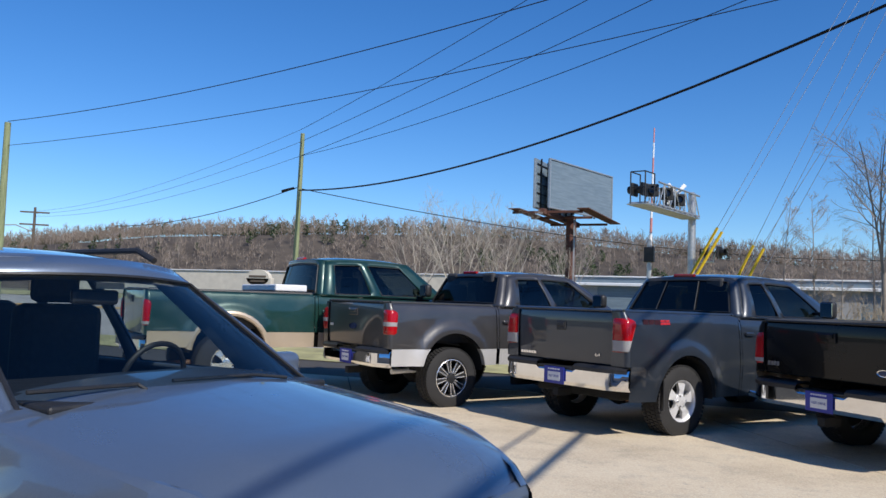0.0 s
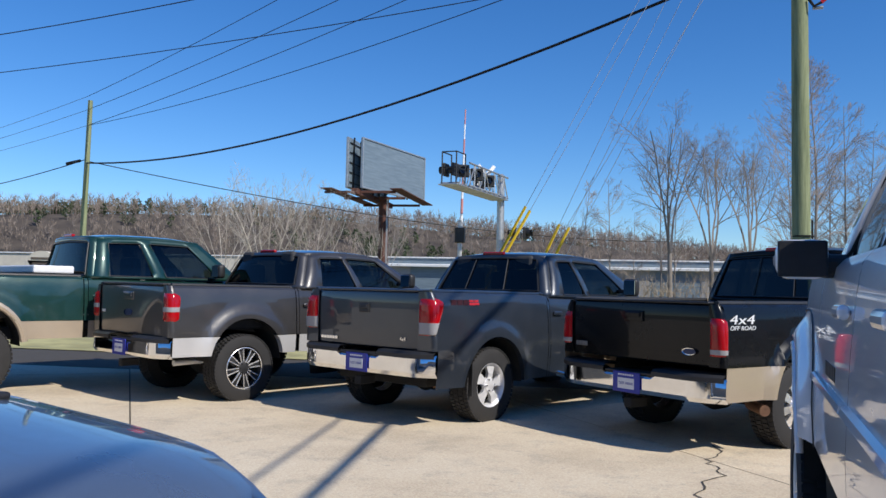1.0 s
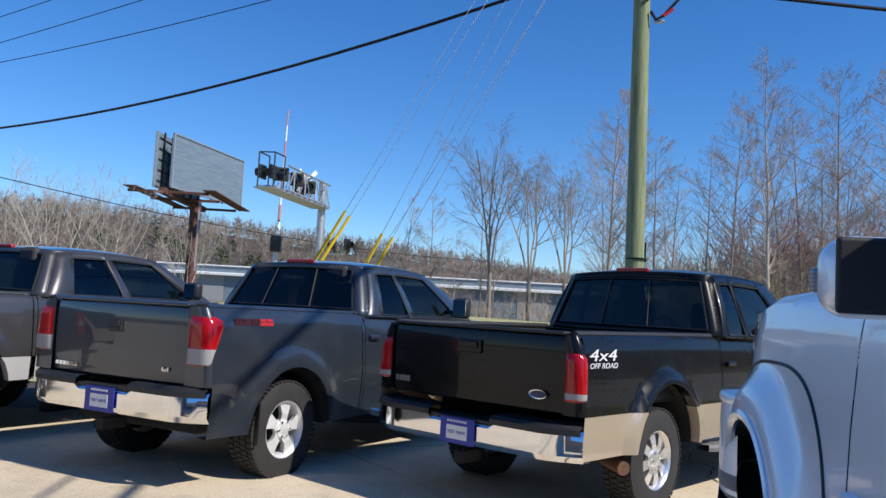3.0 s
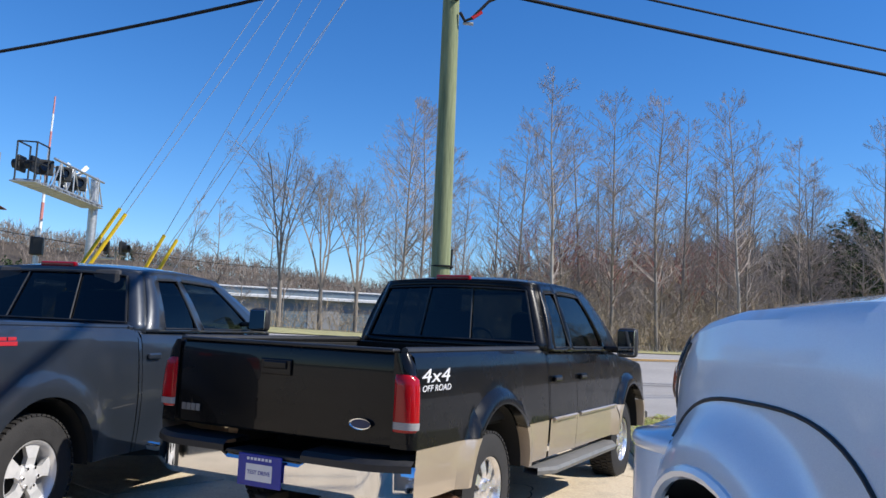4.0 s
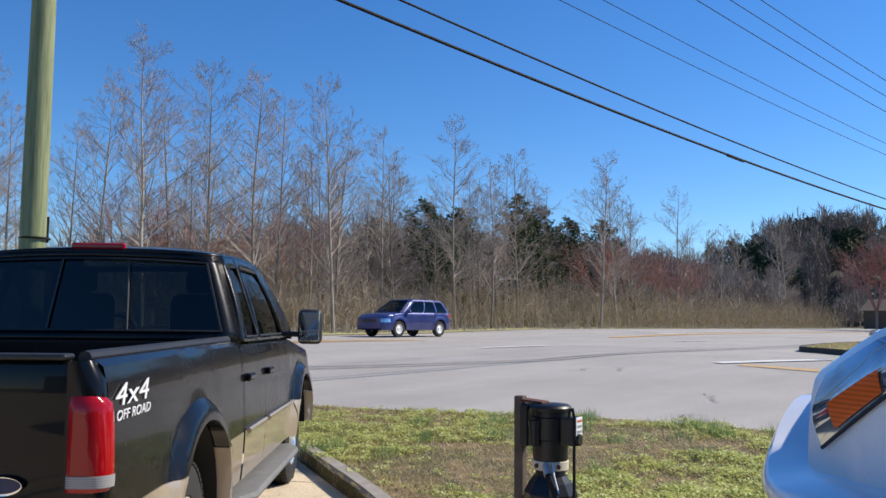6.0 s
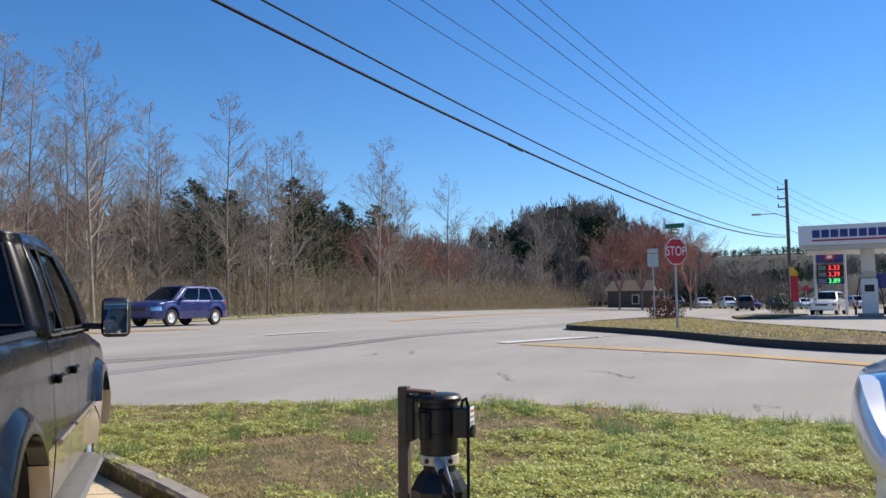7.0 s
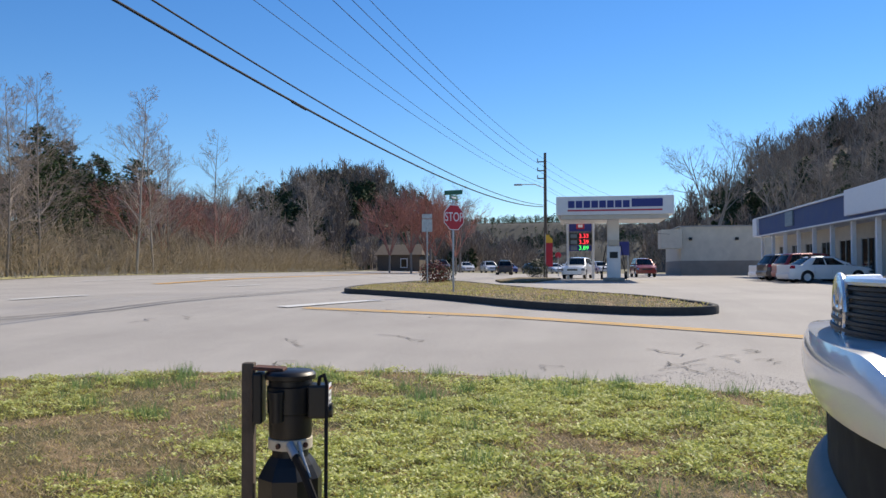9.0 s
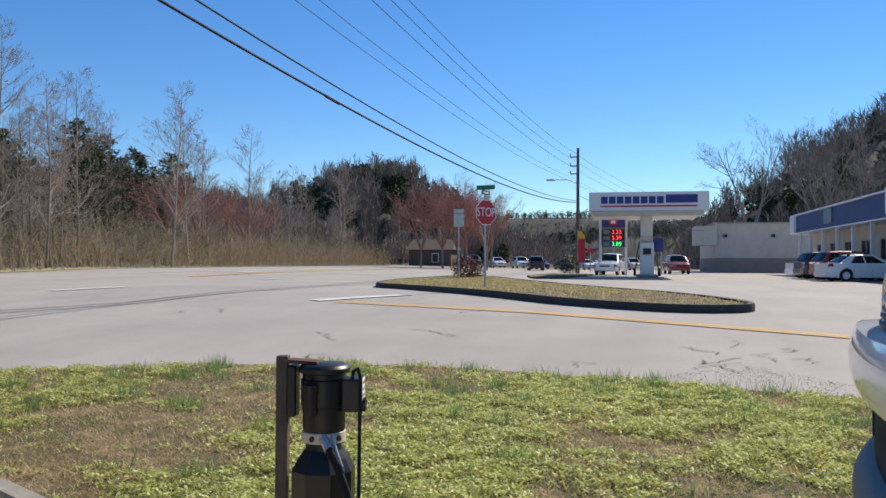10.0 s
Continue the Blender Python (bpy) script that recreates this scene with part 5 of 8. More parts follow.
for i in range(-9, 8):
    for j in range(-9, 8):
        c = ORG + U * (i + 0.5) * SL + V * (j + 0.5) * SL
        corners = [c + U * a * (SL - 0.016) / 2 + V * b * (SL - 0.016) / 2 for a, b in ((-1, -1), (1, -1), (1, 1), (-1, 1))]
        ins = [inside(p.x, p.y, LOT_EDGE) for p in corners]
        if not any(ins) and not inside(c.x, c.y, LOT_EDGE):
            continue
        # clip against the lot's straight far edge and the kerb's line, which stands over it
        bm = bmesh.new()
        bm.faces.new([bm.verts.new((p.x, p.y, 0)) for p in corners])
        for co, no in (((0, 15.05, 0), (0, 1, 0)), ((4.06, 10.2, 0), (0.91, -0.41, 0))):
            if co[0] == 0 or c.y > 8.2:
                bmesh.ops.bisect_plane(bm, geom=bm.verts[:] + bm.edges[:] + bm.faces[:], plane_co=co, plane_no=no, clear_outer=True)
        if c.y <= 8.2:
            bmesh.ops.bisect_plane(bm, geom=bm.verts[:] + bm.edges[:] + bm.faces[:], plane_co=(4.15, 6, 0), plane_no=(1, 0, 0), clear_outer=True)
        if not bm.faces:
            bm.free()
            continue
        lift = 0.012 + rng.uniform(0, 0.003)
        out = bmesh.ops.extrude_face_region(bm, geom=bm.faces[:])
        for v in out["geom"]:
            if isinstance(v, bmesh.types.BMVert):
                v.co.z = lift
        bmesh.ops.recalc_face_normals(bm, faces=bm.faces)
        part("slab", bm, M_CONCRETE, LOT)


def crack(pts, w):
    verts = []
    for k, (x, y) in enumerate(pts):
        for s in (-1, 1):
            verts.append((x + s * w * rng.uniform(0.4, 1.0), y, 0.0185))
    return tagged(link_mesh("crack", verts, grid_faces(len(pts), 2), M_JOINT), "dark crack in the concrete", "crack", kind="structure")


pts = [(1.01, 8.75)]
while pts[-1][1] > 4.2:
    pts.append((pts[-1][0] + rng.normal(-0.016, 0.05), pts[-1][1] - 0.085))
crack(pts, 0.010)
pts = [(3.0, 11.6)]
while pts[-1][1] > 8.6:
    pts.append((pts[-1][0] + rng.normal(0.012, 0.04), pts[-1][1] - 0.1))
crack(pts, 0.010)


# ---- silver lifted pickup beside the path ----
def lifted_pickup():
    up = 0.46
    T = tagged(empty("pickup_truck", put(1.05, 0.60, 79.6)), "silver lifted pickup truck with flared fenders, left mirror's reflection coloured black", "pickup truck")
    L, hw = 5.27, 0.945
    B = Body(L, hw, [(0, 1.56), (1.9, 1.56), (3.6, 1.57), (4.1, 1.575), (4.5, 1.565), (4.8, 1.53), (4.95, 1.485), (5.08, 1.42), (5.2, 1.35), (5.27, 1.29)], WIDTHS, (1.15, 4.50), 0.70, 0.48, 0.45 + up, 0.055, 0.75, 0.12, 0.42, 0.05)
    doors = [1.75, 2.6, 3.72]
    for s in (1, -1):
        B.side("bed_side", 0.05, 1.72, s, 0.85, None, M_SILVER, T)
        for a, b in zip(doors, doors[1:]):
            d = B.side("door", a + 0.004, b - 0.004, s, 0.80, None, M_SILVER, T)
            box("door_handle", (a + 0.17, s * (B.y(a + 0.17, 1.38) + 0.02), 1.38), (0.19, 0.035, 0.045), M_SILVER, d, 0.015)
            xs = np.linspace(a + 0.02, b - 0.02, 6)
            tube("side_moulding", [(x, s * (B.y(x, 1.10) + 0.006), 1.10) for x in xs], 0.02, M_SILVER, d, 6)
        B.side("front_fender", doors[-1] + 0.004, L - 0.16, s, 0.80, None, M_SILVER, T, rows=19)
        for hx in (1.15, 4.50):
            cx = hx - 0.12
            arc = [(cx - 0.56 * math.copysign(abs(math.cos(a)) ** 0.667, math.cos(a)), 0.70 + 0.66 * abs(math.sin(a)) ** 0.667) for a in np.linspace(0.05, math.pi * 0.80, 34)]
            arc = [p for p in arc if p[0] < L - 0.1 and p[1] < B.top_z(p[0]) - 0.03]
            tube("flare_seam", [(x, s * (B.y(x, z) + 0.001), z) for x, z in arc], 0.0055, M_PLASTIC, T, 6)
            # the flare's rolled lip
            arc = [(hx - 0.485 * math.cos(a), 0.70 + 0.485 * math.sin(a)) for a in np.linspace(0.05, math.pi - 0.05, 25)]
            tube("flare_lip", [(x, s * (B.y(x, z) - 0.006), z) for x, z in arc], 0.018, M_SILVER, T, 8)
            vs = [(hx - math.cos(a) * 0.475, s * yy, 0.70 + math.sin(a) * 0.475) for a in np.linspace(-0.2, math.pi + 0.2, 15) for yy in (hw + 0.02, hw - 0.45)]
            link_mesh("arch_liner", vs, grid_faces(15, 2), M_UNDER, T)
            wheel(T, hx, s * (hw - 0.10), 0.43, 0.43, 0.28, 0.235, "six", s, M_ALLOY)
        mo = part("mirror", bm_box(3.38, s * 1.012, 1.565, 0.12, 0.185, 0.150, 0.05, 6), M_SILVER, T, "silver door mirror, left glass coloured as a dark reflection", True)
        # left glass is plain black: its dark reflection is put into the colour
        part("mirror_glass", bm_box(3.318, s * 1.012, 1.565, 0.016, 0.172, 0.136, 0.03, 5), M_PLASTIC if s > 0 else M_MIRROR, mo)
        part("turn_lens", bm_box(3.425, s * 1.09, 1.56, 0.03, 0.04, 0.05, 0.012, 2), M_CLEAR_LENS, mo)
        part("mirror_foot", bm_box(3.40, s * 0.89, 1.54, 0.10, 0.14, 0.09, 0.03, 3), M_PLASTIC, mo)
        # headlamp: a swept lens on the corner
        vs = []
        for u in np.linspace(0, 1, 11):
            for v in np.linspace(0, 1, 7):
                x = lerp(4.79, 5.065, u)
                top, bot = B.top_z(x) - 0.012 - 0.015 * u, 1.485 - 0.74 * (x - 4.79)
                z = lerp(min(bot, top - 0.01), top, v)
                vs.append((x + 0.012 * math.sin(math.pi * v) * u, s * (B.y(x, z) + 0.008 + 0.012 * math.sin(math.pi * v) * u), z))
        hl = sharp(link_mesh("headlamp", vs, grid_faces(11, 7), M_HEADLAMP, T, "clear headlamp with amber corner"), 50)
        vs = []
        for u in np.linspace(0.52, 0.86, 6):
            for v in np.linspace(0.04, 0.42, 4):
                x = lerp(4.79, 5.065, u)
                top, bot = B.top_z(x) - 0.012 - 0.015 * u, 1.485 - 0.74 * (x - 4.79)
                z = lerp(bot, top, v)
                vs.append((x + 0.014 * math.sin(math.pi * v) * u, s * (B.y(x, z) + 0.012 + 0.012 * math.sin(math.pi * v) * u), z))
        link_mesh("amber_reflector", vs, grid_faces(6, 4), M_AMBER, hl)
        ring = [(x, 1.481 - 0.74 * (x - 4.79)) for x in np.linspace(4.79, 5.065, 10)]
        tube("lamp_edge", [(x, s * (B.y(x, z) + 0.006), z) for x, z in ring], 0.0035, M_PLASTIC, hl, 6)
    # nose
    def nose(name, y0, y1, z0, z1, material, push, par, label="", ny=25, nz=8, bulge=0.0):
        vs = []
        for y in np.linspace(y0, y1, ny):
            for v in np.linspace(0, 1, nz):
                z = lerp(z0, z1, v)
                f = min(1.0, abs(y) / 0.86)
                x = L + 0.02 - 0.60 * f ** 2.5 - 0.16 * max(0, z - 1.05) + push + bulge * math.sin(math.pi * v)
                vs.append((x, y, z))
        return sharp(link_mesh(name, vs, grid_faces(ny, nz), material, par, label), 40)

    def wrap(name, z0, z1, dip, material, push, par, label="", bulge=0.0, a0=-radians(105), a1=radians(105)):
        """A bumper piece that wraps round the nose in plan; its top dips to the corners."""
        vs, rows = [], 9
        for a in np.linspace(a0, a1, 61):
            c, q = math.copysign(abs(math.cos(a)) ** 0.88, math.cos(a)), math.copysign(abs(math.sin(a)) ** 0.88, a)
            top = z1 - dip * sstep((abs(q) - 0.50) / 0.40)
            for v in np.linspace(0, 1, rows):
                g = push + bulge * math.sin(math.pi * v) ** 0.7
                vs.append((4.90 + (0.41 + g) * c, q * (0.965 + g * 0.5), lerp(z0, top, v)))
            vs.append((4.88 + (0.20 + push) * c, q * (0.72 + push * 0.5), top + 0.03))
        return sharp(link_mesh(name, vs, grid_faces(61, rows + 1), material, par, label), 50)
    fb = wrap("front_bumper", 1.185, 1.335, 0.11, M_SILVER, 0.0, T, "silver front bumper", bulge=0.018)
    wrap("lower_intake", 0.965, 1.19, 0.0, M_UNDER, -0.045, fb, "black lower intake")
    wrap("valance", 0.85, 0.99, 0.0, M_GREYPLASTIC, -0.03, fb, "dark grey lower valance", bulge=0.04)
    for s in (1, -1):
        ends = sorted((s * radians(42), s * radians(105)))
        wrap("bumper_corner", 0.87, 1.19, 0.0, M_SILVER, 0.0, fb, "silver bumper corner", 0.008, ends[0], ends[1])
    for s in (1, -1):
        nose("lamp_panel", s * 0.52, s * 0.84, 1.24, 1.40, M_SILVER, 0.04, T, ny=9)
    g = nose("grille", -0.56, 0.56, 1.32, 1.47, M_PLASTIC, 0.015, T, "black mesh grille in a chrome surround")
    for k in range(7):
        z = 1.335 + k * 0.019
        tube("grille_bar", [(L + 0.038 - 0.60 * (abs(y) / 0.86) ** 2.5 - 0.16 * (z - 1.05), y, z) for y in np.linspace(-0.54, 0.54, 15)], 0.006, M_PLASTIC, g, 5)
    for z, hh in ((1.325, 0.55), (1.465, 0.50)):
        tube("grille_surround", [(L + 0.04 - 0.60 * (abs(y) / 0.86) ** 2.5 - 0.16 * (z - 1.05), y, z) for y in np.linspace(-hh, hh, 21)], 0.010, M_SILVER, g, 8)
    for s in (1, -1):
        tube("grille_surround", [(L + 0.04 - 0.60 * (0.55 / 0.86) ** 2.5 - 0.16 * (z - 1.05), s * lerp(0.56, 0.50, (z - 1.325) / 0.14), z) for z in np.linspace(1.325, 1.465, 6)], 0.012, M_SILVER, g, 8)
    em = Matrix.Translation((L - 0.030, 0.03, 1.395))
    for ry, rz, dz in ((0.115, 0.082, 0), (0.040, 0.078, 0), (0.085, 0.032, 0.035)):
        tube("emblem_ring", [tuple(em @ Vector((0.01, ry * math.cos(a), rz * math.sin(a) + dz))) for a in np.linspace(0, 2 * math.pi, 29)], 0.008, M_CHROME_WORN, g, 8)
    B.lid("bonnet", 3.62, L - 0.15, 0.015, 0.08, M_SILVER, T, power=2.4)
    box("chassis", (L / 2, 0, 0.74), (L - 0.8, 1.1, 0.18), M_UNDER, T, 0.02)
    box("cab_floor", (2.75, 0, 0.86), (2.2, 1.66, 0.12), M_UNDER, T, 0.02)
    box("engine_bay", (4.3, 0, 1.05), (1.3, 1.0, 0.5), M_UNDER, T, 0.05)
    box("tail_panel", (0.08, 0, 1.25), (0.08, 1.6, 0.7), M_SILVER, T, 0.02)
    for hx in (1.15, 4.50):
        tube("axle", [(hx, -0.7, 0.43), (hx, 0.7, 0.43)], 0.05, M_UNDER, T, 8)
        tube("mud_shield", [(hx - 0.48, 0.80, 0.42), (hx - 0.50, 0.80, 0.72)], [0.07, 0.09], M_PLASTIC, T, 6)
    bars("nameplate_bar", 3.30, B.y(3.2, 1.19) + 0.002, 1.17, [0.045] * 6, 0.05, M_PLASTIC, T, "y", 0.012, -1)
    greenhouse(T, dict(zb=1.50, zr=2.12, wb=0.87, wr=0.66, r0=1.75, r1=1.92, f0=3.72, f1=3.02, wins=[(0.08, 0.38), (0.42, 0.86)], rs=0.86), M_SILVER, M_GLASS, M_GLASS, M_GLASS_MID)
    seats(T, 2.75, 0.95, hw, 2)
    box("dashboard", (3.55, 0, 1.48), (0.35, 1.5, 0.2), M_PLASTIC, T, 0.05)
    orient(T, L / 2, 1.2)
    return T


lifted_pickup()

# ---- steel-blue crossover at the start ----
T, B = car("crossover", "steel blue crossover with roof rails and a clear windscreen", put(-5.47, 3.06, -7.8), dict(
    length=4.55, half=0.90, top=[(0, 1.02), (3.0, 1.03), (3.3, 1.0), (4.1, 0.90), (4.4, 0.80), (4.55, 0.72)], hubs=(0.85, 3.62), hub_z=0.36, arch=0.40, sill=0.28, flare=0.02,
    doors=[1.20, 2.05, 3.07], paint=M_STEEL_BLUE, tyre=0.34, near=True, crown=0.075, nose=0.9, nose_in=0.42, drop=0.03,
    G=dict(zb=1.01, zr=1.60, wb=0.765, wr=0.60, r0=0.12, r1=0.55, f0=3.22, f1=2.36, fs=0.95, fv1=0.86, wins=[(0.06, 0.28), (0.31, 0.56), (0.59, 0.86)], rs=0.84, fbow=0.20, v0=0.05), glass=M_GLASS_CLEAR, screen=M_GLASS_CLEAR, seat_x=1.65))
for s in (1, -1):
    tube("roof_rail", [(0.7, s * 0.56, 1.58), (0.8, s * 0.57, 1.64), (2.1, s * 0.57, 1.655), (2.25, s * 0.56, 1.60)], 0.018, M_PLASTIC, T, 8)
    tube("wiper", [(3.31, 0.10 + s * 0.38, 1.065), (3.28, s * 0.30, 1.085), (3.26, s * 0.30 - 0.42, 1.085)], 0.008, M_PLASTIC, T, 6)
box("cowl", (3.21, 0, 1.030), (0.30, 1.40, 0.03), M_PLASTIC, T, 0.012)
box("dashboard", (2.86, 0, 0.98), (0.55, 1.42, 0.16), M_PLASTIC, T, 0.06)
steering(T, 2.52, 0.38, 1.01)
box("rear_view_mirror", (2.56, 0, 1.40), (0.03, 0.24, 0.07), M_PLASTIC, T, 0.02)
box("sun_sticker", (2.53, 0.10, 1.455), (0.004, 0.15, 0.03), M_DECAL_WHITE, T, 0)

# ---- cars on the street and round the filling station ----
SEDAN = dict(length=4.7, half=0.89, top=[(0, 0.98), (3.2, 0.97), (4.3, 0.82), (4.7, 0.68)], hubs=(0.95, 3.7), hub_z=0.33, arch=0.37, sill=0.22, doors=[1.35, 2.3, 3.3], paint=M_WHITE_CAR, tyre=0.32,
             G=dict(zb=0.95, zr=1.44, wb=0.80, wr=0.58, r0=0.65, r1=1.35, f0=3.45, f1=2.55, wins=[(0.20, 0.47), (0.50, 0.86)]), seat_x=2.2)
SUV = dict(length=4.55, half=0.91, top=[(0, 1.06), (3.2, 1.06), (4.2, 0.95), (4.55, 0.80)], hubs=(0.85, 3.55), hub_z=0.36, arch=0.41, sill=0.30, doors=[1.2, 2.15, 3.2], paint=M_BLUE, tyre=0.35,
           G=dict(zb=1.04, zr=1.66, wb=0.82, wr=0.62, r0=0.10, r1=0.50, f0=3.40, f1=2.60, wins=[(0.06, 0.26), (0.30, 0.54), (0.57, 0.87)]), seat_x=2.1)


def parked(plan, label, x, y, heading, paint, group="parked cars"):
    P = dict(plan, paint=paint)
    T, B = car("car", label, pose(x, y, ground_z(x, y) + 0.005, 0, 0, heading), P)
    tagged(T, group=group)
    return T


parked(SUV, "deep blue compact SUV driving on the street", 27.2, 31.3, 183, M_BLUE, "cars on the street")
parked(SEDAN, "white sedan parked at the shop front", 46.0, -4.2, -78, M_WHITE_CAR)
parked(SUV, "dark red SUV parked beside the white sedan", 49.0, -4.6, -78, M_RED_CAR)
parked(SUV, "charcoal SUV parked by the shop front", 52.0, -4.35, -78, M_DARK_CAR)
parked(SEDAN, "silver sedan parked by the shop front", 55.3, -4.5, -78, M_SILVER)
parked(SUV, "silver pickup-like SUV beyond the price sign", 66, 6.6, 170, M_SILVER)
parked(SUV, "red SUV at the far side of the station", 76, 1.5, 185, M_RED_CAR)
parked(SUV, "dark SUV leaving on the far street", 92, 15.5, 10, M_DARK_CAR, "cars on the street")
for k, (pt, pl) in enumerate(((M_DARK_CAR, SUV), (M_WHITE_CAR, SEDAN), (M_SILVER, SUV), (M_BLUE, SEDAN), (M_DARK_CAR, SEDAN), (M_SILVER, SEDAN), (M_RED_CAR, SUV), (M_WHITE_CAR, SUV))):
    parked(pl, "car parked in a far dealer's lot", 112 + 2.0 * (k % 3), 27 - 3.1 * k, 200, pt, "far parked cars")


# ---- poles and wires ----
def pole_wood():
    m = Mat("treated_pole")
    n = m.noise(5, 6, 0.7, None, (4, 4, 0.25))
    c = m.ramp(n, [(0.3, (0.13, 0.155, 0.075)), (0.55, (0.24, 0.27, 0.14)), (0.8, (0.33, 0.35, 0.21))])
    m.set(color=c, rough=0.85)
    m.bump(n, 0.6, 0.02)
    return m.m


M_POLE = pole_wood()
M_POLE_DARK = plain("old_pole", (0.11, 0.085, 0.065), 0.9, 0, 0.35, 8, 0.5)
M_CABLE = plain("black_cable", (0.006, 0.006, 0.007), 0.95, 0, 0.2)
M_WIRE = plain("bare_wire", (0.10, 0.11, 0.12), 0.4, 0.6, 0.2)
M_GUARD = plain("yellow_guard", (0.80, 0.52, 0.015), 0.5, 0, 0.12)
M_GALV = plain("galvanised", (0.45, 0.46, 0.46), 0.45, 0.7, 0.25, 9)
M_RUST = plain("rusty_steel", (0.115, 0.050, 0.036), 0.85, 0.2, 0.4, 4, 0.4)
M_SIGNAL = plain("signal_black", (0.012, 0.012, 0.012), 0.5, 0, 0.2)
M_RED_SIGN = plain("sign_red", (0.55, 0.015, 0.03), 0.45, 0, 0.08)
M_ARM_RED = plain("faded_red", (0.55, 0.22, 0.20), 0.6, 0, 0.15)
M_GREEN_SIGN = plain("sign_green", (0.01, 0.13, 0.075), 0.45, 0, 0.1)
M_WHITE_SIGN = plain("sign_white", (0.80, 0.80, 0.80), 0.5, 0, 0.06)


def pole(label, x, y, top, r, material=None, lean=(0, 0), name="utility_pole"):
    z = ground_z(x, y)
    T = tagged(empty(name, pose(x, y, z)), label, "utility pole")
    n = 14
    pts = [(lean[0] * k / n, lean[1] * k / n, (top - z) * k / n - 0.1) for k in range(n + 1)]
    tube("shaft", pts, [lerp(r, r * 0.72, k / n) for k in range(n + 1)], material or M_POLE, T, 18)
    return T


def wire(p, q, sag, r, label, material=None, n=22, name="overhead_wire", group="overhead wires"):
    p, q = Vector(p), Vector(q)
    pts = []
    for k in range(n + 1):
        f = k / n
        v = p.lerp(q, f)
        v.z -= sag * 4 * f * (1 - f)
        pts.append(v)
    ob = tube(name, pts, r, material or M_CABLE, None, 5)
    return tagged(ob, label, "wire", group)


NP = Vector((3.55, 15.95, 0))
P2 = Vector((-21.9, 32.0, 0))
P3 = Vector((-27.96, 21.07, 0))
UP = Vector((72.0, 9.9, 0))
near_pole = pole("green treated wooden utility pole beside the black truck", NP.x, NP.y, 12.6, 0.165, lean=(-0.08, 0.0))
tube("band", [(0.17 * math.cos(a) + 0.01, 0.17 * math.sin(a), 2.42) for a in np.linspace(0, 2 * math.pi, 21)], 0.016, M_CABLE, near_pole, 6, "black strap")
box("strap_tail", (0.18, 0.05, 2.55), (0.03, 0.03, 0.34), M_CABLE, near_pole, 0.008)
for z in (6.5, 7.1, 8.1):
    tube("cable_clamp", [(0.15, -0.1, z), (0.32, -0.12, z)], 0.03, M_GALV, near_pole, 8)
for z in (11.0, 11.8, 12.5):
    tube("insulator", [(0.10, -0.02, z), (0.40, -0.06, z + 0.05)], [0.05, 0.035], M_GALV, near_pole, 8)
tube("riser_cable", [(0.08, -0.13, 6.66), (0.16, -0.15, 6.52), (0.28, -0.16, 6.58), (0.55, -0.2, 6.90), (0.95, -0.22, 7.13)], 0.028, M_CABLE, near_pole, 6)
tube("red_tie", [(0.28, -0.16, 6.58), (0.44, -0.18, 6.71)], 0.034, M_RED_SIGN, near_pole, 6)
pole2 = pole("slim green treated pole across the street", P2.x, P2.y, 9.40, 0.14, lean=(0.12, 0))
pole3 = pole("green treated wooden pole near the far lot edge", P3.x, P3.y, 7.9, 0.16)
pole4 = pole("far pole with crossarms and a street lamp", -62.3, 50.2, 8.75, 0.15, M_POLE_DARK)
for z in (8.2, 7.1):
    part("crossarm", bm_box(0, 0, z - 1.2, 2.4, 0.12, 0.14, 0.01, 1, Matrix.Rotation(radians(40), 4, "Z")), M_POLE_DARK, pole4)
tube("lamp_arm", [(0, 0, 5.2), (-1.2, -0.9, 5.8), (-1.9, -1.4, 5.75)], 0.05, M_GALV, pole4, 6)
far_pole = pole("dark wooden utility pole with street lamp by the filling station", UP.x, UP.y, 11.9, 0.17, M_POLE_DARK)
for z in (11.0, 10.2, 9.5):
    box("insulator_arm", (0, 0.35, z - 0.6), (0.1, 0.7, 0.1), M_POLE_DARK, far_pole, 0.01)
    tube("insulator", [(0, 0.66, z - 0.6), (0, 0.68, z - 0.3)], [0.06, 0.05], M_GALV, far_pole, 8)
tube("lamp_arm", [(0, 0, 8.0), (-0.2, 0.9, 8.35), (-0.35, 2.1, 8.35)], 0.04, M_GALV, far_pole, 8)
box("lamp_head", (-0.38, 2.4, 8.33), (0.28, 0.75, 0.16), M_GALV, far_pole, 0.06)

# thick communication cable and conductors between the poles
wire((P2.x, P2.y, 6.55), (NP.x, NP.y, 7.85), 1.1, 0.035, "thick black communication cable between poles")
wire((P2.x, P2.y, 6.7), (-44, 42, 6.0), 0.5, 0.022, "black cable running on from the far pole")
wire((P2.x, P2.y, 6.65), (6, 66, 5.5), 0.9, 0.022, "black cable crossing towards the railway")
tagged(tube("cable_splice", [(P2.x - 1.3, P2.y + 0.55, 6.62), (P2.x - 0.4, P2.y + 0.18, 6.68)], 0.07, M_CABLE, None, 8), "black splice case on the cable", "splice case")
for dz, dx, zn in ((0, 0, 12.4), (-0.6, 0.1, 11.1), (-1.3, 0.1, 10.1)):
    wire((P2.x, P2.y, 9.5 + dz), (NP.x + dx, NP.y, zn), 0.3, 0.012, "thin power line between poles", M_CABLE)
    wire((P2.x, P2.y, 9.5 + dz), (-62.3, 50.2, 8.3 + dz * 0.35), 0.8, 0.010, "thin power line running on", M_WIRE)
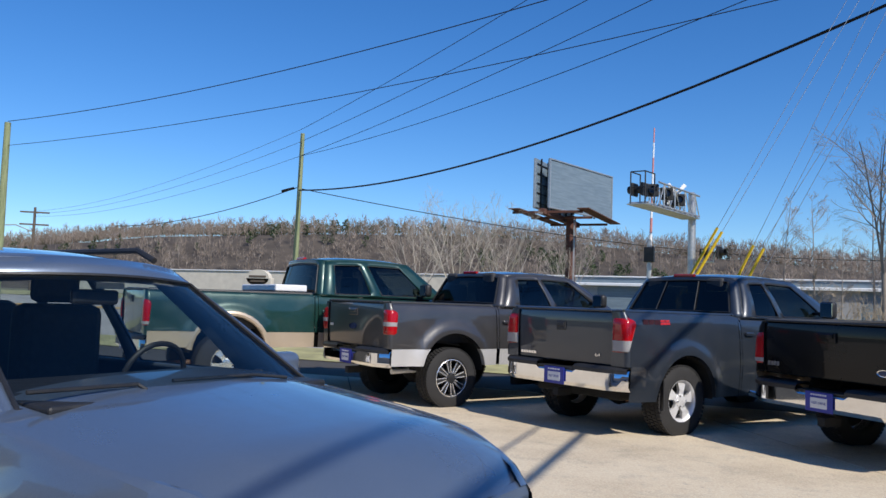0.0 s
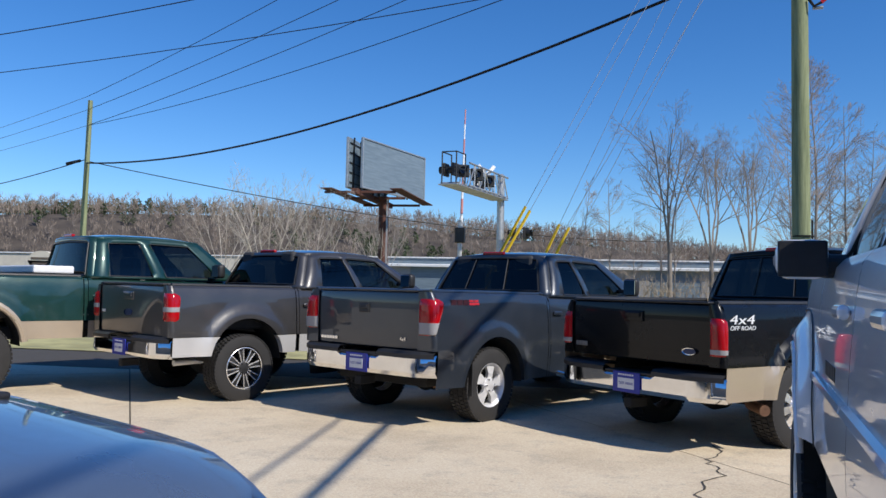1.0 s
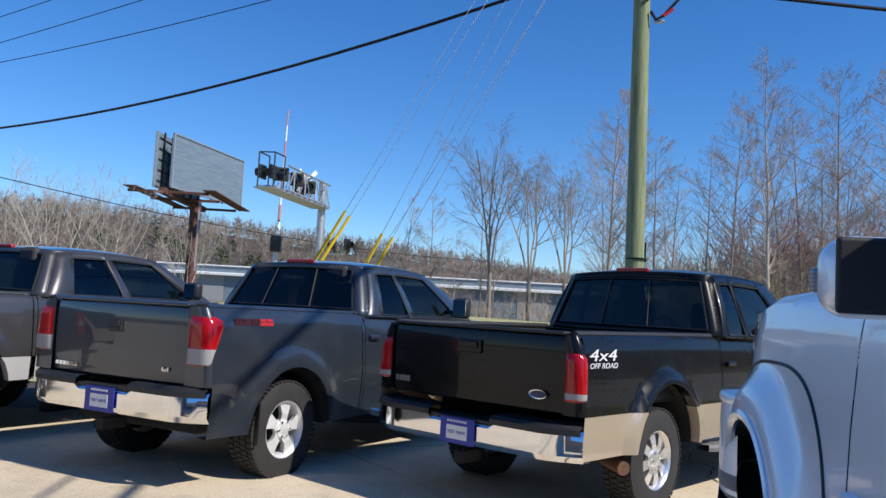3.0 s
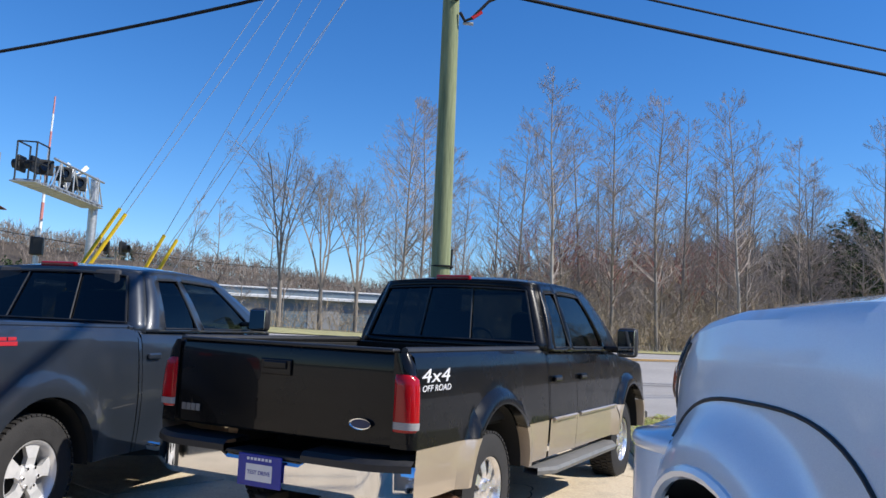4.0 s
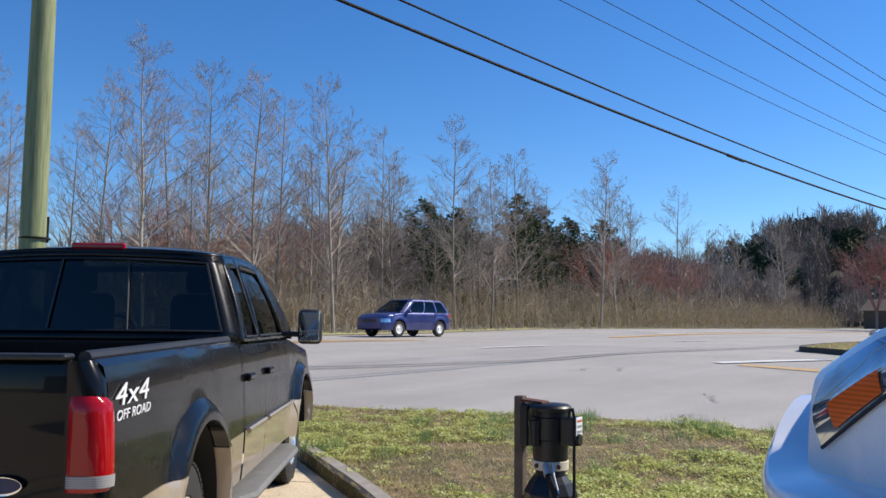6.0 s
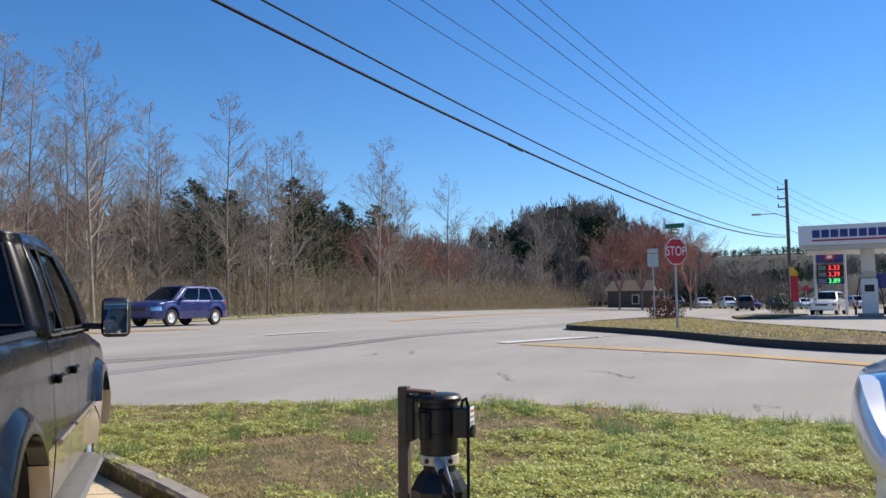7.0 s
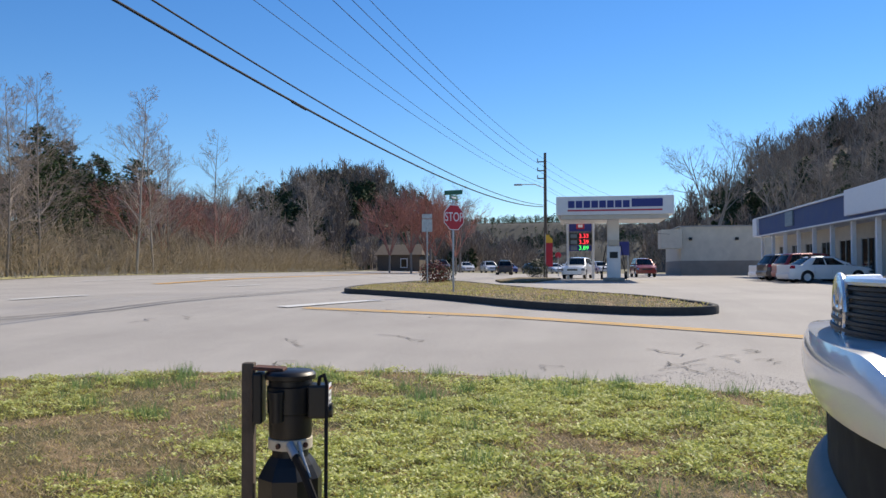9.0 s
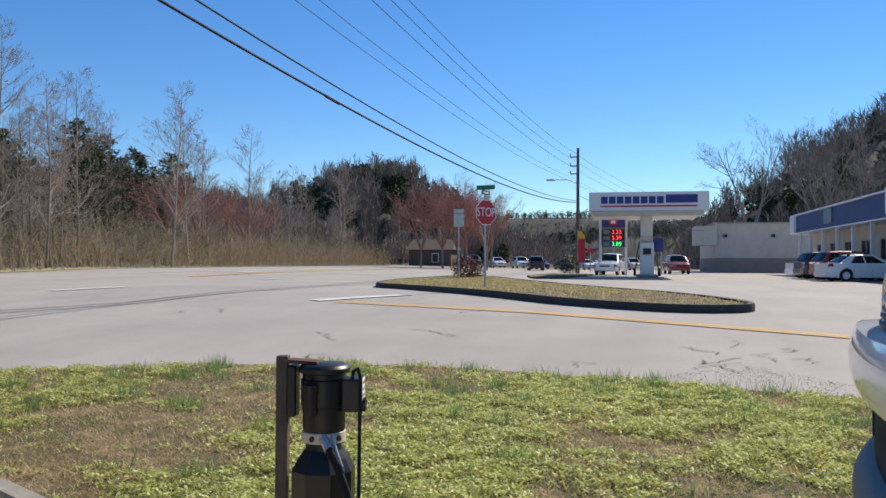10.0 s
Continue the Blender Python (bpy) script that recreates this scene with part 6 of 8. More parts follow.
wire((P2.x, P2.y, 8.2), (NP.x, NP.y, 8.9), 0.5, 0.012, "thin power line between poles")
wire((P3.x, P3.y, 7.85), (NP.x, NP.y, 9.5), 0.7, 0.014, "power line from the far pole over the lot")
wire((P3.x, P3.y, 6.9), (NP.x, NP.y, 7.9), 0.5, 0.011, "thin power line between poles")
# to the filling station
for z0, z1, dy, r, sag in ((7.20, 6.95, 0.0, 0.034, 1.30), (7.75, 7.1, 0.12, 0.024, 1.25)):
    wire((NP.x + 0.3, NP.y - 0.1 + dy, z0), (UP.x, UP.y + 0.2, z1), sag, r, "thick black cable bundle along the street", n=40)
for z0, z1, dy, r in ((12.5, 11.6, 0.0, 0.013), (11.9, 10.9, 0.0, 0.013), (11.3, 10.2, 0.0, 0.013), (10.0, 9.2, 0.3, 0.010), (9.4, 8.9, 0.3, 0.010)):
    wire((NP.x + 0.3, NP.y + dy, z0), (UP.x, UP.y + 0.66, z1), 1.0, r, "power line along the street", n=40)
    wire((UP.x, UP.y + 0.6, z1), (140, -6, z1 + 1), 1.6, r, "power line running on past the station")
wire((UP.x, UP.y, 7.6), (88, -3, 5.0), 0.8, 0.02, "service cable to the shop")
tagged(tube("cable_splice", [(21.0, 14.40, 6.15), (21.9, 14.33, 6.11)], 0.045, M_CABLE, None, 6), "black splice on the cable bundle", "splice case")
# service bundles from the pole to the building behind
wire((NP.x, NP.y, 6.95), (5.34, -14, 6.5), 0.12, 0.042, "twisted service cable over the lawn")
wire((NP.x, NP.y, 7.6), (4.87, -14, 6.5), 0.12, 0.022, "twisted service cable over the lawn")

# guy wires with yellow guards
for (ax, ay), top, guard in (((-2.98, 16.5), 12.5, 3.36), ((-2.88, 16.2), 11.9, 3.28), ((-1.98, 17.2), 12.3, 2.91), ((-1.79, 16.9), 11.5, 2.85), ((-1.66, 17.5), 10.5, 0), ((-2.1, 16.6), 10.0, 0)):
    z0 = ground_z(ax, ay)
    a, b = Vector((ax, ay, z0)), Vector((NP.x + 0.1, NP.y, top))
    G = tagged(empty("guy_wire", Matrix.Identity(4)), "steel guy wire" + (" with a yellow guard" if guard else " from the pole to the ground"), "guy wire", "guy wires")
    tube("strand", [a, b], 0.0055, M_GALV, G, 5)
    if guard:
        d = (b - a).normalized()
        tube("guard", [a + d * 0.4, a + d * guard], 0.028, M_GUARD, G, 8)


# ---- billboard ----
def board(parent, a, b, z0, z1, face_mat, name):
    a, b = Vector(a), Vector(b)
    d = (b - a).normalized()
    nrm = Vector((d.y, -d.x, 0))
    vs, k = [], 12
    ang = math.atan2(d.y, d.x)
    c = (a + b) / 2
    m = Matrix.Translation((c.x, c.y, (z0 + z1) / 2)) @ Matrix.Rotation(ang, 4, "Z")
    L = (b - a).length
    p = part(name, bm_box(0, 0, 0, L, 0.16, z1 - z0, 0.03, 2, m), face_mat, parent)
    for s in (z0 + 0.0, z1):
        part("trim_rail", bm_box(0, -0.06, s - (z0 + z1) / 2, L + 0.1, 0.16, 0.10, 0.02, 2, m), M_GALV, p)
    for s in (-1, 1):
        part("trim_rail", bm_box(s * L / 2, -0.06, 0, 0.10, 0.16, z1 - z0, 0.02, 2, m), M_GALV, p)
    for q in np.linspace(-0.42, 0.42, 6):
        part("stringer", bm_box(q * L, 0.15, 0, 0.08, 0.10, z1 - z0 + 0.2, 0.01, 1, m), M_SIGNAL, p)
    for q in np.linspace(-0.4, 0.4, 5):
        part("brace", bm_box(0, 0.12, q * (z1 - z0), L, 0.05, 0.07, 0.01, 1, m), M_SIGNAL, p)
    return m, L


def board_face():
    m = Mat("blank_board")
    w = m.noise(3.0, 4, 0.6, None, (0.25, 0.25, 3.0))
    c = m.ramp(w, [(0.35, (0.13, 0.175, 0.215)), (0.65, (0.19, 0.245, 0.285))])
    m.set(color=c, rough=0.45)
    return m.m


M_BOARD = board_face()
BB = tagged(empty("billboard"), "blank grey-blue billboard on a rusty steel column", "billboard")
zb = 7.62
m1, L1 = board(BB, (-14.35, 48.6, 0), (-12.1, 56.6, 0), zb, zb + 3.1, M_BOARD, "panel")
m2, L2 = board(BB, (-14.8, 56.4, 0), (-15.15, 48.4, 0), zb, zb + 3.1, M_BOARD, "panel")
tube("column", [(-13.95, 52.8, 0.6), (-13.95, 52.8, 7.5)], 0.34, M_RUST, BB, 18)
box("head_beam", (-14.6, 52.5, 7.32), (0.4, 9.0, 0.35), M_RUST, BB, 0.02, m=None)
for y, w in ((48.6, 4.6), (52.0, 4.2), (56.6, 4.2)):
    box("outrigger", (-14.4, y, 7.32), (w, 0.14, 0.16), M_RUST, BB, 0.02)
for x, y in ((-11.9, 52.6), (-16.2, 52.2)):
    box("catwalk", (x, y, 7.43), (0.75, 9.6, 0.06), M_RUST, BB, 0.01)
for q in (0.36, 0.42):
    tube("ladder_rail", [(-13.95 + q, 52.2, 3.0), (-13.95 + q, 52.2, 7.4)], 0.03, M_GALV, BB, 6)

# ---- railway crossing signals ----
SG = tagged(empty("crossing_gantry"), "galvanised cantilever gantry with railway crossing signals", "signal gantry")
A, C, E = Vector((-4.2, 36.6, 0)), Vector((-5.27, 32.2, 0)), Vector((-5.58, 31.0, 0))
zg = ground_z(A.x, A.y)
tube("mast", [(A.x, A.y, zg), (A.x, A.y, 6.55)], 0.17, M_GALV, SG, 14)
tube("mast_cap", [(A.x, A.y, 6.53), (A.x, A.y, 6.64)], [0.2, 0.08], M_GALV, SG, 14)
dirn = (C - A).normalized()
side_v = Vector((-dirn.y, dirn.x, 0))
for sx in (-0.32, 0.32):
    for z in (5.55, 6.45):
        tube("chord", [A + side_v * sx + Vector((0, 0, z)), C + side_v * sx + Vector((0, 0, z))], 0.045, M_GALV, SG, 6)
    for k in range(8):
        f0, f1 = k / 8, (k + 1) / 8
        za, zc = (5.55, 6.45) if k % 2 == 0 else (6.45, 5.55)
        tube("lattice", [A.lerp(C, f0) + side_v * sx + Vector((0, 0, za)), A.lerp(C, f1) + side_v * sx + Vector((0, 0, zc))], 0.026, M_GALV, SG, 5)
        if k % 2:
            tube("lattice", [A.lerp(C, f0) + side_v * sx + Vector((0, 0, 5.55)), A.lerp(C, f0) + side_v * sx + Vector((0, 0, 6.45))], 0.026, M_GALV, SG, 5)
for k in range(10):
    p = A.lerp(E, (k + 0.6) / 9.8)
    tube("tie", [p - side_v * 0.40 + Vector((0, 0, 5.50)), p + side_v * 0.40 + Vector((0, 0, 5.50))], 0.05, M_GALV, SG, 5)
    part("walkway_plate", bm_box(0, 0, 0, 0.50, 0.80, 0.04, 0.005, 1, Matrix.Translation((p.x, p.y, 5.44)) @ Matrix.Rotation(math.atan2(dirn.y, dirn.x), 4, "Z")), M_GALV, SG)


def signal_head(parent, c, facing):
    s = part("signal_head", bm_box(0, 0, 0, 0.10, 0.52, 0.52, 0.10, 3, Matrix.Translation(c) @ Matrix.Rotation(facing, 4, "Z")), M_SIGNAL, parent)
    lathe("hood", [(0.0, 0.15), (0.25, 0.15)], M_SIGNAL, s, "Z", 14, m=Matrix.Translation(c) @ Matrix.Rotation(facing, 4, "Z") @ Matrix.Rotation(radians(90), 4, "Y"))
    lathe("lens", [(0.06, 0.001), (0.06, 0.14)], M_BADGE_BLUE, s, "Z", 14, m=Matrix.Translation(c) @ Matrix.Rotation(facing, 4, "Z") @ Matrix.Rotation(radians(90), 4, "Y"))


for q, off, z in ((0.98, 0.0, 6.15), (0.80, 0.28, 6.10), (0.52, 0.30, 6.0), (0.40, -0.30, 6.0)):
    p = A.lerp(C, q) + side_v * off
    signal_head(SG, Vector((p.x, p.y, z)), radians(-75))
for off in (-0.28, 0.12):
    p = E.lerp(C, 0.25) + side_v * off
    signal_head(SG, Vector((p.x, p.y, 6.05)), radians(165))
for ang in (50, -50):
    p = A.lerp(C, 0.50)
    part("crossbuck", bm_box(0, 0, 0, 0.03, 1.15, 0.16, 0.01, 1, Matrix.Translation((p.x + 0.15, p.y, 6.25)) @ Matrix.Rotation(radians(-60), 4, "Z") @ Matrix.Rotation(radians(ang), 4, "X")), M_WHITE_SIGN, SG)
for q, off in ((0.0, -0.30), (0.0, 0.30), (0.7, -0.30), (0.7, 0.30)):
    p = E.lerp(C, q) + side_v * off
    tube("cage_post", [(p.x, p.y, 5.46), (p.x, p.y, 6.72)], 0.03, M_SIGNAL, SG, 5)
for z in (6.1, 6.72):
    ring = [E.lerp(C, q) + side_v * off + Vector((0, 0, z)) for q, off in ((0.7, -0.30), (0.0, -0.30), (0.0, 0.30), (0.7, 0.30))]
    tube("cage_rail", ring, 0.028, M_SIGNAL, SG, 5)
signal_head(SG, Vector((A.x + 0.65, A.y - 0.4, 3.95)), radians(200))
signal_head(SG, Vector((A.x + 1.2, A.y - 0.4, 3.95)), radians(-20))
tube("signal_bracket", [(A.x, A.y, 3.55), (A.x + 0.95, A.y - 0.3, 3.55), (A.x + 0.95, A.y - 0.3, 4.0)], 0.05, M_GALV, SG, 6)
GT = tagged(empty("crossing_gate", pose(-6.15, 37.3, ground_z(-6.15, 37.3))), "raised red and white railway crossing gate arm", "crossing gate")
tube("gate_post", [(0, 0, 0), (0, 0, 3.4)], 0.10, M_GALV, GT, 10)
box("gate_motor", (0, 0, 2.7), (0.45, 0.4, 0.7), M_SIGNAL, GT, 0.04)
for k in range(10):
    tube("arm_band", [(0.02 + 0.012 * k, 0, 1.6 + 0.70 * k), (0.02 + 0.012 * (k + 1), 0, 1.6 + 0.70 * (k + 1))], 0.075 - 0.005 * k, M_ARM_RED if k % 2 else M_WHITE_SIGN, GT, 8)

# ---- street signs on the island ----
sx, sy = 24.34, 10.41
ST = tagged(empty("stop_sign", pose(sx, sy, ground_z(sx, sy) + 0.1, 0, 0, 0)), "red octagonal stop sign on a steel post", "stop sign")
tube("post", [(0, 0, 0), (0.06, 0.02, 2.95)], 0.032, M_GALV, ST, 8)
face_turn = math.atan2(6.4 - sy, -sx) + radians(38)
FM = Matrix.Translation((0.04, 0.01, 2.36)) @ Matrix.Rotation(face_turn, 4, "Z")


def octagon(r, d, x):
    bm = bmesh.new()
    vs = [(bm.verts.new((x, r * math.cos(math.pi / 8 + k * math.pi / 4), r * math.sin(math.pi / 8 + k * math.pi / 4)))) for k in range(8)]
    f = bm.faces.new(vs)
    out = bmesh.ops.extrude_face_region(bm, geom=[f])
    bmesh.ops.translate(bm, vec=(d, 0, 0), verts=[v for v in out["geom"] if isinstance(v, bmesh.types.BMVert)])
    bmesh.ops.recalc_face_normals(bm, faces=bm.faces)
    bmesh.ops.transform(bm, matrix=FM, verts=bm.verts)
    return bm


pl = part("sign_plate", octagon(0.425, 0.006, 0.04), M_WHITE_SIGN, ST)
part("sign_face", octagon(0.400, 0.004, 0.046), M_RED_SIGN, ST)
letters("lettering", "STOP", 0.36, M_WHITE_SIGN, ST, FM @ Matrix.Translation((0.053, 0, 0)) @ Matrix.Rotation(radians(90), 4, "Z") @ Matrix.Rotation(radians(90), 4, "X") @ Matrix.Diagonal((0.85, 1.1, 1, 1)), 0.001)
for k, (tn, zz) in enumerate(((0.5, 2.98), (2.05, 3.14))):
    nb = part("street_name_blade", bm_box(0, 0, 0, 0.01, 0.62, 0.14, 0.004, 1, Matrix.Translation((0.05, 0, zz)) @ Matrix.Rotation(face_turn + tn, 4, "Z")), M_GREEN_SIGN, ST, "green street name blade with pale bar")
    part("name_bar", bm_box(0.006, 0, 0, 0.004, 0.40, 0.05, 0, 1, Matrix.Translation((0.05, 0, zz)) @ Matrix.Rotation(face_turn + tn, 4, "Z")), M_WHITE_SIGN, nb)
RS = tagged(empty("route_sign", pose(38, 13.95, ground_z(38, 14) + 0.1)), "back of a small grey road sign on a post", "road sign")
tube("post", [(0, 0, 0), (0.05, 0.03, 3.1)], 0.035, M_GALV, RS, 8)
box("sign_back", (0.03, 0.02, 2.85), (0.02, 0.52, 0.62), M_GALV, RS, 0.01)
box("sign_back", (0.03, 0.02, 3.30), (0.02, 0.50, 0.22), M_GALV, RS, 0.01)
FS = tagged(empty("stop_sign", pose(79.9, 9.05, 0.55)), "far red stop sign beyond the station", "stop sign")
tube("post", [(0, 0, 0), (0, 0, 2.0)], 0.04, M_GALV, FS, 6)
lathe("sign_plate", [(0, 0.001), (0, 0.32), (0.01, 0.32)], M_RED_SIGN, FS, "Z", 8, m=Matrix.Translation((0, 0, 2.15)) @ Matrix.Rotation(radians(-90), 4, "Y"))

# ---- filling station ----
M_CANOPY = plain("canopy_white", (0.74, 0.74, 0.73), 0.45, 0, 0.06, 2)
M_BRAND_BLUE = plain("fascia_blue", (0.015, 0.03, 0.20), 0.45, 0, 0.08)
M_BRAND_RED = plain("fascia_red", (0.50, 0.02, 0.05), 0.45, 0, 0.08)
M_LED_RED = Mat("price_red").set(color=(0.3, 0.01, 0.01), emit=(1.0, 0.05, 0.08), power=2.0).m
M_LED_GREEN = Mat("price_green").set(color=(0.01, 0.3, 0.02), emit=(0.05, 1.0, 0.2), power=1.6).m
M_STUCCO = plain("cream_block", (0.58, 0.53, 0.44), 0.9, 0, 0.12, 1.2, 0.3)
M_STUCCO_LOW = plain("taupe_block", (0.27, 0.235, 0.20), 0.9, 0, 0.15, 1.2, 0.3)
M_ROOF_TRIM = plain("roof_trim", (0.30, 0.30, 0.30), 0.6, 0, 0.2)
M_BLUE_AWNING = plain("blue_fascia", (0.035, 0.06, 0.17), 0.6, 0, 0.15, 1)
CN = tagged(empty("station_canopy", pose(50.0, 4.6, 0)), "white filling station canopy with blue and red fascia", "filling station canopy")
z0, z1 = 4.72, 5.88
box("fascia_front", (0, 0, (z0 + z1) / 2), (0.22, 7.1, z1 - z0), M_CANOPY, CN, 0.05)
box("canopy_deck", (5.5, 0, z0 + 0.25), (10.9, 6.9, 0.4), M_CANOPY, CN, 0.04)
for s in (-1, 1):
    box("fascia_side", (5.5, s * 3.45, (z0 + z1) / 2), (11, 0.2, z1 - z0), M_CANOPY, CN, 0.04)
box("lower_trim", (0.2, 0, z0 - 0.14), (0.4, 6.5, 0.28), M_STUCCO, CN, 0.05)
box("red_line", (-0.115, 0.0, z0 + 0.28), (0.02, 5.7, 0.10), M_BRAND_RED, CN, 0.002)
box("blue_block", (-0.115, -1.95, z0 + 0.72), (0.02, 1.85, 0.50), M_BRAND_BLUE, CN, 0.002)
for k in range(8):
    box("brand_bar", (-0.115, 2.62 - k * 0.475, z0 + 0.66), (0.02, 0.40, 0.44), M_BRAND_BLUE, CN, 0.004)
box("column", (3.0, 0.0, 2.6), (0.55, 0.75, 4.3), M_CANOPY, CN, 0.03)
PU = tagged(empty("fuel_pump", pose(52.2, 4.6, 0.72)), "white fuel pump with hoses on an island", "fuel pump")
box("cabinet", (0, 0, 1.05), (0.6, 0.85, 2.1), M_CANOPY, PU, 0.04)
box("pump_top", (0, 0, 2.35), (0.5, 0.7, 0.35), M_STUCCO, PU, 0.06)
box("pump_screen", (-0.31, 0, 1.55), (0.02, 0.5, 0.4), M_SIGNAL, PU, 0.01)
for s in (-1, 1):
    tube("hose", [(0, s * 0.45, 2.2), (-0.05, s * 0.65, 1.2), (0, s * 0.7, 0.5), (0, s * 0.48, 1.3)], 0.03, M_CABLE, PU, 6)
    tube("guard_rail", [(-0.7, s * 0.75, 0), (-0.7, s * 0.75, 0.45), (0.7, s * 0.75, 0.45), (0.7, s * 0.75, 0)], 0.06, M_CABLE, PU, 8)
box("pump_island", (0.3, 0, 0.0), (2.4, 1.3, 0.2), M_KERB, PU, 0.04)
PS = tagged(empty("price_sign", pose(62.0, 6.75, 0.6)), "tall price sign with blue panels and lit red and green digits", "price sign")
for s in (-1, 1):
    tube("sign_post", [(0, s * 0.95, 0), (0, s * 0.95, 4.45)], 0.10, M_CANOPY, PS, 10)
box("top_panel", (0, 0, 4.05), (0.3, 1.7, 0.8), M_BRAND_BLUE, PS, 0.03)
part("emblem", bm_box(-0.17, 0, 4.05, 0.02, 0.62, 0.46, 0.16, 1), M_BRAND_RED, PS)
box("emblem_bar", (-0.185, 0, 4.05), (0.02, 0.34, 0.22), M_WHITE_SIGN, PS, 0.01)
for k, (mt, txt) in enumerate(((M_LED_RED, "3.33"), (M_LED_RED, "3.39"), (M_LED_GREEN, "3.89"))):
    z = 3.28 - k * 0.46
    pp = box("price_panel", (0, 0, z), (0.28, 1.7, 0.42), M_SIGNAL if k < 2 else M_BRAND_BLUE, PS, 0.02)
    box("grade_panel", (-0.15, 0.5, z), (0.02, 0.5, 0.30), M_BOARD, pp, 0.005)
    letters("price_digits", txt, 0.44, mt, pp, Matrix.Translation((-0.16, -0.25, z)) @ Matrix.Rotation(radians(-90), 4, "Z") @ Matrix.Rotation(radians(90), 4, "X"), 0.006)
bl = tagged(box("banner_sign", (0, 0, 0), (0.12, 1.6, 1.1), M_BRAND_BLUE, None, 0.02), "blue banner sign by the price sign", "sign")
bl.matrix_basis = pose(66, 3.7, 3.0)
for q in (3.0, 4.4):
    link = tube("banner_post", [(0, q - 3.7, -2.4), (0, q - 3.7, 0.2)], 0.06, M_GALV, bl, 8)


def flag(x, y, h, label, mats):
    F = tagged(empty("feather_flag", pose(x, y, ground_z(x, y))), label, "feather flag", "feather flags")
    tube("flag_pole", [(0, 0, 0), (0, 0, h)], 0.03, M_GALV, F, 6)
    n = len(mats)
    for k, mt in enumerate(mats):
        za, zb2 = h * (0.25 + 0.72 * k / n), h * (0.25 + 0.72 * (k + 1) / n)
        vs = [(0.02 * math.sin(5 * z), -w * (0.60 if z < h * 0.9 else 0.35), z) for z in np.linspace(za, zb2, 5) for w in (0.03, 0.5, 1.0)]
        link_mesh("flag_cloth", vs, grid_faces(5, 3), mt, F)


M_FLAG_Y = plain("flag_yellow", (0.75, 0.42, 0.04), 0.7, 0, 0.15)
flag(68.9, 9.75, 3.8, "tall red and yellow feather flag", [M_RED_SIGN, M_RED_SIGN, M_RED_SIGN, M_FLAG_Y])


def building(name, label, x0, x1, y0, y1, z0, h, wall_mat, low=None, trim=None):
    """A flat-roofed building with walls, lower band, roof and coping."""
    T = tagged(empty(name, pose((x0 + x1) / 2, (y0 + y1) / 2, z0)), label, "building")
    w, d = x1 - x0, y1 - y0
    for s in (-1, 1):
        box("wall", (s * (w / 2 - 0.1), 0, h / 2), (0.2, d - 0.41, h), wall_mat, T, 0.01)
        box("wall", (0, s * (d / 2 - 0.1), h / 2), (w, 0.2, h), wall_mat, T, 0.01)
        if low:
            box("base_band", (s * (w / 2 + 0.012), 0, 0.8), (0.03, d, 1.6), low, T, 0.005)
            box("base_band", (0, s * (d / 2 + 0.012), 0.8), (w, 0.03, 1.6), low, T, 0.005)
    box("roof", (0, 0, h - 0.15), (w - 0.41, d - 0.41, 0.2), M_ROOF_TRIM, T, 0.01)
    if trim:
        for s in (-1, 1):
            box("coping", (s * (w / 2), 0, h + 0.06), (0.35, d + 0.3, 0.12), trim, T, 0.01)
            box("coping", (0, s * (d / 2), h + 0.07), (w + 0.3, 0.35, 0.12), trim, T, 0.01)
    return T


BE = building("shop_building", "cream block building with a taupe lower band", 88, 104, -22, -3.6, 0.55, 5.2, M_STUCCO, M_STUCCO_LOW, M_ROOF_TRIM)
for y in (3.5, 8.2):
    box("wall_lamp", (-8.15, y, 3.9), (0.25, 0.35, 0.3), M_SIGNAL, BE, 0.03)
box("porch", (-7.0, 10.2, 3.9), (3.5, 2.2, 2.0), M_STUCCO, BE, 0.03)
SH = building("strip_mall", "strip of shops with a blue fascia and white pillars", 40, 75, -25, -10.2, 0.55, 4.9, M_STUCCO, None, None)
box("fascia", (0.0, 7.9, 4.38), (35.2, 2.2, 1.45), M_BLUE_AWNING, SH, 0.02)
box("fascia_cap", (0.0, 7.95, 5.16), (35.4, 2.4, 0.12), M_WHITE_SIGN, SH, 0.01)
box("fascia_foot", (0.0, 7.95, 3.60), (35.4, 2.4, 0.10), M_WHITE_SIGN, SH, 0.01)
box("sign_panel", (16.9, 7.95, 4.40), (1.7, 2.5, 1.50), M_WHITE_SIGN, SH, 0.02)
box("sign_panel", (-12.5, 9.1, 4.6), (9.0, 0.2, 1.5), M_WHITE_SIGN, SH, 0.02)
box("sign_panel", (5.2, 9.06, 4.5), (2.2, 0.12, 1.1), M_BOARD, SH, 0.02)
for x in np.linspace(-16, 16, 9):
    box("pillar", (float(x), 8.7, 1.78), (0.25, 0.25, 3.54), M_WHITE_SIGN, SH, 0.02)
for x in np.linspace(-15, 14, 8):
    sw = box("shop_window", (float(x), 7.44, 1.5), (2.2, 0.06, 2.2), M_GLASS, SH, 0.01)
    for q in (-1.15, 0, 1.15):
        box("mullion", (float(x) + q, 7.48, 1.5), (0.07, 0.08, 2.3), M_GALV, sw, 0.005)
WH = building("warehouse", "long low grey warehouse behind the railway", -34, 42, 84, 104, 0.6, 4.0, M_BOARD, None, M_WHITE_SIGN)
box("roof_slope", (0, -5.2, 4.3), (76.5, 10.2, 0.25), M_WHITE_SIGN, WH, 0.02, m=Matrix.Rotation(radians(6), 4, "X"))
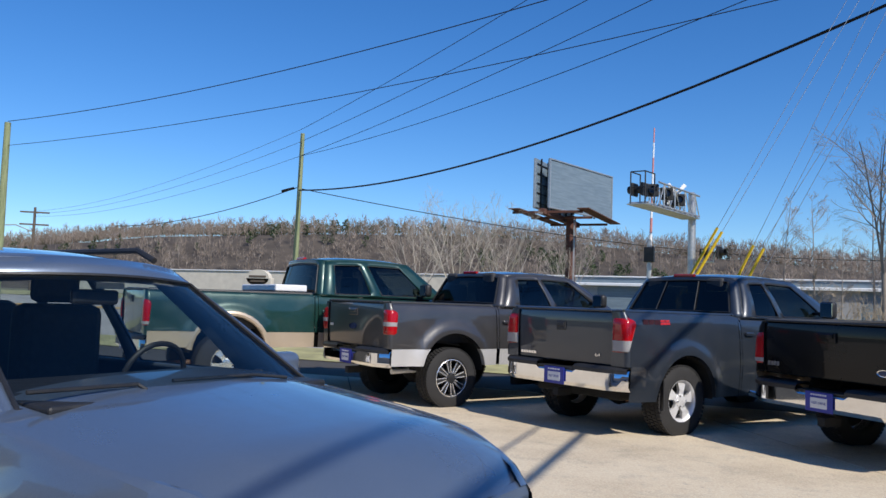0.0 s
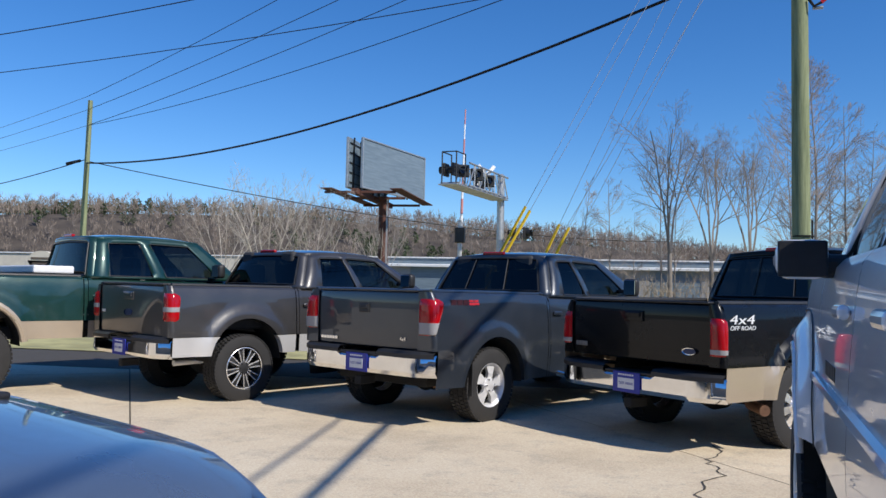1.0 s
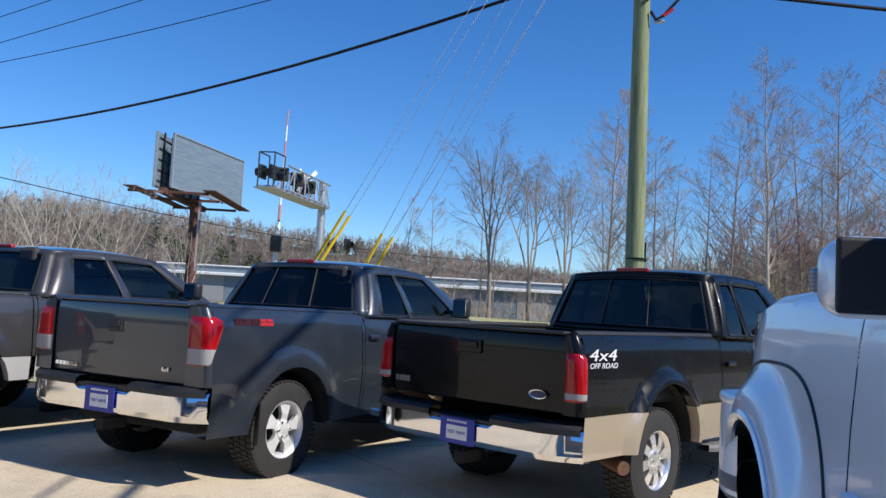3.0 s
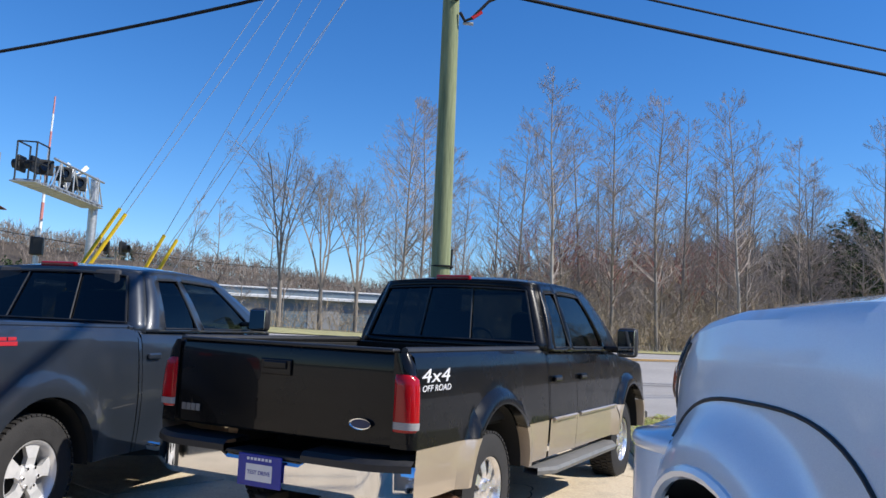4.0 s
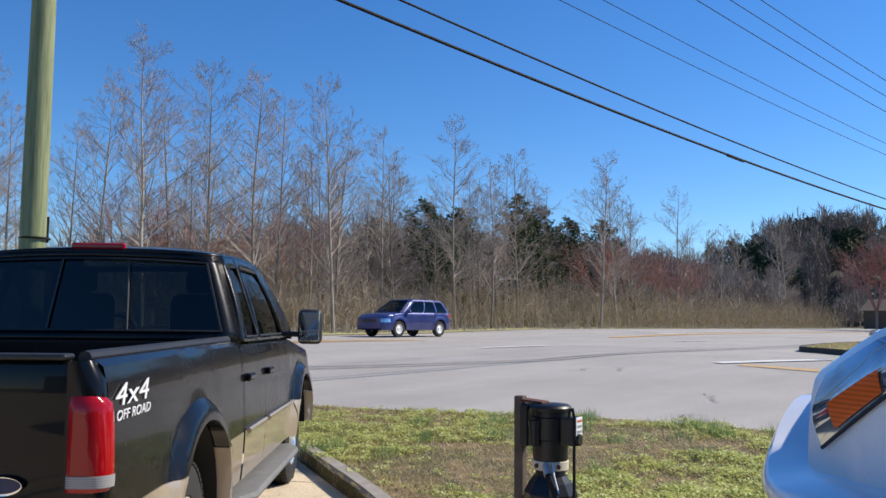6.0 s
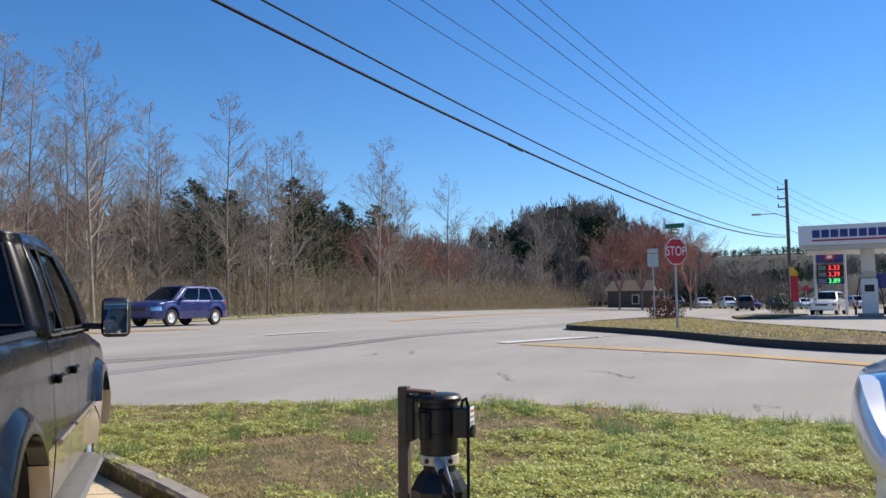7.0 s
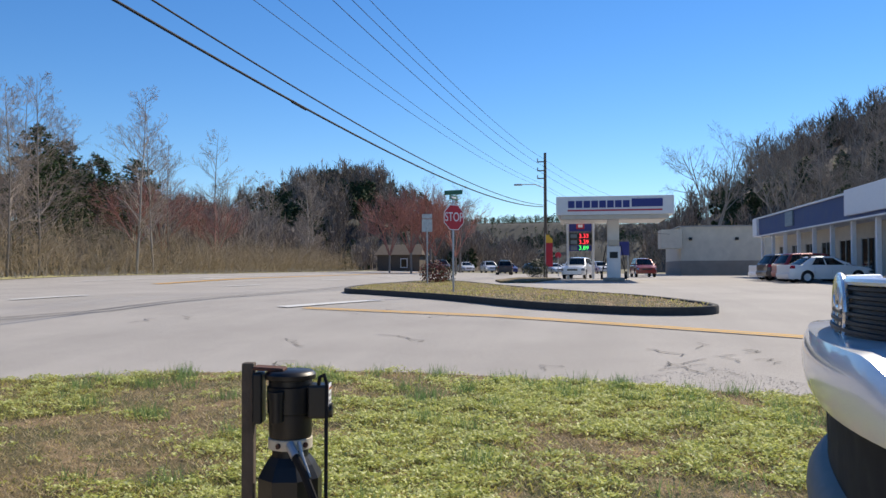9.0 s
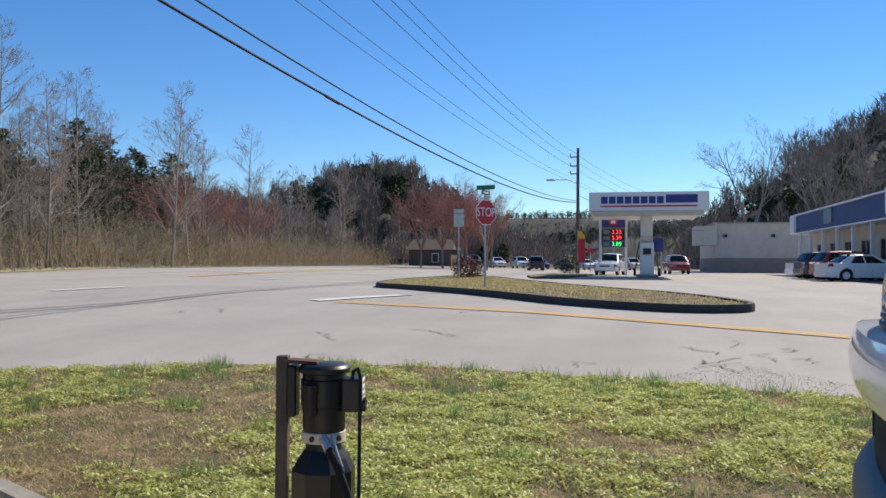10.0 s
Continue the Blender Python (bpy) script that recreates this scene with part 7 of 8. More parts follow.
for x in np.linspace(-33, 33, 9):
    box("loading_door", (float(x), -10.03, 1.7), (3.2, 0.08, 3.2), M_ROOF_TRIM, WH, 0.01)
WL = building("low_store", "long low white store beyond the green truck", -110, -38, 92, 110, 0.6, 4.2, M_STUCCO, None, M_WHITE_SIGN)
HS = building("brick_house", "low dark brick house behind the russet trees", 108, 113, 29.0, 35.0, 0.7, 2.6, M_POLE_DARK)
link_mesh("pitched_roof", [(-2.9, -3.4, 2.6), (2.9, -3.4, 2.6), (2.9, 3.4, 2.6), (-2.9, 3.4, 2.6), (0, -3.0, 4.1), (0, 3.0, 4.1)], [(0, 1, 4), (2, 3, 5), (0, 4, 5, 3), (1, 2, 5, 4), (0, 3, 2, 1)], M_POLE_DARK, HS, "dark brown shingle roof", False)
hw_ = box("window", (-2.52, -0.8, 1.45), (0.06, 1.0, 1.3), M_WHITE_SIGN, HS, 0.01, "white framed window")
box("pane", (-2.56, -0.8, 1.45), (0.03, 0.8, 1.1), M_GLASS, hw_, 0)
MS = tagged(empty("monument_sign", pose(-35.9, 48, ground_z(-36, 48) - 0.07)), "cream monument sign with an arched top", "sign")
box("sign_base", (0, 0, 0.8), (2.4, 0.4, 1.6), M_STUCCO, MS, 0.05)
lathe("arched_top", [(-0.2, 0.001), (-0.2, 1.0), (0.2, 1.0), (0.2, 0.001)], M_STUCCO, MS, m=Matrix.Translation((0, 0, 1.6)) @ Matrix.Diagonal((1.0, 1, 0.6, 1)))
for k in range(3):
    box("sign_bar", (0, -0.215, 1.7 - 0.35 * k), (1.5 - 0.2 * k, 0.02, 0.14), M_POLE_DARK, MS, 0)


# ---- submersible pump control post on the lawn ----
def pump_station():
    x, y = 2.92, 7.52
    z = ground_z(x, y) + 0.13
    T = tagged(empty("irrigation_post", pose(x, y, z, 0, 0, 10) @ Matrix.Diagonal((0.80, 0.80, 1.0, 1))), "black pump housing with hoses strapped to a rusty steel post", "pump post")
    M_TUBE = plain("black_housing", (0.005, 0.0055, 0.0065), 0.42, 0, 0.25, 15, 0.05)
    M_STRAP = plain("cream_strap", (0.62, 0.55, 0.42), 0.6, 0, 0.15)
    box("post", (0.02, 0.21, 0.445), (0.06, 0.06, 1.10), M_POLE_DARK, T, 0.006)
    part("rust_bracket", bm_box(-0.01, 0.150, 0.968, 0.10, 0.15, 0.014, 0.004, 1, Matrix.Rotation(radians(3), 4, "X")), M_RUST, T, "rusty top bracket")
    box("side_plate", (0.0, 0.155, 0.86), (0.10, 0.05, 0.20), M_TUBE, T, 0.01)
    lathe("head", [(0.69, 0.098), (0.72, 0.104), (0.80, 0.106), (0.805, 0.112), (0.905, 0.114), (0.91, 0.106), (0.93, 0.106), (0.935, 0.124), (0.952, 0.126), (0.960, 0.118), (0.966, 0.108), (0.968, 0.001)], M_TUBE, T, "Z", 28)
    lathe("neck", [(0.60, 0.100), (0.64, 0.088), (0.70, 0.090)], M_TUBE, T, "Z", 24)
    # strap with bolts
    st = lathe("strap", [(0.664, 0.102), (0.666, 0.108), (0.704, 0.108), (0.706, 0.102)], M_STRAP, T, "Z", 28, "cream metal strap with bolts")
    for a in (160, 195, 230):
        tube("bolt", [(0.10 * math.cos(radians(a)), 0.10 * math.sin(radians(a)), 0.685), (0.120 * math.cos(radians(a)), 0.120 * math.sin(radians(a)), 0.685)], 0.011, M_RUST, st, 8)
    # tank below with eight faces
    vs = []
    prof = [(-0.15, 0.150), (0.555, 0.150), (0.605, 0.118), (0.635, 0.092)]
    for zz, r in prof:
        for k in range(8):
            a = math.pi / 8 + k * math.pi / 4
            vs.append((r * math.cos(a) * 1.05, r * math.sin(a) * 1.05, zz))
    fs = [(i * 8 + k, i * 8 + (k + 1) % 8, (i + 1) * 8 + (k + 1) % 8, (i + 1) * 8 + k) for i in range(3) for k in range(8)]
    link_mesh("tank", vs, fs, M_TUBE, T, smooth=False)
    tube("side_pipe", [(-0.112, 0.045, 0.78), (-0.115, 0.045, 0.88)], 0.033, M_TUBE, T, 14)
    lathe("pipe_cap", [(0.865, 0.034), (0.865, 0.039), (0.895, 0.039), (0.898, 0.001)], M_TUBE, T, "Z", 16, m=Matrix.Translation((-0.115, 0.045, 0)))
    box("terminal_box", (-0.02, -0.145, 0.85), (0.11, 0.10, 0.13), M_TUBE, T, 0.01)
    tg = box("warning_label", (-0.03, -0.198, 0.875), (0.085, 0.004, 0.085), M_WHITE_SIGN, T, 0.001, "small white and orange label")
    for k in range(3):
        box("label_bar", (-0.03, -0.201, 0.900 - 0.024 * k), (0.06, 0.003, 0.010), M_AMBER if k == 0 else M_GALV, tg, 0)
    tube("cable", [(-0.06, -0.145, 0.90), (-0.065, -0.155, 0.945), (-0.075, -0.178, 0.955), (-0.085, -0.192, 0.92), (-0.082, -0.188, 0.70), (-0.08, -0.186, 0.45), (-0.09, -0.180, 0.05)], 0.009, M_CABLE, T, 8)
    tube("hose", [(-0.10, -0.02, 0.685), (-0.135, -0.05, 0.65), (-0.155, -0.09, 0.60), (-0.18, -0.145, 0.50), (-0.185, -0.185, 0.35), (-0.17, -0.195, 0.05)], 0.019, M_CABLE, T, 10)
    tube("drain_tube", [(-0.10, -0.06, 0.70), (-0.125, -0.08, 0.65), (-0.15, -0.12, 0.575)], 0.009, M_GALV, T, 8)
    tube("fitting", [(-0.10, -0.015, 0.69), (-0.135, -0.05, 0.65)], 0.022, M_GALV, T, 10)
    lathe("valve_knob", [(0.0, 0.001), (0.0, 0.028), (0.03, 0.028), (0.03, 0.001)], M_TUBE, T, steps=14, m=Matrix.Translation((-0.05, -0.215, 0.815)))


pump_station()

# unseen dealer building, added to close the lot and darken the trucks' reflections
DL = building("dealer_building", "plain brown unseen building added behind the lot to darken reflections", -30, 4, -20, -10, 0.0, 5.5, M_STUCCO_LOW, None, M_ROOF_TRIM)


# ---- trees ----
rng = np.random.default_rng(11)
TALL = [make_tree(rng, "tall", M_BARK_PALE if k % 2 else M_BARK, M_TWIG) for k in range(5)]
BROAD = [make_tree(rng, "broad", M_BARK, M_BARK) for k in range(2)]
RUSSET = [make_tree(rng, "russet", M_BARK, M_TWIG_RED)]
LITE = [make_tree(rng, "lite", M_BARK_PALE if k == 1 else M_BARK, M_TWIG) for k in range(5)]
SHRUB = [make_tree(rng, "shrub", M_BARK_PALE, M_BARK_PALE) for k in range(2)]
for pr in TALL + BROAD + RUSSET + SHRUB + LITE:
    pr.matrix_basis = pose(0, -400, -60)


def stand(protos, rows, label, group):
    for x, y, h in rows:
        plant(protos[int(rng.integers(len(protos)))], x, y, ground_z(x, y) - 0.05, h, rng.uniform(0, 6.28), label, group)


stand(TALL, [(9.0, 40, 11.3), (10.4, 42, 11.8), (16.3, 44, 12.1), (15.9, 38, 13.3), (20.9, 45, 13.0), (20.1, 40, 13.3), (21.8, 38.5, 13.0), (25.6, 42, 13.4), (26.8, 38.5, 13.7), (35.3, 44, 13.3), (38.0, 40, 13.6),
             (44.5, 40, 12.4), (53.1, 38.5, 13.4), (57.9, 40, 12.3), (41.1, 39.5, 11.2)], "tall bare tree with upswept branches at the thicket edge", "street-side trees")
stand(BROAD, [(5.4, 60, 14.8), (8.4, 61, 13.5), (11.6, 64, 14.0)], "broad bare tree by the warehouse", "street-side trees")
stand(SHRUB, [(-17.5, 42, 7.4), (-15.6, 44, 6.8), (-21.6, 45, 6.2), (-12.5, 47, 5.0)], "pale many-stemmed bare shrub tree", "pale shrubs")
rows = [(float(rng.uniform(13, 48)), float(rng.uniform(41, 58)), float(rng.uniform(8, 13))) for k in range(55)] + [(float(rng.uniform(60, 110)), float(rng.uniform(42, 62)), float(rng.uniform(9, 15))) for k in range(26)] + [(float(rng.uniform(-2, 8)), float(rng.uniform(66, 80)), float(rng.uniform(7, 11))) for k in range(5)]
stand(LITE, rows, "bare tree inside the thicket", "thicket trees")
stand(RUSSET, [(85.9, 25.3, 11.0), (86.9, 22.8, 9.8), (85.2, 27.6, 9.4), (88, 24, 10.5), (90, 21, 9.5), (19, 46, 8.5), (24, 47, 9.0), (28, 45, 8.0), (62, 44, 9), (70, 46, 10), (75, 43, 8)], "bare tree with russet buds", "russet trees")
stand(BROAD, [(101, 26, 13), (106, 23, 12), (98.8, -8.7, 18.5), (102.3, -16.8, 19.5), (112, -22, 17), (118, -30, 18), (108, -28, 16), (124, -38, 18)], "large bare tree beyond the street", "far trees")


for k in range(22):
    f = rng.random()
    x, y = 98 + 22 * rng.random() + 8 * f, -14 - 40 * f
    plant(LITE[int(rng.integers(5))], x, y, 0.5 + 20 * f * rng.random(), rng.uniform(11, 17), rng.uniform(0, 6.28), "bare tree on the slope behind the shops", "slope trees")


# pines: whorls of drooping boughs with many needle tufts
def needles():
    m = Mat("pine_needles")
    rnd = m.node("ShaderNodeNewGeometry").outputs["Random Per Island"]
    m.set(color=m.ramp(rnd, [(0.0, (0.018, 0.04, 0.012)), (0.6, (0.045, 0.085, 0.022)), (1.0, (0.085, 0.13, 0.035))]), rough=0.75)
    return m.m


M_NEEDLE = needles()


def make_pine(rng):
    segs = []
    verts, faces = [], []
    for k in range(100):
        f = 0.28 + 0.72 * (k + rng.random()) / 100
        a = rng.uniform(0, 6.28)
        ln = 0.23 * math.sin(math.pi * min(1.0, 0.18 + 0.8 * (f - 0.22) / 0.78)) ** 0.8 * rng.uniform(0.5, 1.2) + 0.015
        p = np.array([0, 0, f])
        q = p + np.array([math.cos(a) * ln, math.sin(a) * ln, ln * rng.uniform(-0.05, 0.45)])
        segs.append((p, q, 0.003, 0.001))
        for j in range(int(7 + 60 * ln)):
            c = p + (q - p) * rng.uniform(0.3, 1.05) + rng.normal(0, 0.014, 3)
            for t in range(4):
                d = rng.normal(0, 1, 3)
                d[2] = abs(d[2]) * 0.6
                d /= np.linalg.norm(d)
                w = np.cross(d, rng.normal(0, 1, 3))
                w /= np.linalg.norm(w) + 1e-9
                n = len(verts)
                s = rng.uniform(0.018, 0.034)
                verts += [c - w * 0.006, c + w * 0.006, c + d * s]
                faces.append((n, n + 1, n + 2))
    T = empty("tree")
    tv, tf = branch_mesh([(np.array([0, 0, 0.0]), np.array([0, 0, 0.5]), 0.013, 0.009), (np.array([0, 0, 0.5]), np.array([0, 0, 0.99]), 0.009, 0.001)] + segs, 5)
    link_mesh("trunk", tv, tf, M_BARK, T)
    link_mesh("crown", verts, faces, M_NEEDLE, T, smooth=False)
    return T


PINES = [make_pine(rng) for k in range(2)]
for pr in PINES:
    pr.matrix_basis = pose(0, -400, -60)
stand(PINES, [(45.4, 50, 10.1), (48, 51, 9.2), (51.6, 52, 10.3), (57.9, 50, 11.9), (61, 51, 10.4), (63.8, 52, 11.7), (71.8, 54, 11.6), (78.3, 54, 12.0), (42, 52, 8.5), (55, 55, 10), (67, 56, 10.5)], "dark green pine above the thicket", "pines")
stand(PINES, [(99, -24, 9), (108, -26, 11)], "dark green conifer behind the shops", "pines")


# undergrowth: a dense thicket of thin stems
def thicket(name, n, xr, y0f, depth, hr, label, material, seed, zoff=0.0):
    rg = np.random.default_rng(seed)
    segs = []
    for k in range(n):
        x = rg.uniform(*xr)
        dd = rg.random() ** 1.3 * depth
        y = y0f(x) + dd
        h = rg.uniform(*hr) * (0.55 + 0.6 * min(1, dd / 4)) * (0.75 + 0.5 * noise.noise(Vector((x * 0.13, y * 0.1, seed))))
        p = np.array([x, y, ground_z(x, y) - 0.05 + zoff])
        d = np.array([rg.normal(0, 0.35), rg.normal(0, 0.35), 1.0])
        for i in range(4):
            q = p + d / np.linalg.norm(d) * h / 4
            segs.append((p, q, 0.024 * (1 - i * 0.2), 0.020 * (0.8 - i * 0.2)))
            for j in range(3):
                e = d / np.linalg.norm(d) + rg.normal(0, 0.65, 3)
                segs.append((q, q + e * h * 0.14, 0.011, 0.006))
                e2 = e + rg.normal(0, 0.5, 3)
                segs.append((q + e * h * 0.14, q + e * h * 0.14 + e2 * h * 0.10, 0.007, 0.004))
            p = q
            d = d + rg.normal(0, 0.25, 3)
    v, f = branch_mesh(segs, 3)
    return tagged(link_mesh(name, v, f, material, smooth=False), label, "undergrowth", kind="stuff")


edge = lambda x: pw([(-40, 36), (5, 38), (20, 38.0), (34, 38.4), (58, 38.6), (120, 39)], x)
thicket("thicket", 2300, (14, 112), edge, 9.0, (2.6, 4.6), "dense brown winter thicket along the street", M_BRUSH, 3)
thicket("thicket", 620, (13, 34), lambda x: edge(x) + 0.5, 16.0, (2.0, 5.5), "thin brown saplings and briars by the street", M_TWIG, 4)
thicket("thicket", 220, (-6, 14), lambda x: 56, 12.0, (1.2, 3.2), "brown brush by the warehouse", M_BRUSH, 6)
thicket("verge_weeds", 650, (16, 110), lambda x: edge(x) - 1.3, 1.6, (0.4, 0.9), "dry straw weeds along the thicket", M_BARK_PALE, 7)


# ---- wooded hills: land with a bare or evergreen forest of thin stems on it ----
def wood_mat(name, a, b, c):
    m = Mat(name)
    rnd = m.node("ShaderNodeNewGeometry").outputs["Random Per Island"]
    patch = m.noise(0.03, 3, 0.6)
    col = m.ramp(rnd, [(0.0, a), (0.55, b), (1.0, c)])
    col = m.mix(m.ramp(patch, [(0.35, (0, 0, 0)), (0.65, (0.5, 0.5, 0.5))]), col, tuple(v * 0.75 for v in a))
    m.set(color=col, rough=0.95)
    return m.m


M_WOODS = wood_mat("bare_woods", (0.19, 0.145, 0.115), (0.31, 0.25, 0.20), (0.44, 0.37, 0.31))
M_WOODS_GREEN = wood_mat("evergreen_woods", (0.025, 0.045, 0.018), (0.05, 0.08, 0.03), (0.09, 0.12, 0.05))
# Floor of the evergreen hills; tree shade is put into its dark colour.
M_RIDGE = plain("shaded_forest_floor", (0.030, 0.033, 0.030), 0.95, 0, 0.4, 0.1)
M_LITTER = plain("leaf_litter", (0.075, 0.060, 0.047), 0.95, 0, 0.5, 0.15)


def forest(name, rows, seed, label, material, green=False, twigs=34):
    """Far trees in one mesh: a stem, and an uneven crown of upswept twigs or of needle tufts in layers. rows: place and height."""
    rg = np.random.default_rng(seed)
    R = np.array(rows)
    n = len(R)
    base, h = R[:, :3], R[:, 3:4]
    lean = rg.normal(0, 0.04, (n, 3)) * [1, 1, 0]
    tip = base + (np.array([[0, 0, 1.0]]) + lean) * h * 0.94
    segs = list(zip(base, tip, 0.011 * h[:, 0], 0.003 * h[:, 0]))
    v, f = branch_mesh(segs, 3)
    V, F = [v], list(f)
    off = len(v)
    wide = rg.uniform(0.75, 1.25, (n, 1))
    for k in range(twigs):
        u = rg.uniform(0.24 if green else 0.30, 1.0, (n, 1))
        a = rg.uniform(0, 2 * math.pi, n)
        if green:
            span = 0.27 * np.sin(np.pi * np.clip(0.16 + 0.84 * (u - 0.24) / 0.76, 0, 1)) ** 0.7
        else:
            span = 0.30 * np.sin(np.pi * np.clip(0.22 + 0.74 * (u - 0.30) / 0.70, 0, 1)) ** 0.8
        out = np.stack([np.cos(a), np.sin(a), np.zeros(n)], 1)
        rad = span * h * wide * rg.uniform(0.15 if green else 0.0, 1.0, (n, 1)) ** 0.6
        c = base + (tip - base) * u + out * rad
        if green:
            d = out * rg.uniform(0.3, 1.0, (n, 1)) + rg.normal(0, 0.35, (n, 3)) + [0, 0, 0.25]
            ln, wd = 0.13 * h * rg.uniform(0.7, 1.4, (n, 1)), 0.055 * h
        else:
            d = out * rg.uniform(0.1, 0.7, (n, 1)) + rg.normal(0, 0.22, (n, 3)) + [0, 0, 0.9]
            ln, wd = 0.22 * h * rg.uniform(0.6, 1.3, (n, 1)), 0.011 * h
        d /= np.linalg.norm(d, axis=1)[:, None]
        w = np.cross(d, rg.normal(0, 1, (n, 3)))
        w /= np.linalg.norm(w, axis=1)[:, None] + 1e-9
        tri = np.stack([c - d * ln * 0.5 - w * wd, c - d * ln * 0.5 + w * wd, c + d * ln * 0.5], 1)
        V.append(tri.reshape(-1, 3))
        F += (np.arange(n * 3).reshape(n, 3) + off).tolist()
        off += n * 3
    return tagged(link_mesh(name, np.concatenate(V).tolist(), F, material, smooth=False), label, "woods", kind="stuff")


def hill(name, cx, cy, rx, ry, h, turn, n, tall, green, seed, label, base=0.8, span=(-1, 0.2), power=1.0, twigs=34):
    """A rounded ridge with trees on it."""
    rg = np.random.default_rng(seed)
    ca, sa = math.cos(turn), math.sin(turn)

    def top(u, v):
        s = max(0.0, 1 - u * u - v * v)
        return base + h * s ** power * (0.9 + 0.25 * noise.noise(Vector((u * 2.5 + seed, v * 2.5, 0.3))))
    us = np.linspace(-1, 1, 45)
    vs = np.linspace(-1, 1, 21)
    verts = [(cx + ca * u * rx - sa * v * ry, cy + sa * u * rx + ca * v * ry, top(u, v) - 0.6) for u in us for v in vs]
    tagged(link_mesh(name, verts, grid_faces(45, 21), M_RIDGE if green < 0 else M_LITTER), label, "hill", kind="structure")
    a, b = [], []
    for k in range(n):
        u, v = rg.uniform(-1, 1), rg.uniform(*span)
        if k % 2:
            v = rg.uniform(max(span[0], -0.30), min(span[1], 0.15))
        if u * u + v * v > 0.98:
            continue
        row = (cx + ca * u * rx - sa * v * ry, cy + sa * u * rx + ca * v * ry, top(u, v) - 0.8, tall * rg.uniform(0.6, 1.15) * (0.85 if rg.random() < 0.7 else 1.0))
        patch = noise.noise(Vector((u * 4 + seed * 3.1, v * 4, 1.7)))
        pine = patch + rg.normal(0, 0.15) > green
        (b if pine else a).append((*row[:3], row[3] * (0.72 if pine else 1.0)))
    if a:
        forest("woods", a, seed + 1, "brown bare winter woods on the hill", M_WOODS, False, twigs)
    if b:
        forest("woods", b, seed + 2, "dark evergreen trees on the hill", M_WOODS_GREEN, True, int(twigs * 1.6))


hill("hill_west", -190, 330, 360, 85, 33, radians(12), 6500, 9.5, 0.22, 21, "long wooded hill behind the railway", twigs=30)
hill("hill_mid", 60, 420, 260, 80, 20, radians(-6), 2600, 9, 0.22, 22, "low wooded hill behind the warehouse", twigs=24)
hill("hill_thicket", 135, 95, 110, 36, 11, radians(4), 2200, 9, 0.45, 23, "rising woods behind the thicket", base=0.2, twigs=80)
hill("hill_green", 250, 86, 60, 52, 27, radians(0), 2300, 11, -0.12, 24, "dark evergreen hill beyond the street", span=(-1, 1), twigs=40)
hill("hill_shops", 155, -58, 66, 48, 30, radians(30), 2300, 9.5, 0.25, 25, "steep wooded slope behind the shops", base=0.2, span=(-1, 1), twigs=70)
hill("hill_far", 900, 60, 420, 160, 55, radians(80), 3600, 13, -1.2, 26, "dark distant wooded ridge", span=(-1, 1), twigs=14)
hill("hill_street", 380, -30, 150, 60, 16, radians(60), 2400, 10, -0.05, 27, "wooded rise at the far end of the street", span=(-1, 1), twigs=26)
hill("hill_right", 190, 40, 60, 22, 3, radians(10), 700, 8, 0.6, 28, "low woods at the bend of the street", span=(-1, 1), twigs=60)


# ---- round shrubs ----
def bush(name, x, y, z, r, label, cols, n, seed):
    rg = np.random.default_rng(seed)
    m = Mat(name + "_leaves")
    rnd = m.node("ShaderNodeNewGeometry").outputs["Random Per Island"]
    m.set(color=m.ramp(rnd, [(0.0, cols[0]), (0.5, cols[1]), (1.0, cols[2])]), rough=0.6)
    v, f = [], []
    for k in range(n):
        d = rg.normal(0, 1, 3)
        d /= np.linalg.norm(d)
        c = d * r * rg.uniform(0.55, 1.05) * np.array([1.1, 1.1, 0.85]) + np.array([0, 0, r * 0.8])
        if c[2] < 0.02:
            continue
        t = rg.normal(0, 1, 3)
        w = np.cross(d, t)
        w /= np.linalg.norm(w) + 1e-9
        u = np.cross(w, d) * 0.6 + d * 0.5
        s = r * 0.09
        i = len(v)
        v += [c - w * s * 0.5, c + u * s, c + w * s * 0.5, c - u * s]
        f.append((i, i + 1, i + 2, i + 3))
    ob = link_mesh(name, v, f, m.m, smooth=False)
    ob.matrix_basis = pose(x, y, z)
    return tagged(ob, label, "bush")


bush("bush", 40.2, 14.0, 0.66, 0.75, "round red and green nandina bush on the island", ((0.05, 0.07, 0.02), (0.16, 0.05, 0.03), (0.30, 0.05, 0.04)), 1500, 31)
bush("bush", 41.3, 13.6, 0.66, 0.5, "small green bush on the island", ((0.03, 0.06, 0.015), (0.06, 0.09, 0.03), (0.09, 0.11, 0.04)), 700, 32)
bush("bush", 66.5, 10.4, 0.62, 0.95, "dark clipped bush by the utility pole", ((0.015, 0.025, 0.012), (0.03, 0.05, 0.02), (0.06, 0.07, 0.03)), 1200, 33)


# ---- lawn: clover mat, tufts and dry blades ----
def grass_mat(name, cols):
    m = Mat(name)
    rnd = m.node("ShaderNodeNewGeometry").outputs["Random Per Island"]
    c = m.ramp(rnd, [(0.0, cols[0]), (0.5, cols[1]), (1.0, cols[2])])
    m.set(color=c, rough=0.55)
    tl = m.node("ShaderNodeBsdfTranslucent")
    mx = m.node("ShaderNodeMixShader")
    mx.inputs[0].default_value = 0.45
    m.link(c, tl.inputs["Color"])
    m.link(m.b.outputs[0], mx.inputs[1])
    m.link(tl.outputs[0], mx.inputs[2])
    m.link(mx.outputs[0], m.out.inputs["Surface"])
    return m.m


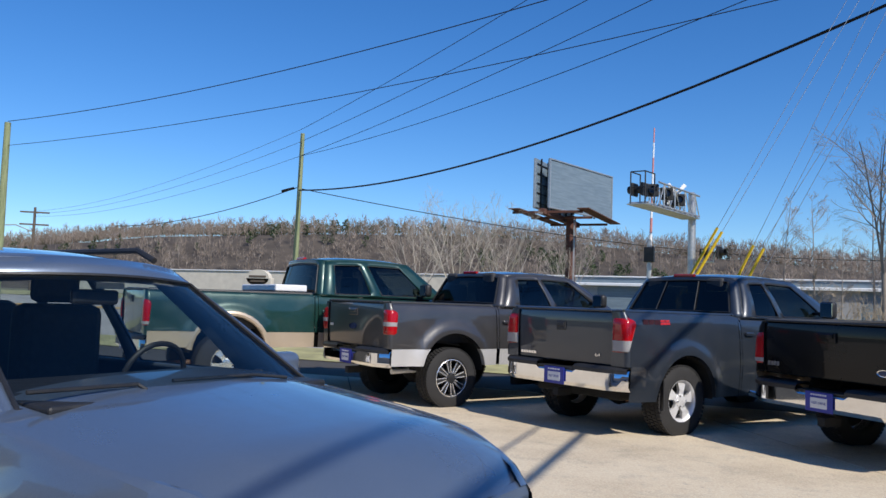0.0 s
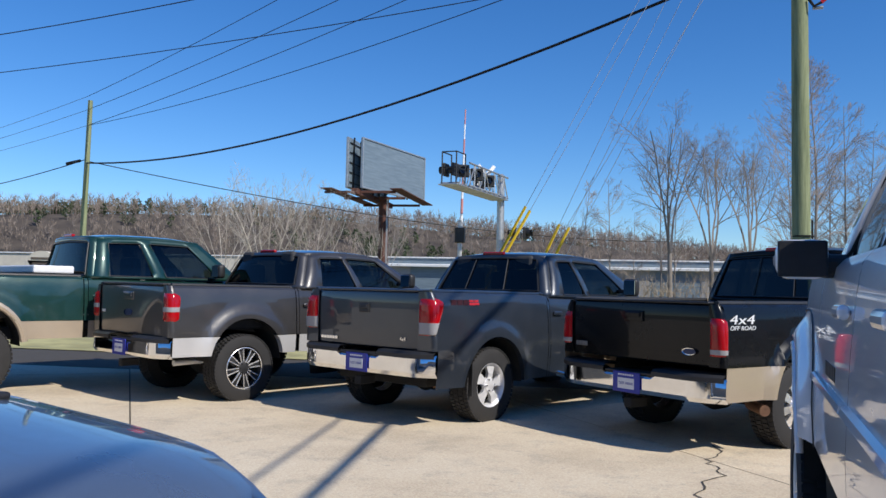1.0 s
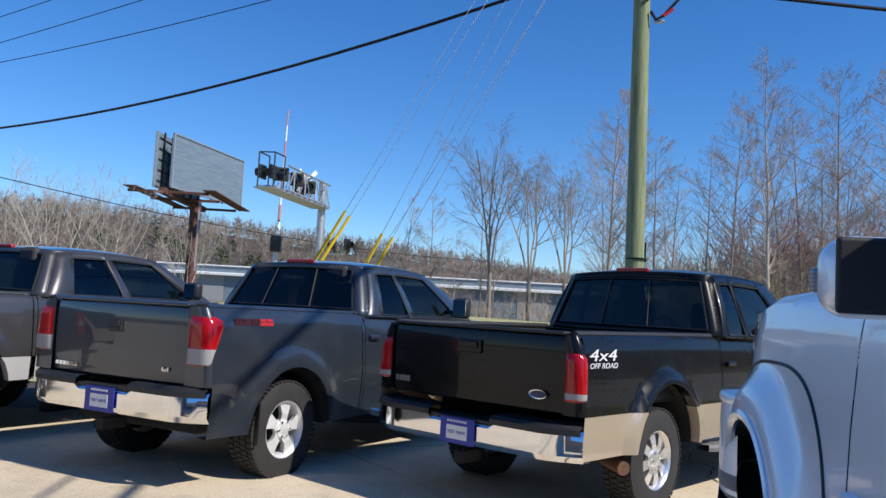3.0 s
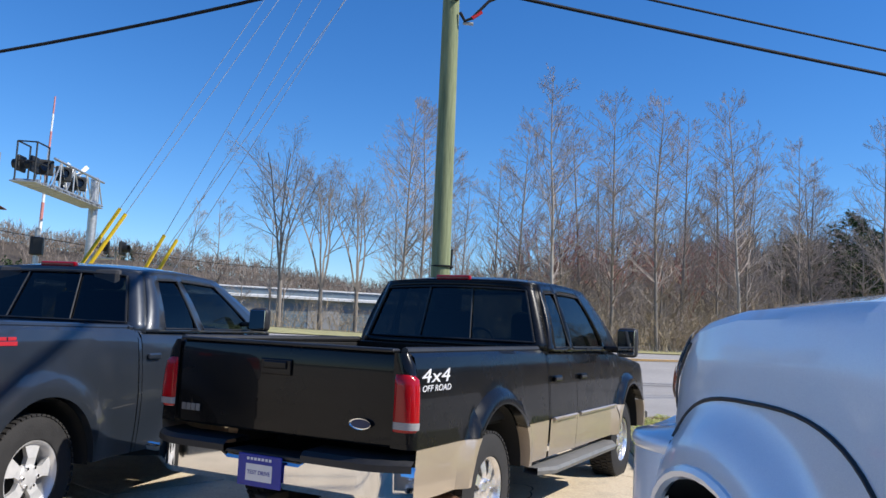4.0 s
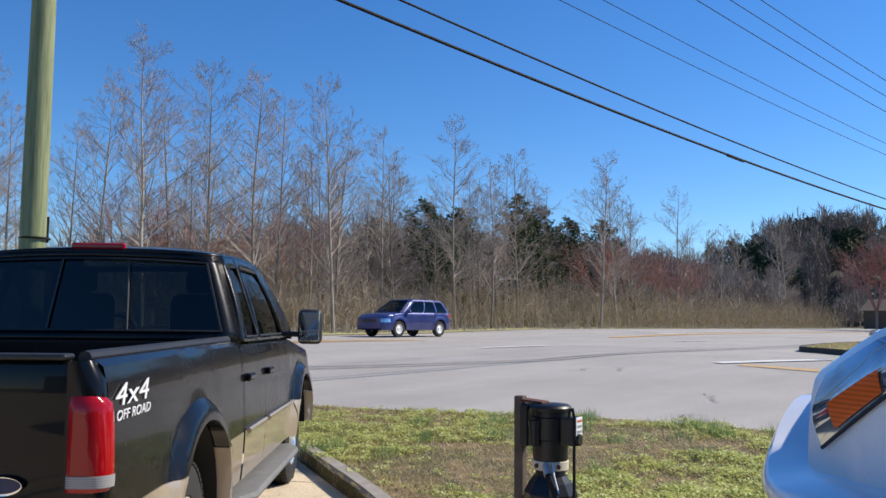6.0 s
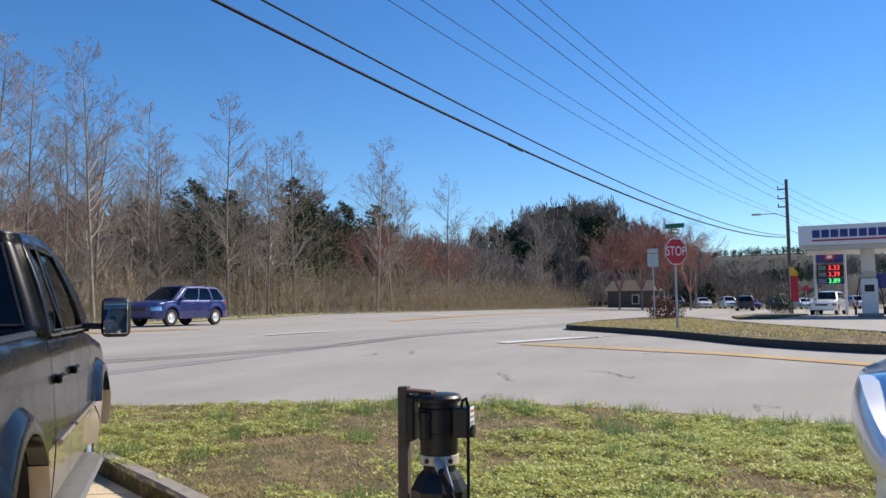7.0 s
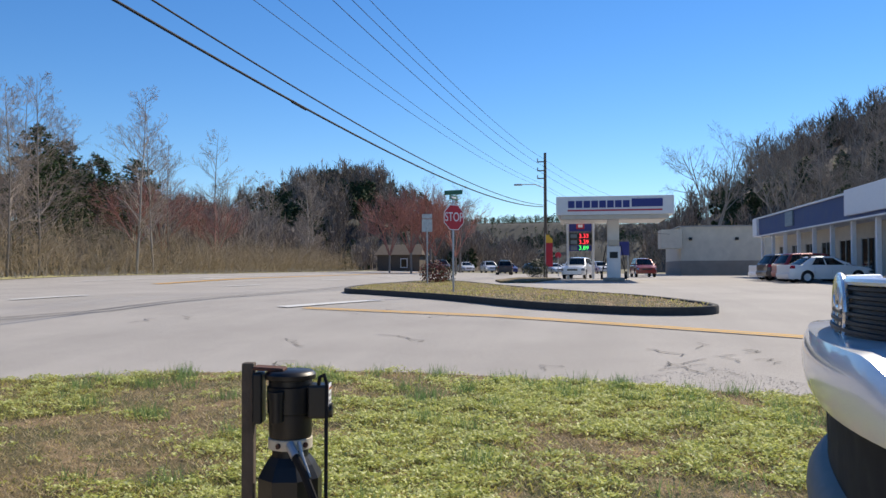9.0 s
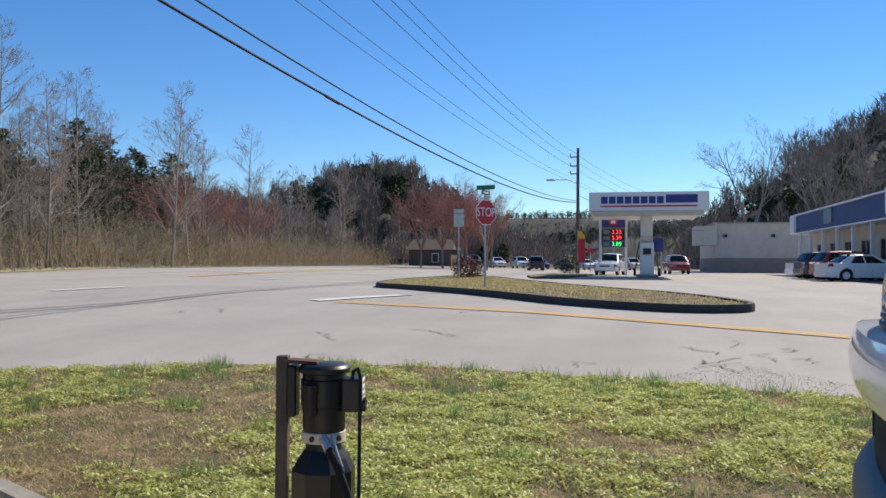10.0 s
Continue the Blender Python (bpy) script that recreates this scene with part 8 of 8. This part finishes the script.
M_GRASS = grass_mat("grass_green", ((0.17, 0.17, 0.04), (0.50, 0.47, 0.12), (0.78, 0.70, 0.25)))
M_CLOVER = grass_mat("clover_green", ((0.30, 0.33, 0.07), (0.62, 0.66, 0.20), (0.86, 0.88, 0.46)))
# Darker leaf copy: shade between the clover clumps is put into its colour.
M_LEAF_SHADE = grass_mat("leaf_shade", ((0.06, 0.08, 0.02), (0.13, 0.17, 0.045), (0.22, 0.27, 0.08)))
M_STRAW = grass_mat("dry_grass", ((0.36, 0.26, 0.13), (0.56, 0.44, 0.25), (0.74, 0.61, 0.39)))
M_TUFT = grass_mat("tuft_green", ((0.12, 0.22, 0.08), (0.20, 0.31, 0.11), (0.28, 0.38, 0.15)))


def blades(name, pts, h, lean, width, material, label, seed, wide=False):
    rg = np.random.default_rng(seed)
    n = len(pts)
    P = np.array(pts)
    a = rg.uniform(0, 2 * math.pi, n)
    hh = rg.uniform(h[0], h[1], n)
    w = np.stack([np.cos(a), np.sin(a), np.zeros(n)], 1) * (width * rg.uniform(0.7, 1.3, n))[:, None]
    b = rg.uniform(0, 2 * math.pi, n)
    tip = P + np.stack([np.cos(b) * lean * hh, np.sin(b) * lean * hh, hh], 1)
    if wide:
        mid = (P + tip) / 2
        V = np.stack([P, mid + w, tip, mid - w], 1).reshape(-1, 3)
        F4 = np.arange(n * 4).reshape(n, 4)
    else:
        V = np.stack([P - w, P + w, tip], 1).reshape(-1, 3)
        F4 = np.arange(n * 3).reshape(n, 3)
    return tagged(link_mesh(name, V.tolist(), F4.tolist(), material, smooth=False), label, "grass", kind="stuff")


def scatter(n, poly, fn, seed, near=None):
    rg = np.random.default_rng(seed)
    xs, ys = [p[0] for p in poly], [p[1] for p in poly]
    out = []
    while len(out) < n:
        x, y = rg.uniform(max(min(xs), -5), max(xs)), rg.uniform(max(min(ys), 0.5), max(ys))
        if not inside(x, y, poly):
            continue
        if rg.random() > fn(x, y):
            continue
        out.append((x, y, ground_z(x, y) + 0.126 + 0.05 * green_map(x, y) * rg.random() ** 0.5 * (0.5 + noise.noise(Vector((x * 3.1, y * 3.1, 9.0))))))
    return out


def green_map(x, y):
    return sstep((noise.noise(Vector((x * 0.45, y * 0.45, 2.0))) + 0.7 * noise.noise(Vector((x * 1.7, y * 1.7, 5.0))) + 0.38) / 0.7)


def clumps(centres, per, spread, rise, seed):
    """Leaf places heaped in low domes round each centre."""
    rg = np.random.default_rng(seed)
    out = []
    for x, y, z in centres:
        size = rg.uniform(0.5, 1.4)
        for k in range(int(per * size)):
            q = rg.normal(0, spread * size * 0.6, 2)
            f = min(1.0, math.hypot(*q) / (spread * size * 1.6))
            out.append((x + q[0], y + q[1], z + rise * size * (1 - f * f) * rg.uniform(0.5, 1.0)))
    return [p for p in out if inside(p[0], p[1], LAWN)]


lush = lambda x, y: green_map(x, y) ** 1.2 * (0.30 + 0.70 * sstep((13 - y) / 7)) + 0.03
blades("grass", scatter(48000, LAWN, lambda x, y: 0.10 + 0.90 * green_map(x, y), 41), (0.02, 0.07), 0.9, 0.004, M_GRASS, "short green lawn grass", 42)
blades("clover", clumps(scatter(6600, LAWN, lush, 43), 26, 0.060, 0.045, 53), (0.006, 0.020), 1.8, 0.010, M_CLOVER, "heaped clover and weed leaves", 44, True)
blades("clover_shade", scatter(40000, LAWN, lambda x, y: green_map(x, y) + 0.05, 54), (0.006, 0.018), 1.5, 0.008, M_LEAF_SHADE, "dark low weed leaves in the lawn", 55, True)
blades("dry_grass", scatter(52000, LAWN, lambda x, y: 1.0 - 0.90 * green_map(x, y), 45), (0.012, 0.045), 1.5, 0.0040, M_STRAW, "dry straw-coloured grass", 46)
rg = np.random.default_rng(47)
tp = []
for k in range(110):
    x, y = rg.uniform(3, 10), rg.uniform(2, 13)
    if k < 46:
        y = rg.uniform(2.5, 12.5)
        x = pw([(1.2, 7.8), (4.0, 8.4), (6.4, 8.92), (8.5, 9.36), (11.2, 9.0), (13.0, 8.25)], y) - 0.12 - 1.7 * rg.random() ** 1.6
    if not inside(x, y, LAWN):
        continue
    for j in range(int(rg.integers(20, 95))):
        q = rg.normal(0, 0.075, 2)
        tp.append((x + q[0], y + q[1], ground_z(x, y) + 0.125))
blades("grass_tufts", tp, (0.08, 0.20), 0.35, 0.004, M_TUFT, "tall green grass tufts near the street", 48)
blades("island_grass_blades", scatter(9000, ISLAND, lambda x, y: 1, 49), (0.03, 0.08), 0.8, 0.012, M_STRAW, "thin dry grass on the island", 50)
blades("island_green_blades", scatter(7000, ISLAND, lambda x, y: green_map(x, y), 51), (0.03, 0.07), 0.8, 0.012, M_GRASS, "thin green grass on the island", 52)

# loose gravel and broken edge where the street meets the lawn
rg = np.random.default_rng(61)
V3, F3 = [], []
for k in range(4200):
    y = rg.uniform(2.2, 13.5)
    if k < 2600:
        y = rg.uniform(3.4, 6.4)
    off = rg.random() ** (1.6 if k < 2600 else 2.5)
    x = pw([(1.2, 7.9), (4.0, 8.5), (6.4, 9.02), (8.5, 9.46), (11.2, 9.1), (13.5, 8.2)], y) + off * (2.1 * max(0.0, 1 - abs(y - 4.7) / 2.0) + 0.25)
    r = rg.uniform(0.004, 0.012)
    z = ground_z(x, y) + 0.001
    i = len(V3)
    a = rg.uniform(0, 6.28)
    V3 += [(x + r * math.cos(a + q), y + r * math.sin(a + q), z) for q in (0, 1.6, 3.1, 4.7)] + [(x, y, z + r * rg.uniform(0.5, 0.9))]
    F3 += [(i + q, i + (q + 1) % 4, i + 4) for q in range(4)]


def stone_mat():
    m = Mat("road_gravel")
    rnd = m.node("ShaderNodeNewGeometry").outputs["Random Per Island"]
    m.set(color=m.ramp(rnd, [(0.0, (0.20, 0.185, 0.165)), (0.5, (0.38, 0.35, 0.31)), (1.0, (0.58, 0.54, 0.48))]), rough=0.9)
    return m.m


tagged(link_mesh("gravel", V3, F3, stone_mat(), smooth=False), "loose grey gravel at the broken street edge", "gravel", kind="stuff")

# the patterns that the trees were copied from are taken away
for pr in TALL + BROAD + RUSSET + SHRUB + LITE + PINES:
    for o in [*pr.children_recursive, pr]:
        bpy.data.objects.remove(o)
